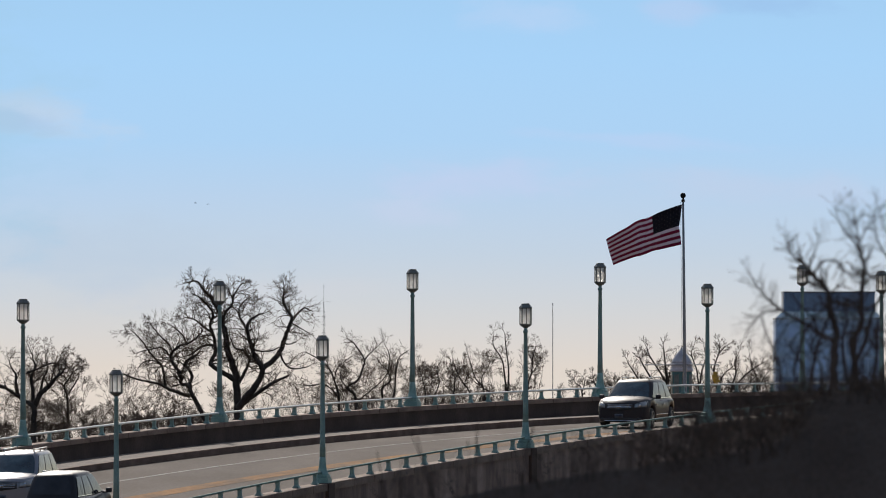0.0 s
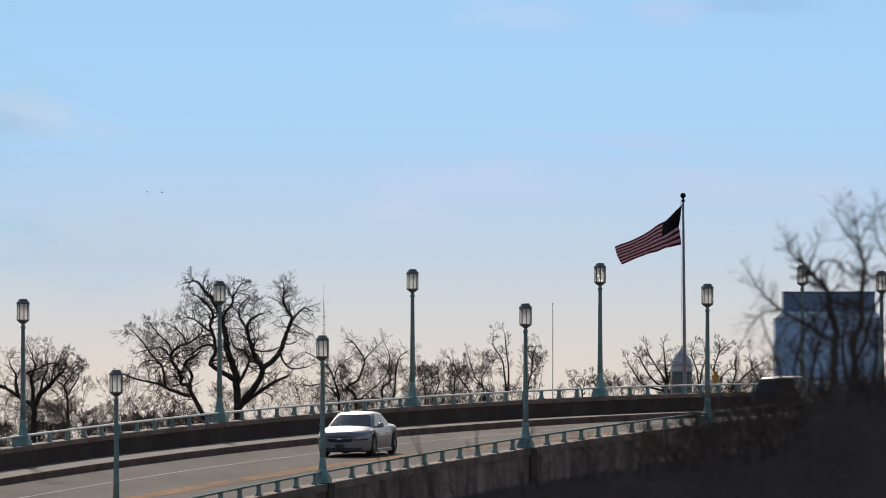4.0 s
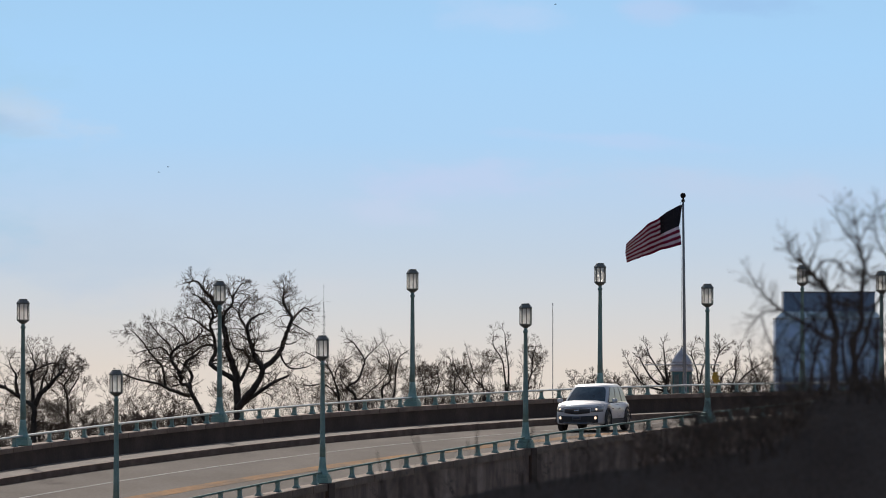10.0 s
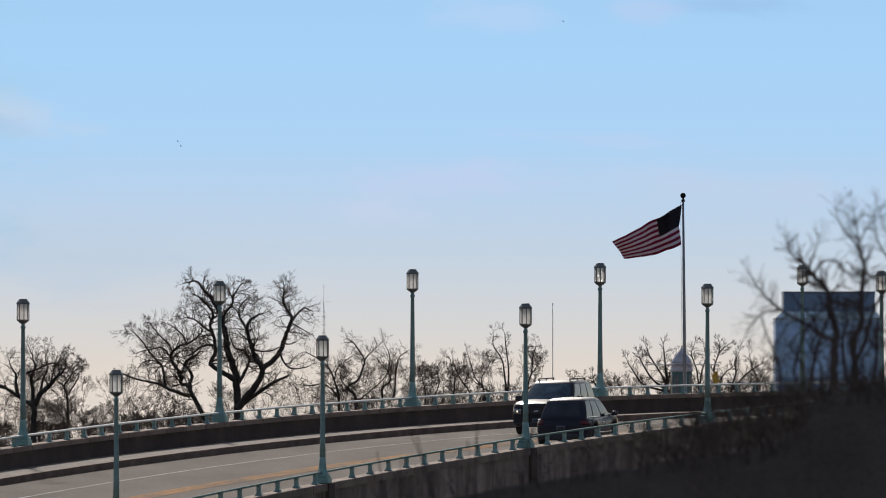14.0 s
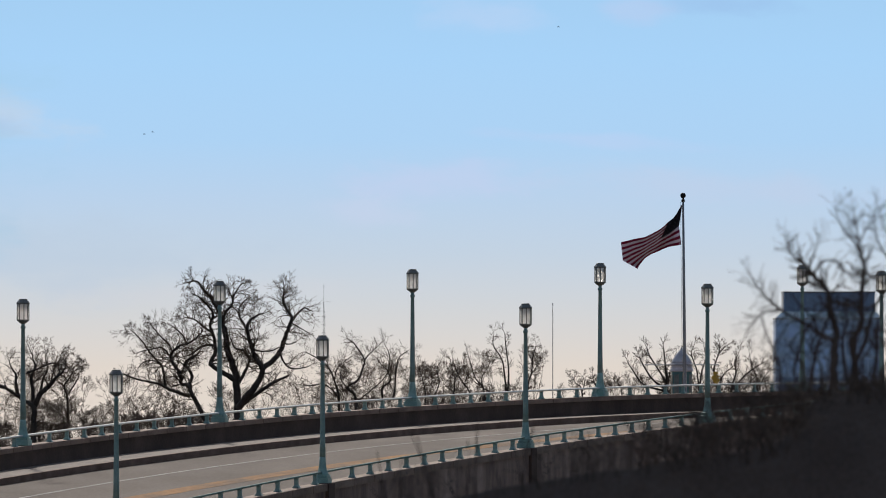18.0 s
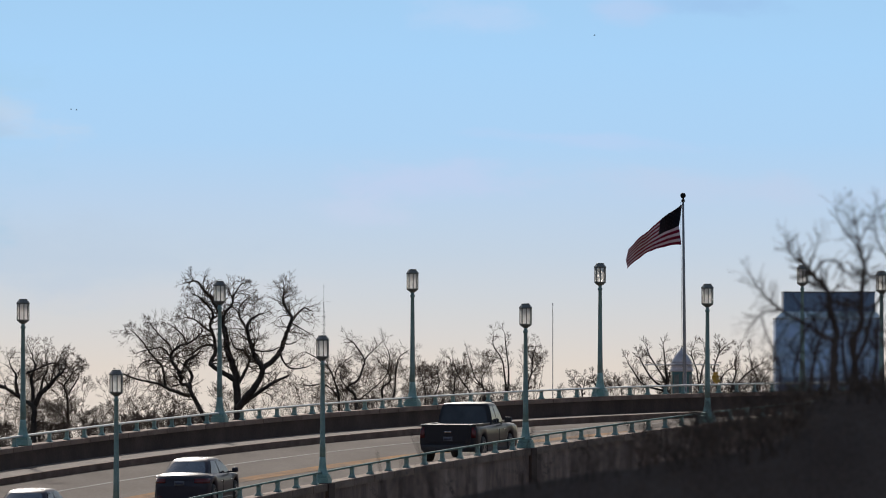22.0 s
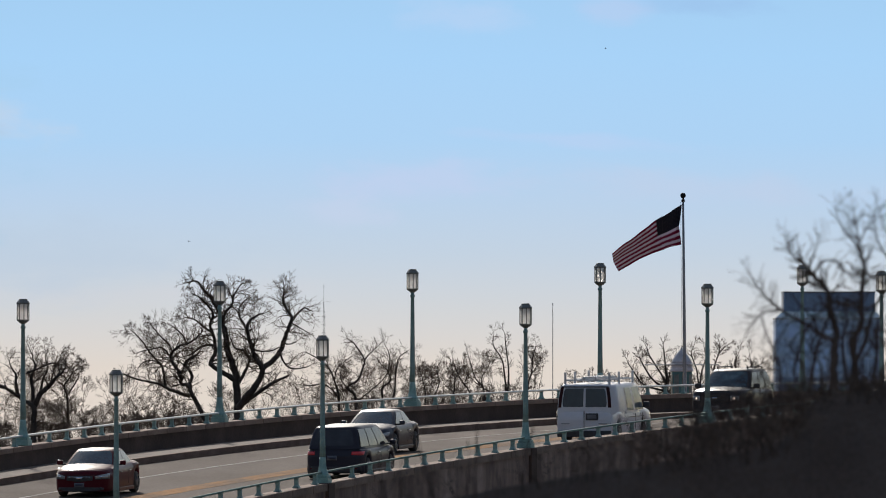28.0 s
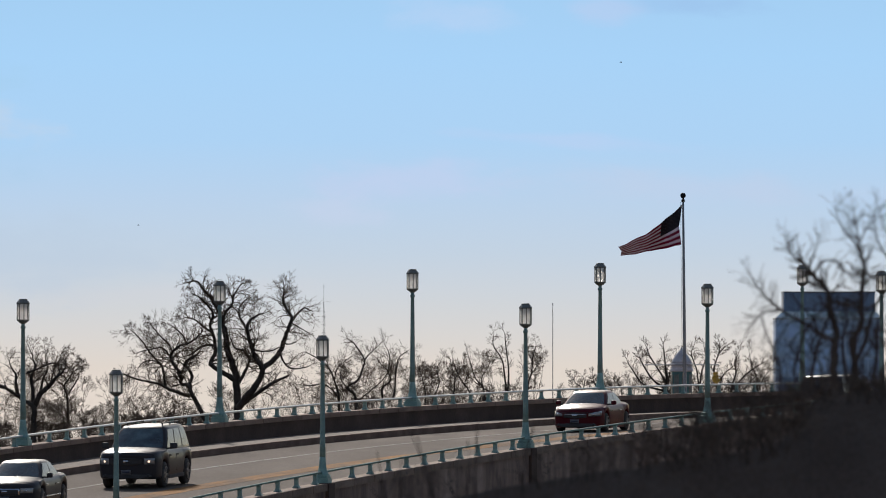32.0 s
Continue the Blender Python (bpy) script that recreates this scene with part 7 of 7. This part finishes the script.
BIRDS = []
first = bird()
for track in (((0, -41.4, 46), (6, -50.8, 48.6), (9, -49.1, 50.1), (13, -43.5, 54.7), (19, -52.4, 58.2), (23, -64.3, 62.7), (32, -90, 68)),
              ((0, -39.3, 45.8), (6, -48.3, 48.8), (9, -46.8, 50.9), (13, -44.2, 55.6), (19, -51.0, 58.5), (23, -66.1, 62.8), (32, -92, 69)),
              ((0, 12, 84), (9, 18, 80), (13, 20.1, 76.8), (19, 19.2, 75.2), (23, 26.6, 73.6), (28, 27.1, 71.8), (32, 29.7, 69.5)),
              ((0, -5, 8), (20, -22, 10), (25, -37, 36), (28, -42.5, 39.6), (32, -50.9, 42.3))):
    BIRDS.append((first if not BIRDS else copy_thing(first, pose(0, 2500, 40)), track))


# ------------------------------------------------------------------ what moves
def motions():
    for ob, t0, u0, speed, w, gain in TRAFFIC:
        rows = []
        for i in range(65):
            dt = i * 0.5 - t0
            near = max(-4.5, min(4.5, dt))
            s = speed * dt + gain * (0.5 * near * near + near * (dt - near))
            rows.append((i * 0.5, along(u0 + s / BAY, w, ROAD_Z + 0.006, speed < 0)))
        walk(ob, rows)
        # wheels roll while the vehicle crosses the bridge's visible stretch
        a, b = sorted((max(0.0, min(32.0, t0 + (e - u0) * BAY / speed)) for e in (-1.7, 2.6)))
        for car, wheel, x, r in WHEELS:
            if car is ob and b > a:
                n = max(2, math.ceil((b - a) * abs(speed) * 1.04 / r / 1.3))
                turn = abs(speed) / r
                spin = [(a + (b - a) * i / n, Matrix.Translation((x, 0, r)) @ Matrix.Rotation(turn * (b - a) * i / n, 4, "Y") @ Matrix.Translation((-x, 0, -r))) for i in range(n + 1)]
                walk(wheel, ([(0.0, spin[0][1])] if a > 0 else []) + spin + ([(32.0, spin[-1][1])] if b < 32 else []))
    times = [i * 0.2 for i in range(161)]
    poses = [flag_pieces(t) for t in times]
    for k, piece in enumerate(CLOTH):
        walk(piece, [(t, p[k]) for t, p in zip(times, poses)])
    for i, (f, z) in enumerate(FLAPS):
        walk(f, [(0.25 * n, pose(0, 0, z, 0, 14 * math.sin(1.7 * n + i), 30 * math.sin(1.1 * n + 2 * i))) for n in range(129)])
    for ob, track in BIRDS:
        rows = []
        for i, (t, x, z) in enumerate(track):
            q = track[min(i + 1, len(track) - 1)]
            p = track[max(i - 1, 0)]
            rows.append((t, pose(x, 2500, z, 8, 0, 180 if q[1] < p[1] else 179)))
        walk(ob, rows)
    walk(sky_sheet, [(0.0, pose(0, 4600, EYE_Z)), (32.0, pose(-22, 4600, EYE_Z))])


motions()
